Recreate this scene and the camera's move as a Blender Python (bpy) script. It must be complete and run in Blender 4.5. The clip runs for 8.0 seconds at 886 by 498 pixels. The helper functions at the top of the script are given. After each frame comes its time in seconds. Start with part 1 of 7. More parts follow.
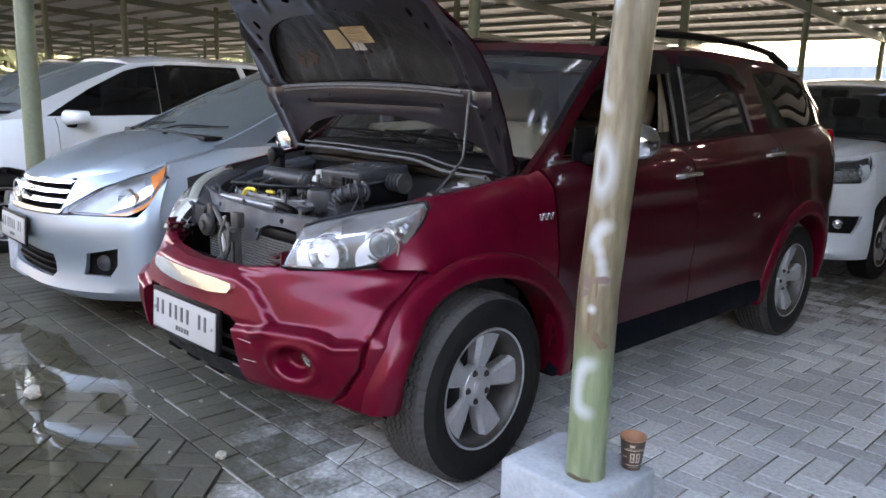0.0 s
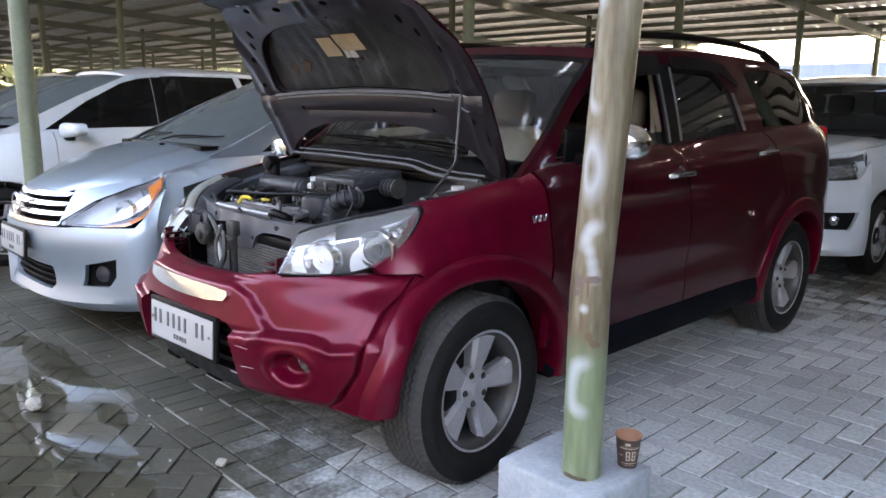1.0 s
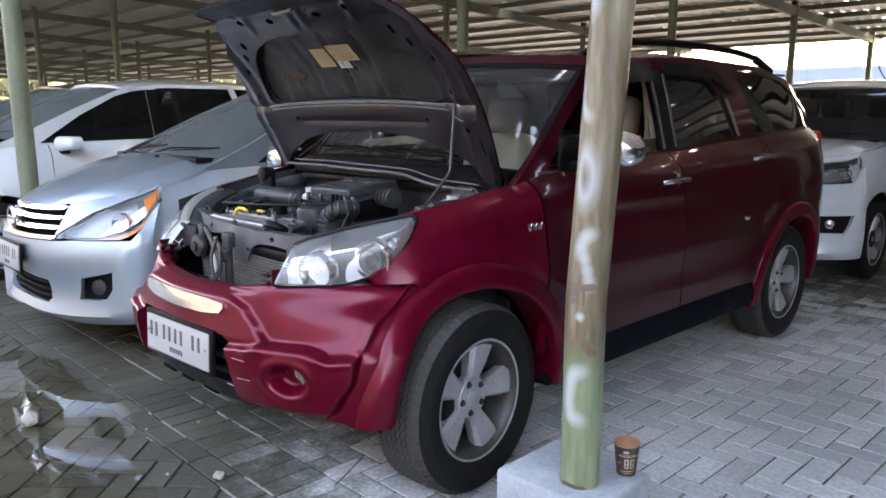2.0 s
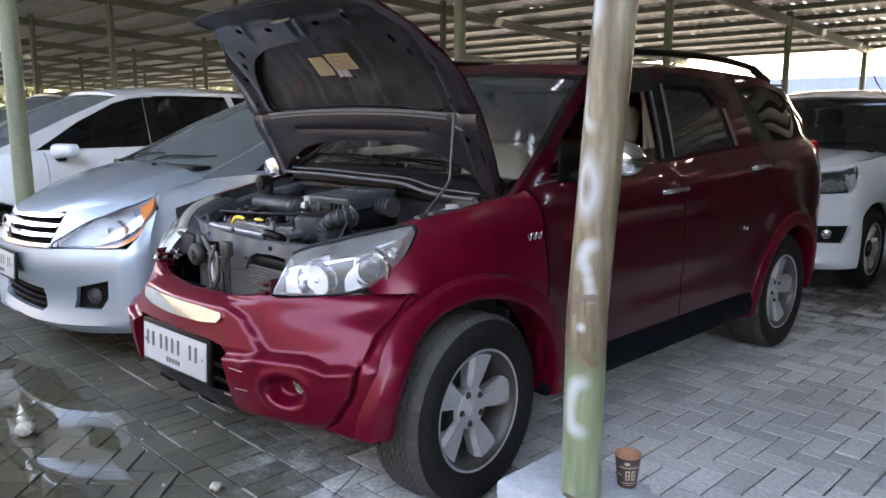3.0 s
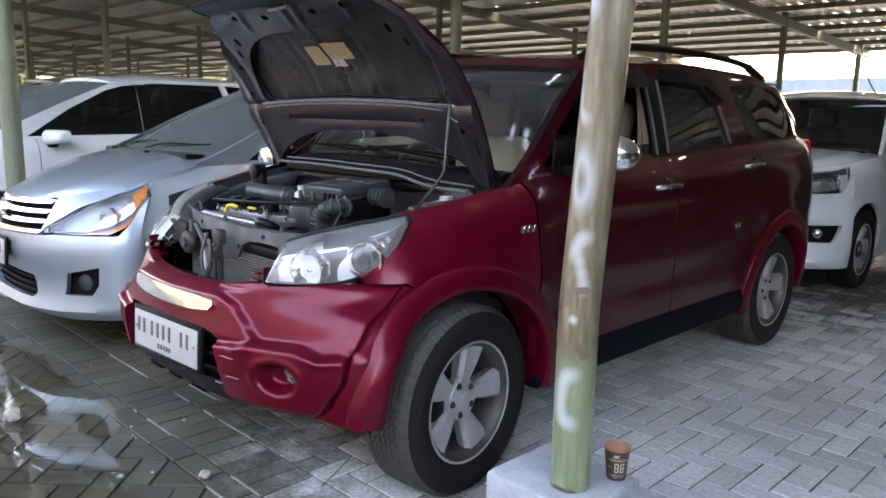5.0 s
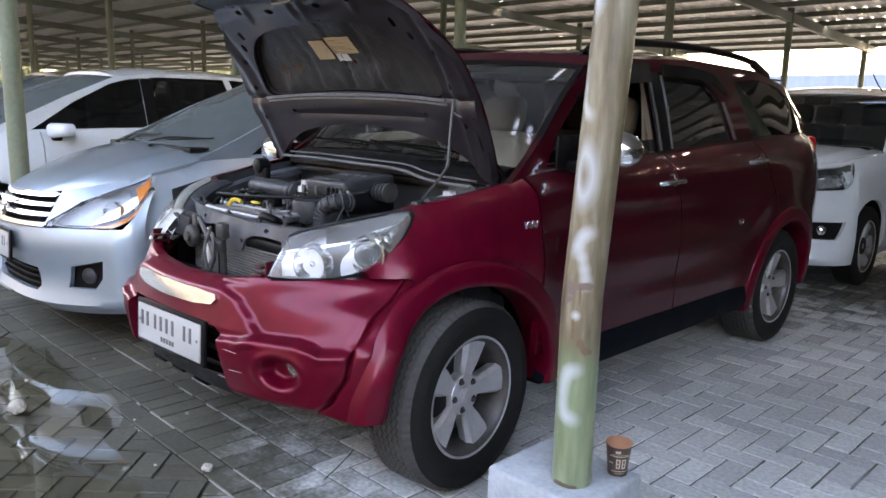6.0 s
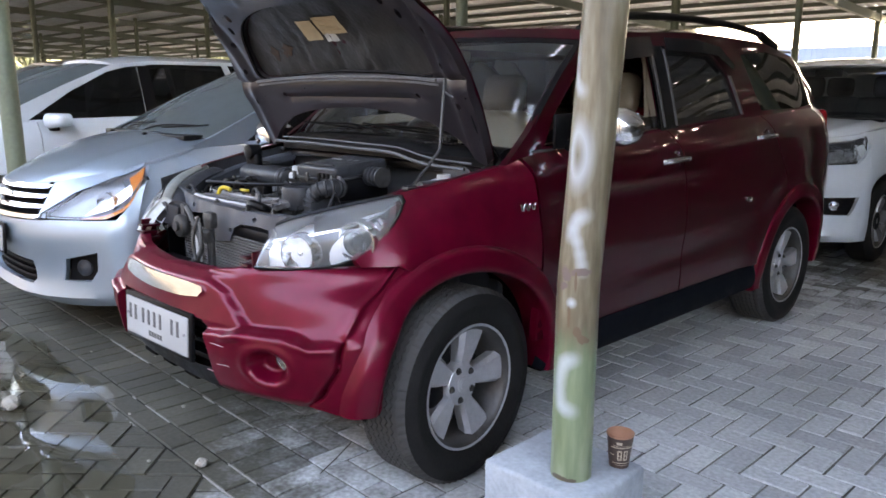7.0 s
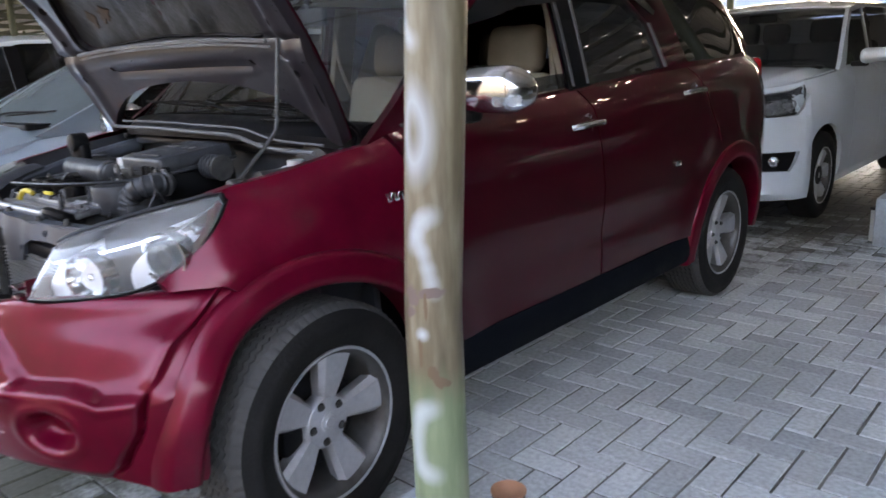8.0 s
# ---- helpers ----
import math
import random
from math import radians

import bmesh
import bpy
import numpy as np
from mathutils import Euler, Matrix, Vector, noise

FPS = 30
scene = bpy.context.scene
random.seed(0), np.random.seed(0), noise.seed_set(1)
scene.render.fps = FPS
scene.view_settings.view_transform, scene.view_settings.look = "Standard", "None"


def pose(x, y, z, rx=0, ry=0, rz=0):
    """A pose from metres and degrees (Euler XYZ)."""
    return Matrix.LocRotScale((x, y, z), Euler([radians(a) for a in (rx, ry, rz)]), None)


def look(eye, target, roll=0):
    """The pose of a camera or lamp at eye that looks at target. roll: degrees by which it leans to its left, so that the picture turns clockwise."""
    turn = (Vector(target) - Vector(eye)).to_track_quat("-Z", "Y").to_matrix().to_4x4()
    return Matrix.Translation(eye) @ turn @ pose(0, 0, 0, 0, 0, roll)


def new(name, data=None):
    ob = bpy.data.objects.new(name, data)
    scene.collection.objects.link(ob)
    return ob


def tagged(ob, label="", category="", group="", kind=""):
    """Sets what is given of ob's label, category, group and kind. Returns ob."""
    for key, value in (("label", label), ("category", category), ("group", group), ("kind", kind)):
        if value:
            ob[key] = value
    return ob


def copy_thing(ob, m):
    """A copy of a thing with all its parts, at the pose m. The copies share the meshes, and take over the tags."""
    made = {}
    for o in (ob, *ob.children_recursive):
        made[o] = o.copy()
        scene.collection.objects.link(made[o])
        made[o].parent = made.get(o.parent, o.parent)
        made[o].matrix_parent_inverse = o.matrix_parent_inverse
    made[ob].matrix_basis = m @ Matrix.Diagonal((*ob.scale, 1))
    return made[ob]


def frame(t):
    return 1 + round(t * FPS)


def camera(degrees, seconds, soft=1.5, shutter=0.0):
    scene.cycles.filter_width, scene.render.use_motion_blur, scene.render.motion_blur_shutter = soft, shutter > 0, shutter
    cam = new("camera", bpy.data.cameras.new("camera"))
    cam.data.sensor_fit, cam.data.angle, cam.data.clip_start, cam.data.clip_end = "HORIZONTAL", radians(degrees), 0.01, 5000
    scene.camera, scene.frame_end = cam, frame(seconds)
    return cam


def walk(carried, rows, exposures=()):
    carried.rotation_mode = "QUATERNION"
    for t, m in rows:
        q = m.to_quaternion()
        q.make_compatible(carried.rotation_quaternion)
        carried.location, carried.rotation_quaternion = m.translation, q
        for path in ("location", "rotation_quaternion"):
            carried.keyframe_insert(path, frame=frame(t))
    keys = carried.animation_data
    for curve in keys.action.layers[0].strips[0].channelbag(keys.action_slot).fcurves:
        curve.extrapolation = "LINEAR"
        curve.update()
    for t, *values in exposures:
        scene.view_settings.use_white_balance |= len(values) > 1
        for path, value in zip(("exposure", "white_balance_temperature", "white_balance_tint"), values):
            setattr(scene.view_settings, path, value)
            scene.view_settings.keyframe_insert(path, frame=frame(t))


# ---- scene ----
# ---- camera ----
cam = camera(60.9, 8.0, soft=1.6, shutter=0.3)
PATH = [
    (0, (2.524, -1.875, 1.36), (1.116, -0.511, 0.963), 1.8),
    (0.5, (2.543, -1.875, 1.357), (1.133, -0.511, 0.968), 1.3),
    (1, (2.556, -1.87, 1.358), (1.143, -0.507, 0.975), 0.6),
    (1.5, (2.562, -1.863, 1.36), (1.146, -0.5, 0.987), -0.0),
    (3, (2.54, -1.865, 1.365), (1.135, -0.484, 1.024), 0.1),
    (3.5, (2.532, -1.864, 1.357), (1.134, -0.476, 1.014), 0.4),
    (4, (2.539, -1.87, 1.356), (1.145, -0.478, 1.009), 0.8),
    (4.5, (2.539, -1.87, 1.353), (1.149, -0.476, 1.002), 1.0),
    (6, (2.54, -1.869, 1.354), (1.147, -0.482, 0.986), 1.4),
    (6.5, (2.538, -1.861, 1.352), (1.136, -0.487, 0.97), 1.0),
    (7, (2.515, -1.761, 1.348), (1.108, -0.401, 0.934), 0.1),
    (7.5, (2.496, -1.504, 1.332), (1.113, -0.135, 0.87), -1.2),
    (8, (2.342, -1.179, 1.319), (1.03, 0.247, 0.823), -2.7),
]
walk(cam, [(t, look(eye, target, roll)) for t, eye, target, roll in PATH], exposures=[(0.0, 5.05, 8900, 18), (8.0, 5.05, 8900, 18)])

# ---- light: hazy late-afternoon sky, soft light from the open aisle ----
SUN_DIR = Vector((0.22, 0.62, 0.75)).normalized()
world = bpy.data.worlds.new("sky")
scene.world = world
world.use_nodes = True
wn, wl = world.node_tree.nodes, world.node_tree.links
sky = wn.new("ShaderNodeTexSky")
sky.sky_type, sky.sun_disc = "NISHITA", False
sky.sun_elevation = math.asin(SUN_DIR.z)
sky.sun_rotation = math.atan2(SUN_DIR.x, SUN_DIR.y)
sky.air_density, sky.dust_density, sky.ozone_density = 1.0, 3.0, 1.0
wl.new(sky.outputs[0], wn["Background"].inputs[0])
wn["Background"].inputs[1].default_value = 0.15
sun_data = bpy.data.lights.new("sun", "SUN")
sun_data.energy, sun_data.angle, sun_data.color = 0.8, radians(18), (1.0, 0.96, 0.92)
sun = new("sun", sun_data)
sun.matrix_world = look(SUN_DIR * 60, (0, 0, 0))


# ---- materials ----
def material(name):
    m = bpy.data.materials.new(name)
    m.use_nodes = True
    return m, m.node_tree.nodes, m.node_tree.links, m.node_tree.nodes["Principled BSDF"]


def noise_node(n, l, scale, detail=4.0, rough=0.55, coord="Object"):
    tc = n.new("ShaderNodeTexCoord")
    t = n.new("ShaderNodeTexNoise")
    t.inputs["Scale"].default_value, t.inputs["Detail"].default_value, t.inputs["Roughness"].default_value = scale, detail, rough
    l.new(tc.outputs[coord], t.inputs["Vector"])
    return t.outputs["Fac"]


def ramp(n, l, src, stops):
    r = n.new("ShaderNodeValToRGB")
    el = r.color_ramp.elements
    while len(el) < len(stops):
        el.new(0.5)
    for e, (p, c) in zip(el, stops):
        e.position, e.color = p, (*c, 1) if len(c) == 3 else c
    l.new(src, r.inputs[0])
    return r.outputs[0]


def grey(v):
    return (v, v, v)


def mix(n, l, fac, a, b, mode="MIX"):
    m = n.new("ShaderNodeMix")
    m.data_type, m.blend_type = "RGBA", mode
    for sock, v in ((m.inputs[0], fac), (m.inputs[6], a), (m.inputs[7], b)):
        if isinstance(v, (int, float)):
            sock.default_value = v
        elif isinstance(v, tuple):
            sock.default_value = (*v, 1)
        else:
            l.new(v, sock)
    return m.outputs[2]


def bump(n, l, p, src, strength, dist=0.005):
    b = n.new("ShaderNodeBump")
    b.inputs["Strength"].default_value, b.inputs["Distance"].default_value = strength, dist
    l.new(src, b.inputs["Height"])
    l.new(b.outputs[0], p.inputs["Normal"])


def surface(name, color, rough=0.5, metal=0.0, vary=0.15, scale=8.0, rvary=0.1, relief=0.0, fine=60.0, coat=0.0, spec=0.5):
    """A worn plain surface: colour and gloss vary at two scales."""
    m, n, l, p = material(name)
    big = noise_node(n, l, scale)
    small = noise_node(n, l, fine, 3)
    both = mix(n, l, 0.4, big, small)
    lo, hi = tuple(c * (1 - vary) for c in color), tuple(min(1, c * (1 + vary)) for c in color)
    l.new(ramp(n, l, both, [(0.3, lo), (0.7, hi)]), p.inputs["Base Color"])
    l.new(ramp(n, l, both, [(0.3, grey(max(0.02, rough - rvary))), (0.7, grey(min(1, rough + rvary)))]), p.inputs["Roughness"])
    p.inputs["Metallic"].default_value = metal
    p.inputs["Coat Weight"].default_value = coat
    p.inputs["Coat Roughness"].default_value = 0.06
    p.inputs["Specular IOR Level"].default_value = spec
    if relief:
        bump(n, l, p, small, relief)
    return m


def paint(name, color, dark, metal=0.35, rough=0.35, dust=(0.35, 0.32, 0.3), dusty=0.08, spec=0.5, edge=(1, 1, 1), ior=1.5, haze=0.0):
    """Car paint: flake base under clear coat, with a thin film of dust."""
    m, n, l, p = material(name)
    flake = noise_node(n, l, 900, 2)
    base = ramp(n, l, flake, [(0.35, dark), (0.65, color)])
    film = noise_node(n, l, 3.5, 6)
    film = ramp(n, l, film, [(0.42, grey(0.0)), (0.75, grey(dusty))])
    l.new(mix(n, l, film, base, dust), p.inputs["Base Color"])
    p.inputs["Metallic"].default_value, p.inputs["Roughness"].default_value = metal, rough
    p.inputs["Coat Weight"].default_value = 1.0
    cr = noise_node(n, l, 14, 5)
    l.new(ramp(n, l, cr, [(0.3, grey(0.012 + haze)), (0.8, grey(0.05 + haze))]), p.inputs["Coat Roughness"])
    p.inputs["Specular IOR Level"].default_value = spec
    p.inputs["Specular Tint"].default_value = (*edge, 1)
    p.inputs["Coat IOR"].default_value = ior
    return m


def pane(name, tint, gloss=1.0, dirt=0.1, ior=1.45, film_color=(0.30, 0.30, 0.30), low=0.4):
    """Glass: see-through with a tint, mirror-like by Fresnel, with a dusty film."""
    m, n, l, p = material(name)
    out = n["Material Output"]
    tr, gl, fr, ms = n.new("ShaderNodeBsdfTransparent"), n.new("ShaderNodeBsdfGlossy"), n.new("ShaderNodeFresnel"), n.new("ShaderNodeMixShader")
    tr.inputs[0].default_value = (*tint, 1)
    gl.inputs["Roughness"].default_value = 0.02
    gl.inputs[0].default_value = (gloss, gloss, gloss, 1)
    fr.inputs[0].default_value = ior
    l.new(fr.outputs[0], ms.inputs[0])
    l.new(tr.outputs[0], ms.inputs[1])
    l.new(gl.outputs[0], ms.inputs[2])
    p.inputs["Base Color"].default_value = (*film_color, 1)
    p.inputs["Roughness"].default_value = 0.8
    film = ramp(n, l, noise_node(n, l, 5, 6), [(0.35, grey(dirt * low)), (0.75, grey(dirt))])
    m2 = n.new("ShaderNodeMixShader")
    l.new(film, m2.inputs[0])
    l.new(ms.outputs[0], m2.inputs[1])
    l.new(p.outputs[0], m2.inputs[2])
    l.new(m2.outputs[0], out.inputs[0])
    return m


# same red twice: darkened for the shaded flank, lighter and duller for the lit front
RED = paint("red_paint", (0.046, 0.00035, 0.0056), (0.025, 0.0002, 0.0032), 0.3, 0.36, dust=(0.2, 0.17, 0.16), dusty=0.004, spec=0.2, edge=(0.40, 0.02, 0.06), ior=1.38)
RED_LIT = surface("worn_red_paint_lit", (0.085, 0.0011, 0.0105), 0.38, 0.35, 0.25, 12, 0.06, 0.02, 900, coat=0.4, spec=0.2)
RED_LIT.node_tree.nodes["Principled BSDF"].inputs["Coat Roughness"].default_value = 0.19
RED_LIT.node_tree.nodes["Principled BSDF"].inputs["Specular Tint"].default_value = (0.9, 0.05, 0.15, 1)
SILVER = paint("silver_paint", (0.245, 0.31, 0.365), (0.18, 0.232, 0.277), 0.6, 0.42, dusty=0.2, haze=0.14)
WHITE = paint("white_paint", (0.50, 0.545, 0.575), (0.46, 0.505, 0.54), 0.0, 0.4, dusty=0.15)
DARKCAR = paint("dark_paint", (0.03, 0.032, 0.036), (0.02, 0.02, 0.024), 0.3, 0.4, dusty=0.15)
HOOD_UNDER = surface("hood_underside_paint", (0.0145, 0.0110, 0.0132), 0.36, 0.0, 0.4, 6, 0.12, 0.05, coat=0.25, spec=0.35)
INSULATION = surface("hood_insulation_felt", (0.0165, 0.0155, 0.0143), 0.44, 0, 0.75, 7, 0.16, 0.5, 60, spec=0.4)
BLACK = surface("black_plastic", (0.004, 0.004, 0.0045), 0.40, 0, 0.3, 12, 0.12, 0.08, spec=0.10)
GLOSSBLACK = surface("gloss_black_trim", (0.004, 0.004, 0.0045), 0.14, 0, 0.3, 12, 0.04, spec=0.35)
GREYPLASTIC = surface("dusty_grey_plastic", (0.0205, 0.0220, 0.0250), 0.5, 0, 0.5, 15, 0.18, 0.12, spec=0.3)
DARKBLUE = surface("dark_sill_plastic", (0.0035, 0.0045, 0.0065), 0.6, 0, 0.3, 10, 0.1, 0.1, spec=0.04)
RUBBER = surface("tyre_rubber", (0.0095, 0.0093, 0.0092), 0.7, 0, 0.5, 14, 0.1, 0.3, 90, spec=0.12)
ALLOY = surface("alloy_rim", (0.42, 0.42, 0.43), 0.38, 0.7, 0.15, 20, 0.1)
CHROME = surface("chrome", (0.78, 0.79, 0.81), 0.14, 1.0, 0.06, 20, 0.06)
STEEL = surface("dull_steel", (0.192, 0.192, 0.198), 0.42, 0.8, 0.3, 30, 0.12)
IRON = surface("dirty_engine_metal", (0.055, 0.054, 0.052), 0.55, 0.6, 0.5, 25, 0.15, 0.3)
BAYPAINT = surface("engine_bay_paint", (0.021, 0.022, 0.026), 0.42, 0.0, 0.4, 12, 0.15, 0.1)
SUPPORT = surface("scratched_grey_metal", (0.034, 0.039, 0.048), 0.45, 0.0, 0.4, 10, 0.15, 0.15)
# near-black stands in for deep shade underneath, in arches and behind openings
DARKVOID = surface("void_shade", (0.0015, 0.0015, 0.0018), 0.9, 0, 0.4, 10, 0.05, spec=0.05)
BEIGE = surface("beige_seat_fabric", (0.22, 0.18, 0.13), 0.85, 0, 0.12, 14, 0.05, 0.25, 300)
TRIM = surface("dark_cabin_trim", (0.021, 0.0196, 0.0196), 0.7, 0, 0.3, 9, 0.1)
GLASS = pane("windshield_glass", (0.84, 0.87, 0.85), 1.0, 0.07, 1.5, (0.4, 0.4, 0.4))
TINT = pane("tinted_glass", (0.12, 0.12, 0.125), 1.0, 0.06, 1.6)
DARKTINT = pane("dark_tinted_glass", (0.035, 0.04, 0.045), 1.0, 0.03, 1.33)
# even teal-grey veil: the flat reflection on this windshield, put into colour
HAZEGLASS = pane("hazy_windshield", (0.10, 0.12, 0.125), 1.0, 0.5, 1.5, (0.10, 0.13, 0.135), 0.85)
REARGLASS = pane("clear_dark_windshield", (0.45, 0.47, 0.46), 1.0, 0.04, 1.4)
CLEARLENS = pane("clear_lamp_lens", (0.93, 0.94, 0.95), 1.0, 0.06, 1.5)
LENS = pane("headlight_lens", (0.95, 0.96, 0.97), 1.0, 0.27, 1.5, (0.46, 0.48, 0.48))
AMBER = surface("amber_lens", (0.68, 0.208, 0.024), 0.2, 0, 0.1, 20, 0.05, coat=1.0)
HAZE_PLASTIC = surface("yellowed_clear_plastic", (0.24, 0.245, 0.22), 0.35, 0, 0.2, 12, 0.1, coat=0.5)
REFLECTOR = surface("lamp_reflector", (0.85, 0.86, 0.88), 0.12, 1.0, 0.05, 20, 0.05)
PLATE_WHITE = surface("plate_white", (0.26, 0.265, 0.262), 0.4, 0, 0.05, 10, 0.1)
INK = surface("black_lettering", (0.05, 0.05, 0.053), 0.5)
PAPER = surface("yellowed_sticker_paper", (0.3575, 0.286, 0.182), 0.7, 0, 0.15, 12, 0.1)
YELLOW = surface("yellow_plastic", (0.434, 0.315, 0.028), 0.5, 0, 0.2, 20, 0.1)
WHITEPLASTIC = surface("white_plastic", (0.3844, 0.3906, 0.3844), 0.5, 0, 0.08, 12, 0.1)
SEAL = surface("pale_rubber_seal", (0.055, 0.057, 0.059), 0.7, 0, 0.25, 20, 0.1)
CONCRETE = surface("painted_concrete", (0.235, 0.262, 0.285), 0.8, 0, 0.28, 9, 0.08, 0.4, 70)
STEELGREEN = surface("green_post_paint", (0.1054, 0.1258, 0.085), 0.55, 0, 0.25, 5, 0.12, 0.1, 40)
BEAM = surface("galvanised_beam", (0.15, 0.17, 0.14), 0.6, 0.3, 0.25, 4, 0.12)
SHEET = surface("galvanised_sheet", (0.70, 0.75, 0.79), 0.42, 0.45, 0.25, 3, 0.12)


# ---- mesh tools ----
from mathutils.geometry import delaunay_2d_cdt


def mesh_object(name, verts, faces, mat, parent=None, smooth=True, label="", sharp=38):
    me = bpy.data.meshes.new(name)
    me.from_pydata([tuple(v) for v in verts], [], faces)
    me.validate()
    bm = bmesh.new()
    bm.from_mesh(me)
    bmesh.ops.recalc_face_normals(bm, faces=bm.faces)
    bm.to_mesh(me)
    bm.free()
    return place(name, me, mat, parent, smooth, label, sharp)


def place(name, me, mat, parent=None, smooth=True, label="", sharp=38):
    for m in mat if isinstance(mat, (list, tuple)) else [mat]:
        me.materials.append(m)
    if smooth:
        me.shade_smooth()
        me.set_sharp_from_angle(angle=radians(sharp))
    ob = new(name, me)
    ob.parent = parent
    if label:
        tagged(ob, label)
    return ob


def part(name, bm, mat, parent=None, label="", smooth=True):
    """Links a bmesh as one mesh object under a thing or a part."""
    me = bpy.data.meshes.new(name)
    bm.to_mesh(me)
    bm.free()
    return place(name, me, mat, parent, smooth, label)


def thing(name, label, category, group="", at=None):
    e = new(name)
    if at is not None:
        e.matrix_world = at
    return tagged(e, label, category, group)


def joined(*pieces):
    bm = bmesh.new()
    for p in pieces:
        me = bpy.data.meshes.new("tmp")
        p.to_mesh(me)
        p.free()
        bm.from_mesh(me)
        bpy.data.meshes.remove(me)
    return bm


def box(sx, sy, sz, at=(0, 0, 0), bevel=0.0, rot=None, seg=2):
    bm = bmesh.new()
    bmesh.ops.create_cube(bm, size=1)
    bmesh.ops.scale(bm, vec=(sx, sy, sz), verts=bm.verts)
    if bevel:
        bmesh.ops.bevel(bm, geom=bm.edges[:], offset=bevel, segments=seg, affect="EDGES", profile=0.5)
    if rot:
        bmesh.ops.transform(bm, matrix=pose(0, 0, 0, *rot), verts=bm.verts)
    bmesh.ops.translate(bm, vec=at, verts=bm.verts)
    return bm


def cyl(r, h, at=(0, 0, 0), axis="z", n=24, r2=None, bevel=0.0):
    bm = bmesh.new()
    bmesh.ops.create_cone(bm, cap_ends=True, segments=n, radius1=r, radius2=r if r2 is None else r2, depth=h)
    if bevel:
        es = [e for e in bm.edges if len(e.link_faces) == 2 and abs(e.verts[0].co.z - e.verts[1].co.z) < 1e-6]
        bmesh.ops.bevel(bm, geom=es, offset=bevel, segments=2, affect="EDGES", profile=0.5)
    turn = {"z": pose(0, 0, 0), "x": pose(0, 0, 0, 0, 90, 0), "y": pose(0, 0, 0, -90, 0, 0)}[axis]
    bmesh.ops.transform(bm, matrix=Matrix.Translation(at) @ turn, verts=bm.verts)
    return bm


def ball(r, at=(0, 0, 0), squash=(1, 1, 1), n=16):
    bm = bmesh.new()
    bmesh.ops.create_uvsphere(bm, u_segments=n, v_segments=n // 2 + 2, radius=r)
    bmesh.ops.scale(bm, vec=squash, verts=bm.verts)
    bmesh.ops.translate(bm, vec=at, verts=bm.verts)
    return bm


def spline(pts, per=8, closed=False):
    """Catmull-Rom through the points."""
    pts = [Vector(p) for p in pts]
    out, n = [], len(pts)
    for i in range(n if closed else n - 1):
        p0, p1, p2, p3 = (pts[(i + k) % n] if closed else pts[min(max(i + k, 0), n - 1)] for k in (-1, 0, 1, 2))
        for k in range(per):
            t = k / per
            out.append(0.5 * (2 * p1 + (p2 - p0) * t + (2 * p0 - 5 * p1 + 4 * p2 - p3) * t * t + (3 * p1 - p0 - 3 * p2 + p3) * t ** 3))
    if not closed:
        out.append(pts[-1].copy())
    return out


def tube(pts, r, n=8, per=6, smooth_path=True):
    """A round rod or hose along the points."""
    path = spline(pts, per) if smooth_path else [Vector(p) for p in pts]
    bm = bmesh.new()
    rings, up = [], None
    for i, p in enumerate(path):
        d = (path[min(i + 1, len(path) - 1)] - path[max(i - 1, 0)]).normalized()
        up = (d.orthogonal() if up is None else (up - d * up.dot(d))).normalized()
        side = d.cross(up)
        rings.append([bm.verts.new(p + r * (math.cos(a) * up + math.sin(a) * side)) for a in (2 * math.pi * k / n for k in range(n))])
    for a, b in zip(rings, rings[1:]):
        for k in range(n):
            bm.faces.new((a[k], a[(k + 1) % n], b[(k + 1) % n], b[k]))
    bm.faces.new(rings[0][::-1])
    bm.faces.new(rings[-1])
    return bm


def lathe(profile, n=40, axis="x"):
    """Turns (radius, along) pairs round an axis."""
    bm = bmesh.new()
    rings = []
    for r, h in profile:
        ring = []
        for k in range(n):
            a = 2 * math.pi * k / n
            c, s = r * math.cos(a), r * math.sin(a)
            ring.append(bm.verts.new({"x": (h, c, s), "y": (c, h, s), "z": (c, s, h)}[axis]))
        rings.append(ring)
    for a, b in zip(rings, rings[1:]):
        for k in range(n):
            bm.faces.new((a[k], a[(k + 1) % n], b[(k + 1) % n], b[k]))
    bmesh.ops.recalc_face_normals(bm, faces=bm.faces)
    return bm


def inside(p, poly):
    hit, n = False, len(poly)
    for i in range(n):
        (x1, y1), (x2, y2) = poly[i], poly[(i + 1) % n]
        if (y1 > p[1]) != (y2 > p[1]) and p[0] < (x2 - x1) * (p[1] - y1) / (y2 - y1) + x1:
            hit = not hit
    return hit


def dense(poly, step):
    out = []
    for i, a in enumerate(poly):
        b = poly[(i + 1) % len(poly)]
        k = max(1, math.ceil(math.dist(a, b) / step))
        out += [(a[0] + (b[0] - a[0]) * j / k, a[1] + (b[1] - a[1]) * j / k) for j in range(k)]
    return out


def arc(cx, cy, r, a0, a1, n=24):
    return [(cx + r * math.cos(radians(a0 + (a1 - a0) * k / n)), cy + r * math.sin(radians(a0 + (a1 - a0) * k / n))) for k in range(n + 1)]


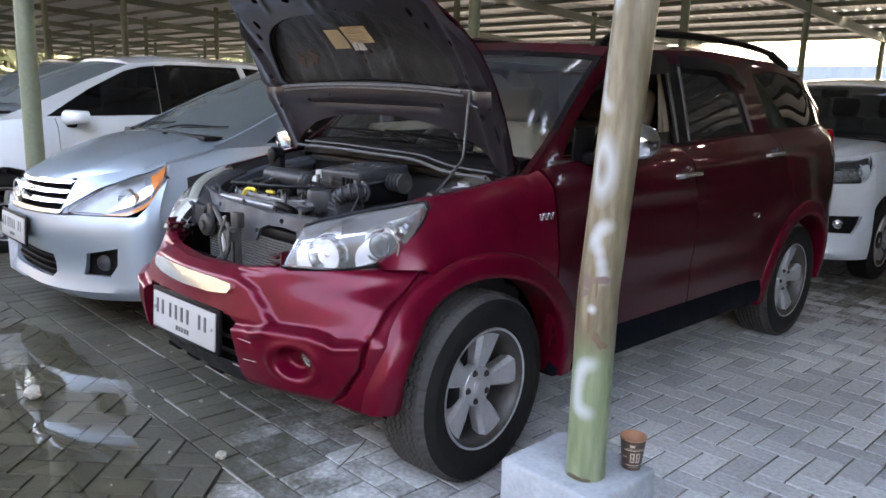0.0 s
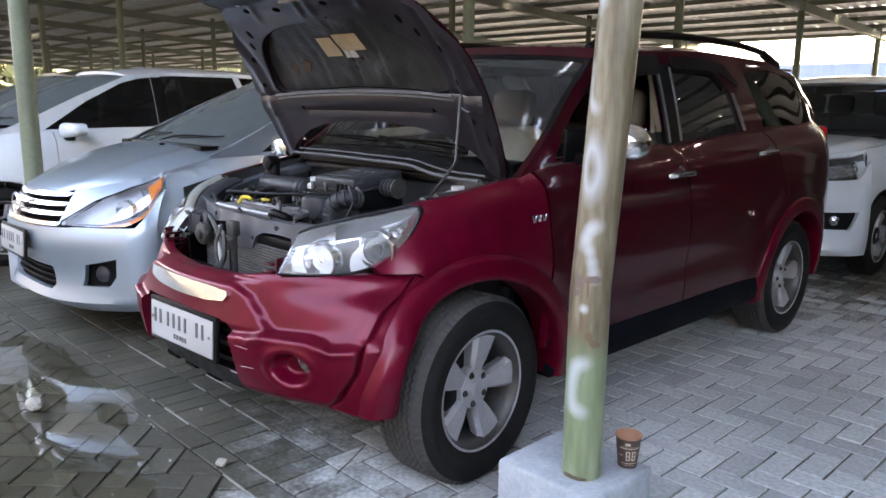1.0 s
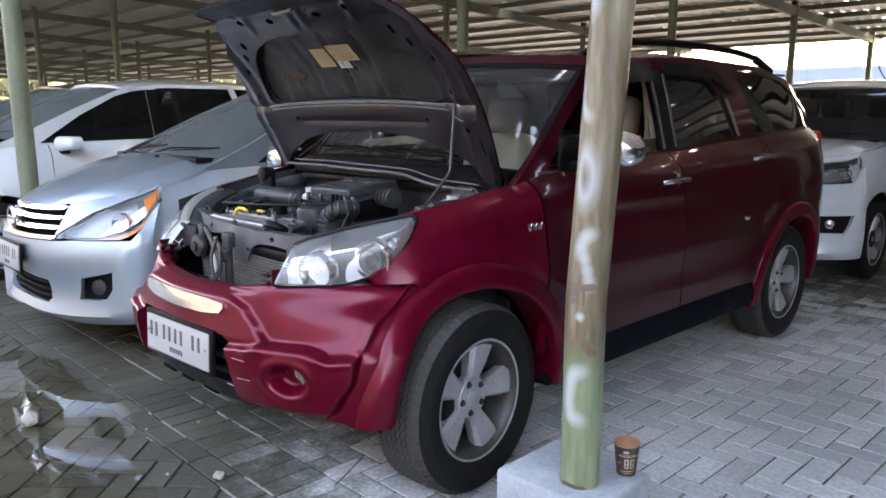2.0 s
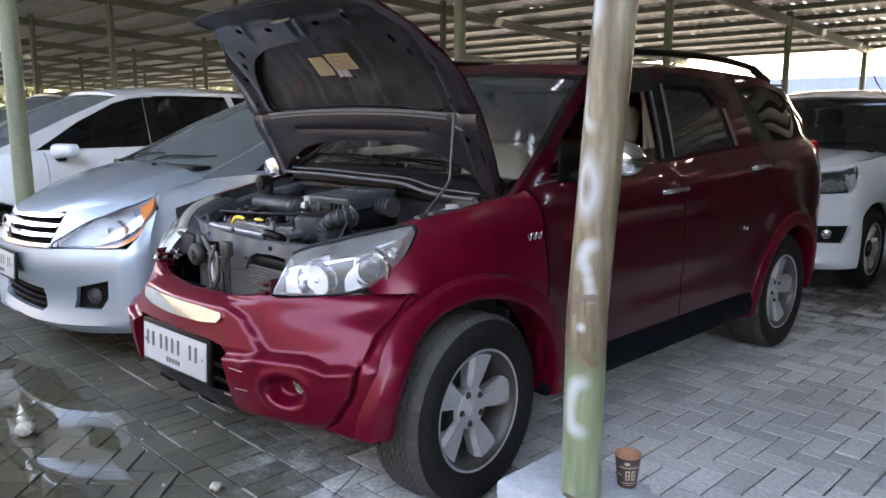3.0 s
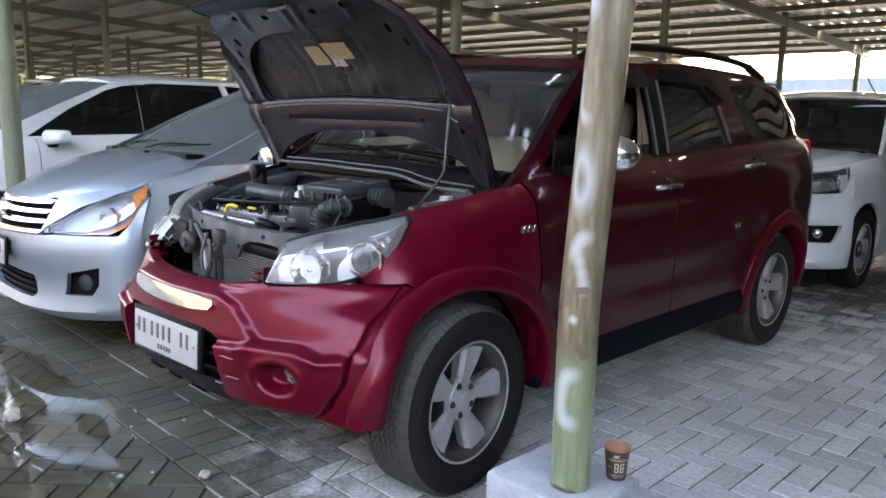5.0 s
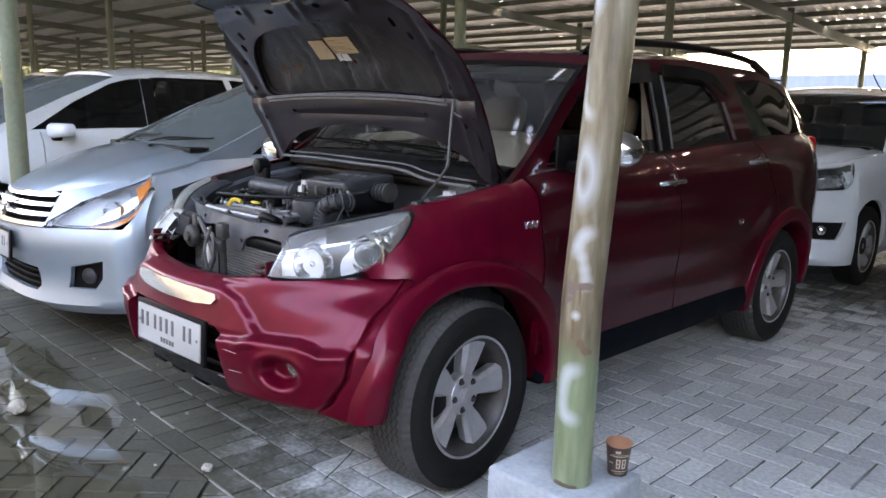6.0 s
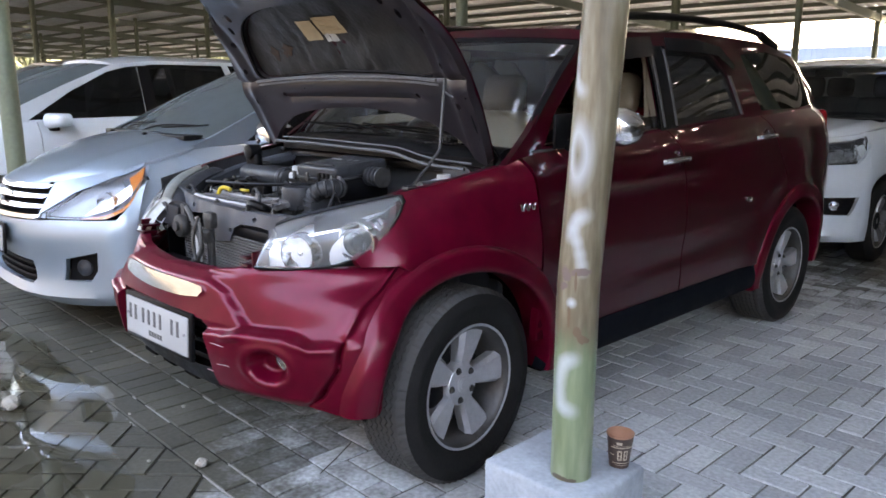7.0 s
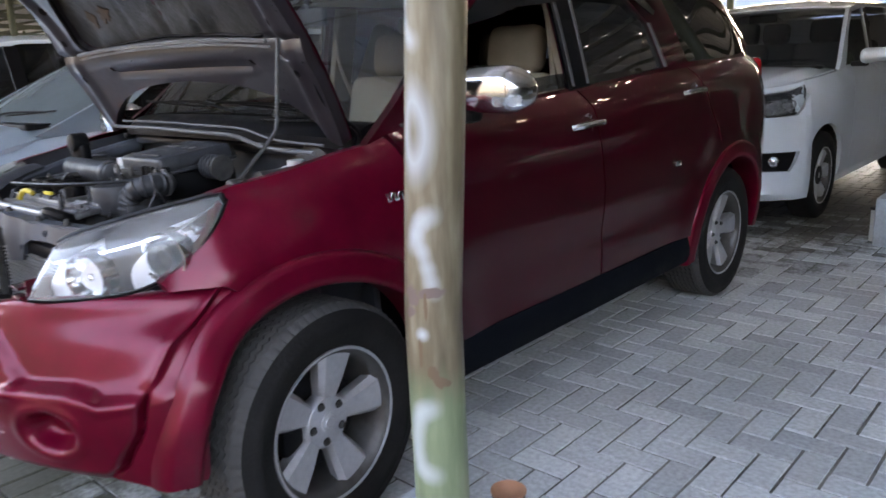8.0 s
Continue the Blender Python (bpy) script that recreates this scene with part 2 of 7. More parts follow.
def panel(outline, fn, step=0.05, depth=0.02, holes=(), back=False):
    """A pressed sheet: a 2D outline with holes, laid on the surface fn(a, b, inward), with turned-in edges."""
    loops = [dense(list(outline), step)] + [dense(list(h), step) for h in holes]
    pts, edges, faces = [], [], []
    for loop in loops:
        s = len(pts)
        pts += loop
        edges += [(s + i, s + (i + 1) % len(loop)) for i in range(len(loop))]
    a0, a1 = min(p[0] for p in loops[0]), max(p[0] for p in loops[0])
    b0, b1 = min(p[1] for p in loops[0]), max(p[1] for p in loops[0])
    rim = np.array(pts)
    na, nb = int((a1 - a0) / step) + 1, int((b1 - b0) / step) + 1
    for i in range(na + 1):
        for j in range(nb + 1):
            p = (a0 + (i + 0.5 * (j % 2)) * step, b0 + j * step)
            if inside(p, loops[0]) and not any(inside(p, h) for h in loops[1:]) and np.min(np.hypot(rim[:, 0] - p[0], rim[:, 1] - p[1])) > 0.55 * step:
                pts.append(p)
    v, e, f, *_ = delaunay_2d_cdt([Vector(p) for p in pts], edges, [], 0, 1e-6)
    keep = []
    for t in f:
        c = (sum(v[i][0] for i in t) / len(t), sum(v[i][1] for i in t) / len(t))
        if inside(c, loops[0]) and not any(inside(c, h) for h in loops[1:]):
            keep.append(tuple(t))
    verts = [Vector(fn(p[0], p[1], 0.0)) for p in v]
    count = {}
    for t in keep:
        for i in range(len(t)):
            a, b = t[i], t[(i + 1) % len(t)]
            k = (min(a, b), max(a, b))
            count[k] = None if k in count else (a, b)
    inner = {}
    if back:
        for i in range(len(v)):
            inner[i] = len(verts)
            verts.append(Vector(fn(v[i][0], v[i][1], depth)))
        keep += [tuple(inner[i] for i in reversed(t)) for t in list(keep)]
    for ab in list(count.values()):
        if ab and depth:
            for i in ab:
                if i not in inner:
                    inner[i] = len(verts)
                    verts.append(Vector(fn(v[i][0], v[i][1], depth)))
            keep.append((ab[1], ab[0], inner[ab[0]], inner[ab[1]]))
    return verts, keep


def patch(fn, nu, nv, depth=0.0):
    """A grid over fn(u, v, inward), u and v from 0 to 1, with turned-in edges."""
    verts = [Vector(fn(i / nu, j / nv, 0.0)) for j in range(nv + 1) for i in range(nu + 1)]
    w = nu + 1
    faces = [(j * w + i, j * w + i + 1, (j + 1) * w + i + 1, (j + 1) * w + i) for j in range(nv) for i in range(nu)]
    if depth:
        rim = [(i, 0) for i in range(nu)] + [(nu, j) for j in range(nv)] + [(i, nv) for i in range(nu, 0, -1)] + [(0, j) for j in range(nv, 0, -1)]
        s = len(verts)
        verts += [Vector(fn(i / nu, j / nv, depth)) for i, j in rim]
        k = len(rim)
        faces += [(rim[q][1] * w + rim[q][0], s + q, s + (q + 1) % k, rim[(q + 1) % k][1] * w + rim[(q + 1) % k][0]) for q in range(k)]
    return verts, faces


def table(rows, x):
    """Smooth interpolation in (x, value) rows; values may be tuples."""
    if x <= rows[0][0]:
        return rows[0][1]
    for (x0, v0), (x1, v1) in zip(rows, rows[1:]):
        if x <= x1:
            t = (x - x0) / (x1 - x0)
            t = t * t * (3 - 2 * t) * 0.5 + t * 0.5
            return v0 + (v1 - v0) * t if not isinstance(v0, tuple) else tuple(a + (b - a) * t for a, b in zip(v0, v1))
    return rows[-1][1]


def cubic(rows, x):
    """Smooth curve through (x, tuple) rows, with no kinks at the rows."""
    if x <= rows[0][0]:
        return rows[0][1]
    if x >= rows[-1][0]:
        return rows[-1][1]
    i = max(k for k in range(len(rows) - 1) if rows[k][0] <= x)
    (x0, v0), (x1, v1) = rows[i], rows[i + 1]
    h = x1 - x0
    t = (x - x0) / h
    out = []
    for q in range(len(v0)):
        d = (v1[q] - v0[q]) / h
        m0 = m1 = d
        if i > 0:
            dp = (v0[q] - rows[i - 1][1][q]) / (x0 - rows[i - 1][0])
            m0 = 0.0 if dp * d <= 0 else 2 * dp * d / (dp + d)
        if i < len(rows) - 2:
            dn = (rows[i + 2][1][q] - v1[q]) / (rows[i + 2][0] - x1)
            m1 = 0.0 if dn * d <= 0 else 2 * dn * d / (dn + d)
        out.append((2 * t ** 3 - 3 * t * t + 1) * v0[q] + (t ** 3 - 2 * t * t + t) * h * m0 + (3 * t * t - 2 * t ** 3) * v1[q] + (t ** 3 - t * t) * h * m1)
    return tuple(out)


def smooth01(a, b, x):
    t = min(1, max(0, (x - a) / (b - a)))
    return t * t * (3 - 2 * t)


# ---- cars: shared shapes ----
class Shape:
    """The lines of one car; x to its left, y to its rear from the front axle, z up."""

    def __init__(self, wheelbase, tyre, rim, arch, sill, rear, tail_y, taper_y, crown, flank, taper, shoulder_rows, roof_edge, screen, nose, spokes=None, sill_mat=None, glass=None, nose_fn=None, rear_glass=None, fender_front=None, nose_end=None, lamp_low=None, doors=None, roof_end=None, mirror_at=None, nose_outline=None, nose_holes=None, frame_outline=None, windows=None, black_pillars=None, bonnet=None):
        self.wheelbase = wheelbase
        self.tyre = tyre
        self.rim = rim
        self.arch = arch
        self.sill = sill
        self.rear = rear
        self.tail_y = tail_y
        self.taper_y = taper_y
        self.crown = crown
        self.flank = flank
        self.taper = taper
        self.shoulder_rows = shoulder_rows
        self.roof_edge = roof_edge
        self.screen = screen
        self.nose = nose
        self.spokes = spokes
        self.sill_mat = sill_mat
        self.glass = glass
        self.nose_fn = nose_fn
        self.rear_glass = rear_glass
        self.fender_front = fender_front
        self.nose_end = nose_end
        self.lamp_low = lamp_low
        self.doors = doors
        self.roof_end = roof_end
        self.mirror_at = mirror_at
        self.nose_outline = nose_outline
        self.nose_holes = nose_holes
        self.frame_outline = frame_outline
        self.windows = windows
        self.black_pillars = black_pillars
        self.bonnet = bonnet

    def side(self, y, z, d=0.0):
        """Body side below the windows."""
        x = table(self.flank, z)
        f = max(0.0, (self.taper_y - y) / 0.6)
        x -= table(self.taper, z) * f ** 1.4
        r = max(0.0, (y - self.tail_y) / (self.rear - self.tail_y))
        x -= 0.16 * r ** 2.2
        top = self.shoulder(y)
        x -= 0.06 * smooth01(top - 0.10, top + 0.02, z) ** 2
        return (x - d, y, z)

    def shoulder(self, y):
        return table(self.shoulder_rows, y)

    def glass_side(self, y, z, d=0.0):
        """Side of the cabin above the shoulder."""
        b, t = self.shoulder(y), self.roof_z(y)
        f = (z - b) / max(0.05, t - b)
        xb = self.side(y, b)[0]
        x = xb + (self.roof_x(y) - xb) * (f * 0.78 + 0.22 * f * f)
        return (x - d, y, z)

    def roof_z(self, y):
        return table(self.roof_edge, y)[1]

    def roof_x(self, y):
        return table(self.roof_edge, y)[0]

    def front(self, u, z, d=0.0):
        """Bumper and nose: u from 0 at the middle to 1 at the wheel arch."""
        c = cubic(self.nose, z)
        pts = [(c[i], c[i + 1]) for i in range(0, len(c), 2)]
        n = len(pts) - 1
        s = min(max(u, 0.0), 0.99999) * n
        i = int(s)
        t = s - i
        p0, p1, p2, p3 = (Vector(pts[min(max(i + k, 0), n)]) if i + k >= 0 else Vector((-pts[1][0], pts[1][1])) for k in (-1, 0, 1, 2))
        q = 0.5 * (2 * p1 + (p2 - p0) * t + (2 * p0 - 5 * p1 + 4 * p2 - p3) * t * t + (3 * p1 - p0 - 3 * p2 + p3) * t ** 3)
        g = 0.5 * ((p2 - p0) + 2 * (2 * p0 - 5 * p1 + 4 * p2 - p3) * t + 3 * (3 * p1 - p0 - 3 * p2 + p3) * t * t)
        nrm = Vector((g.y, -g.x)).normalized() if g.length > 1e-6 else Vector((0, -1))
        q -= nrm * d
        return (q.x, q.y, z)

    def windshield(self, s, t, d=0.0):
        """s from -1 to 1 across, t from 0 at the cowl to 1 at the roof."""
        (wb, yb, zb, cb), (wt, yt, zt, ct) = self.screen
        x = s * (wb + (wt - wb) * t)
        y = (yb + cb * s * s) * (1 - t) + (yt + ct * s * s) * t
        z = (zb - 0.03 * s * s) * (1 - t) + (zt - 0.025 * s * s) * t
        bow = 0.05 * math.sin(math.pi * t) * (1 - 0.6 * s * s)
        return (x, y - 0.6 * bow + d * 0.6, z + 0.5 * bow - d * 0.5)

    def roof(self, s, y, d=0.0):
        edge = self.roof_z(y)
        return (s * self.roof_x(y), y, edge + self.crown * (1 - abs(s) ** 2.4) - d)


def both(fn_mesh, name, mat, parent, label="", sharp=38):
    """Builds a side part on the car's left and, mirrored, on its right."""
    out = []
    verts, faces = fn_mesh
    for s in (1, -1):
        out.append(mesh_object(name, [(s * v[0], v[1], v[2]) for v in verts], faces, mat, parent, True, label, sharp))
    return out


# dark alloy: the shade inside the rim barrel put into its colour
SHADEALLOY = surface("shaded_barrel_alloy", (0.050, 0.048, 0.046), 0.5, 0.5, 0.4, 18, 0.15)
# tread lighter than the sidewall: dust, plus the front light it faces
LITRUBBER = surface("dusty_lit_tread_rubber", (0.027, 0.0268, 0.026), 0.85, 0, 0.35, 22, 0.2, 0.4, 60)


def wheel_mesh_parts(r_tyre, r_rim, width, spokes, parent, at, steer=0.0, tread=True):
    """wheel > tyre, rim, brake_disc, wheel nuts; its outer side faces +x."""
    w = width / 2
    e = new("wheel")
    e.parent = parent
    e.matrix_local = pose(*at, 0, 0, steer)
    inner = [(r_rim - 0.005, -w * 0.8), (r_rim + 0.01, -w * 0.92), (r_rim + 0.05, -w), (r_tyre - 0.05, -w * 1.02), (r_tyre - 0.018, -w * 0.93)]
    outer = [(r_tyre - 0.018, w * 0.93), (r_tyre - 0.05, w * 1.02), (r_tyre - 0.056, w * 1.045), (r_tyre - 0.075, w * 1.03), (r_rim + 0.045, w * 1.0), (r_rim + 0.012, w * 0.93), (r_rim + 0.006, w * 0.86), (r_rim - 0.006, w * 0.8)]
    face = [inner[-1], (r_tyre - 0.005, -w * 0.78)]
    for k in range(-3, 4):
        c = k * w * 0.212
        face += [(r_tyre, c - w * 0.078), (r_tyre, c + w * 0.078)]
        if k < 3 and tread:
            face += [(r_tyre - 0.009, c + w * 0.088), (r_tyre - 0.009, c + w * 0.124)]
    face += [(r_tyre - 0.005, w * 0.78), outer[0]]
    if not tread:
        part("tyre", lathe(inner + face[1:-1] + outer, 56), RUBBER, e)
    else:
        tyre = part("tyre", joined(lathe(inner, 72), lathe(outer, 72)), RUBBER, e)
        run = lathe(face, 288)
        for v in run.verts:
            a = math.atan2(v.co.z, v.co.y) * 72 / (2 * math.pi)
            if abs(v.co.x) < w * 0.74:
                # wavy grooves round the tread
                v.co.x += 0.0055 * (4 * abs(a % 1 - 0.5) - 1)
            elif a % 1 < 0.30:
                # cross cuts in the shoulder
                v.co.y, v.co.z = v.co.y * (1 - 0.007 / r_tyre), v.co.z * (1 - 0.007 / r_tyre)
        part("tread", run, LITRUBBER, tyre, "dusty grey tread with wavy grooves, lightened as if lit from ahead")
    # barrel and lip
    barrel = lathe([(r_rim - 0.012, -w * 0.75), (r_rim - 0.03, -w * 0.2), (r_rim - 0.022, w * 0.6), (r_rim - 0.012, w * 0.80), (r_rim - 0.002, w * 0.90), (r_rim + 0.006, w * 0.92), (r_rim + 0.008, w * 0.84)], 56)
    part("rim_barrel", barrel, SHADEALLOY, e)
    # spokes: tapered slabs, widening to the lip
    pieces = [lathe([(r_rim - 0.013, w * 0.70), (r_rim - 0.009, w * 0.80), (r_rim - 0.001, w * 0.905), (r_rim + 0.007, w * 0.925), (r_rim + 0.009, w * 0.84)], 56)]
    face = w * 0.64
    for k in range(spokes):
        a = 2 * math.pi * k / spokes + radians(5)
        vs = []
        for (r, half, dx) in ((0.035, 0.027, -0.014), (0.080, 0.032, -0.010), (r_rim * 0.60, 0.046, 0.0), (r_rim - 0.004, 0.066, 0.010)):
            for t in (-1, -0.72, 0.72, 1):
                drop = 0.016 if abs(t) == 1 else 0.0
                vs.append((face + dx - drop, r * math.cos(a) - t * half * math.sin(a), r * math.sin(a) + t * half * math.cos(a)))
            for t in (1, -1):
                vs.append((face + dx - 0.055, r * math.cos(a) - t * half * 0.85 * math.sin(a), r * math.sin(a) + t * half * 0.85 * math.cos(a)))
        bm = bmesh.new()
        bv = [bm.verts.new(v) for v in vs]
        for j in range(3):
            for q in range(6):
                bm.faces.new((bv[j * 6 + q], bv[j * 6 + (q + 1) % 6], bv[j * 6 + 6 + (q + 1) % 6], bv[j * 6 + 6 + q]))
        bm.faces.new([bv[q] for q in range(6)])
        bm.faces.new([bv[18 + q] for q in range(6)])
        bmesh.ops.recalc_face_normals(bm, faces=bm.faces)
        pieces.append(bm)
    pieces.append(lathe([(0.001, face - 0.008), (0.031, face - 0.007), (0.036, face - 0.008), (0.072, face - 0.009), (0.079, face - 0.018), (0.079, face - 0.05)], 30))
    part("hub_cap", joined(lathe([(0.001, face - 0.001), (0.022, face - 0.001), (0.028, face - 0.003), (0.029, face - 0.010)], 30), lathe([(0.011, face + 0.0005), (0.015, face + 0.001), (0.017, face - 0.001)], 24)), ALLOY, e, "grey hub cap with a raised ring")
    part("rim", joined(*pieces), ALLOY, e, "silver alloy rim with spokes")
    for k in range(5):
        a = 2 * math.pi * (k + 0.5) / spokes + radians(5)
        cy, cz = 0.057 * math.cos(a), 0.057 * math.sin(a)
        # flat black disc in place of the shade in the nut's recess
        part("nut_pit_shade", cyl(0.0125, 0.004, (face - 0.0102, cy, cz), "x", 18), BLACK, e)
        part("wheel_nut", joined(cyl(0.0095, 0.012, (face - 0.008, cy, cz), "x", 6), cyl(0.006, 0.016, (face - 0.007, cy, cz), "x", 10)), IRON, e)
    # disc coloured black for the shade seen between the spokes
    part("brake_disc", joined(cyl(r_rim * 0.66, 0.02, (w * 0.05, 0, 0), "x", 32), cyl(0.07, 0.09, (w * 0.15, 0, 0), "x", 20), box(0.07, 0.07, 0.15, (w * 0.1, -r_rim * 0.52, 0.02), 0.01)), BLACK, e)
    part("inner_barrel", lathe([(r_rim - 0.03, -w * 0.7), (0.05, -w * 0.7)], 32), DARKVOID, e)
    return e


def flare_mesh(sh, cy, cz, r0, r1, proud, a0=-8, a1=188, n=44, bury=0.0):
    """Wheel-arch moulding: swept round the hub, standing proud of the side."""
    verts, faces = [], []
    sec = [(r1 + 0.004, -0.006), (r1 + 0.001, proud * 0.45), (r1 - 0.007, proud * 0.72), (r1 - 0.02, proud * 0.86), (r1 - 0.045, proud * 0.90), (r0 + 0.03, proud * 0.97), (r0 + 0.014, proud), (r0 + 0.004, proud * 0.93), (r0, proud * 0.7), (r0 + 0.002, -0.02), (r0 + 0.004, -0.10)]
    for k in range(n + 1):
        a = radians(a0 + (a1 - a0) * k / n)
        sink = bury * (1 - smooth01(38, 84, math.degrees(a)))
        for k2, (r, p) in enumerate(sec):
            p -= sink * (1.0, 0.85, 0.6, 0.4, 0.2, 0.05, 0, 0, 0, 0, 0)[k2]
            y, z = cy - r * math.cos(a), cz + r * math.sin(a)
            verts.append((sh.side(cy - r1 * math.cos(a), max(0.3, cz + r1 * math.sin(a)))[0] + p, y, z))
    m = len(sec)
    for k in range(n):
        for q in range(m - 1):
            faces.append((k * m + q, k * m + q + 1, (k + 1) * m + q + 1, (k + 1) * m + q))
    faces += [tuple(range(m)), tuple(n * m + q for q in range(m))]
    return verts, faces


def wiper(parent, base, tip, lift=0.02):
    b, t = Vector(base), Vector(tip)
    part("wiper", joined(tube([b, b.lerp(t, 0.4) + Vector((0, -0.01, lift)), t], 0.0055, 6, 4), tube([b.lerp(t, 0.35) + Vector((0, 0, 0.004)), t + (t - b) * 0.15], 0.0045, 6, 3)), BLACK, parent)


def number_plate(parent, at, w=0.44, h=0.155, tilt=0, yaw=0, full=True):
    e = new("number_plate")
    e.parent = parent
    e.matrix_local = pose(*at, tilt, 0, yaw)
    part("plate_frame", box(w + 0.035, 0.016, h + 0.03, (0, 0.006, 0), 0.005), BLACK, e)
    part("plate", box(w, 0.008, h, (0, -0.004, 0), 0.0035), PLATE_WHITE, e, "white number plate with dark bars")
    H = h * 0.40
    z = h * 0.12
    rows = [(w * q, z, w * 0.034, H) for q in (-0.42, -0.33, -0.20, -0.105, -0.01, 0.085, 0.27, 0.36)] + [(w * (-0.09 + 0.045 * q), -h * 0.30, w * 0.028, h * 0.13) for q in range(5)]
    for x, zz, bw, bh in rows:
        bar = part("plate_bar", box(bw, 0.002, bh, (x, -0.0085, zz)), INK, e, "", False)
    for s in (-1, 1):
        part("screw", cyl(0.006, 0.006, (s * w * 0.46, -0.008, h * 0.05), "y", 8), STEEL, e)
    return e


def cabin(parent, sh, seat_mat, seats_y, floor_z=0.42, wheel_side=-1, light=BEIGE):
    """Seats, dashboard, wheel and floor seen through the glass."""
    for y in seats_y:
        for s in (-1, 1):
            seat = new("seat")
            seat.parent = parent
            seat.location = (s * 0.36, y, floor_z)
            part("seat_cushion", box(0.50, 0.52, 0.2, (0, 0.0, 0.24), 0.06, None, 3), seat_mat, seat)
            part("seat_back", box(0.48, 0.16, 0.66, (0, 0.32, 0.58), 0.06, (-14, 0, 0), 3), seat_mat, seat)
            part("headrest", box(0.27, 0.12, 0.2, (0, 0.44, 1.0), 0.05, (-10, 0, 0), 3), seat_mat, seat)
            part("headrest_post", joined(cyl(0.008, 0.14, (-0.06, 0.42, 0.89)), cyl(0.008, 0.14, (0.06, 0.42, 0.89))), STEEL, seat)
    part("cabin_floor", box(1.3, sh.rear - 0.75, 0.04, (0, (sh.rear + 0.35) / 2, floor_z), 0.0), TRIM, parent)


def closed_car(sh, name, label, category, paint_mat, at, screen_mat=HAZEGLASS, lamp="silver", wheels=True, group="", step=0.07):
    """A parked car with its bonnet shut."""
    car = thing(name, label, category, group, at)
    wb, R, AR = sh.wheelbase, sh.tyre, sh.arch
    zs = sh.sill
    # flank: one sheet with both arches cut out, doors marked by gaps
    yf = sh.fender_front
    rear_y = sh.rear - 0.05
    a_in = math.degrees(math.asin(max(-1, min(1, (zs - R) / AR))))
    def arch_pts(cy):
        return [(cy + x, R + z) for x, z in arc(0, 0, AR, 180 - a_in, a_in, 20)]
    tops = [(y, sh.shoulder(y)) for y in np.linspace(rear_y, yf, 40)]
    d1, d2, d3 = sh.doors
    def chunk(y0, y1, low):
        t = [(y, sh.shoulder(y)) for y in np.linspace(y1, y0, max(3, int((y1 - y0) / 0.08)))]
        return low + t
    f_low = [(yf, sh.lamp_low)] + [(sh.nose_end, sh.lamp_low - 0.0), (sh.nose_end, zs + 0.05)] + arch_pts(0) + [(d1 - 0.004, zs)]
    both(panel(chunk(yf, d1 - 0.004, f_low), sh.side, step, 0.03), "fender", paint_mat, car)
    both(panel(chunk(d1 + 0.004, d2 - 0.004, [(d1 + 0.004, zs), (d2 - 0.004, zs)]), sh.side, step, 0.03), "front_door", paint_mat, car)
    arch_r = arch_pts(wb)
    cut = [p for p in arch_r if p[0] < d3]
    low = [(d2 + 0.004, zs)] + (cut if cut else [(d3, zs)]) + ([(d3 - 0.004, cut[-1][1])] if cut else [])
    both(panel(chunk(d2 + 0.004, d3 - 0.004, low), sh.side, step, 0.03), "rear_door", paint_mat, car)
    rest = [p for p in arch_r if p[0] >= d3]
    low = ([(d3 + 0.004, cut[-1][1])] if cut else [(d3 + 0.004, zs)]) + rest + [(rear_y, zs)]
    both(panel(chunk(d3 + 0.004, rear_y, low), sh.side, step, 0.03), "quarter_panel", paint_mat, car)
    both(panel([(AR * 0.9, zs - 0.06), (wb - AR * 0.9, zs - 0.06), (wb - AR, zs + 0.01), (AR, zs + 0.01)], lambda a, b, d: (sh.side(a, zs)[0] - 0.012 - d, a, b), 0.15, 0.05), "sill", sh.sill_mat or paint_mat, car)
    # nose
    verts, faces = panel(sh.nose_outline, sh.nose_fn or sh.front, 0.03, 0.03, sh.nose_holes)
    mesh_object("front_bumper", verts + [Vector((-v[0], v[1], v[2])) for v in verts], faces + [tuple(reversed([i + len(verts) for i in f])) for f in faces], paint_mat, car)
    # bonnet, screen, roof
    def bonnet(u, v, d=0.0):
        s = u * 2 - 1
        return sh.bonnet(s, v, d)
    mesh_object("bonnet", *patch(bonnet, 28, 20, 0.02), paint_mat, car)
    mesh_object("windshield", *patch(lambda u, v, d: sh.windshield((u * 2 - 1) * 0.985, 0.01 + v * 0.97, d), 20, 12, 0.006), screen_mat, car)
    y0, y1 = sh.screen[1][1], sh.roof_end
    mesh_object("roof", *patch(lambda u, v, d: sh.roof(u * 2 - 1, (y0 + sh.screen[1][3] * (u * 2 - 1) ** 2) * (1 - v) + y1 * v, d), 20, 24, 0.03), paint_mat, car)
    # window frames and panes
    both(panel(sh.frame_outline, sh.glass_side, step, 0.03, sh.windows), "window_frame", paint_mat, car)
    for w in sh.windows:
        both(panel(w, lambda a, b, d: sh.glass_side(a, b, d + 0.012), 0.1, 0.004), "side_window", sh.glass or DARKTINT, car)
    for w in sh.black_pillars:
        both(panel(w, lambda a, b, d: sh.glass_side(a, b, d - 0.003), 0.1, 0.006), "pillar_trim", BLACK, car)
    # tail
    def tail(u, v, d=0.0):
        s = u * 2 - 1
        z = zs + (sh.roof_z(y1) - zs) * v
        xw = sh.side(rear_y, min(z, sh.shoulder(rear_y)))[0] if z < sh.shoulder(rear_y) else sh.glass_side(min(rear_y, y1), z)[0]
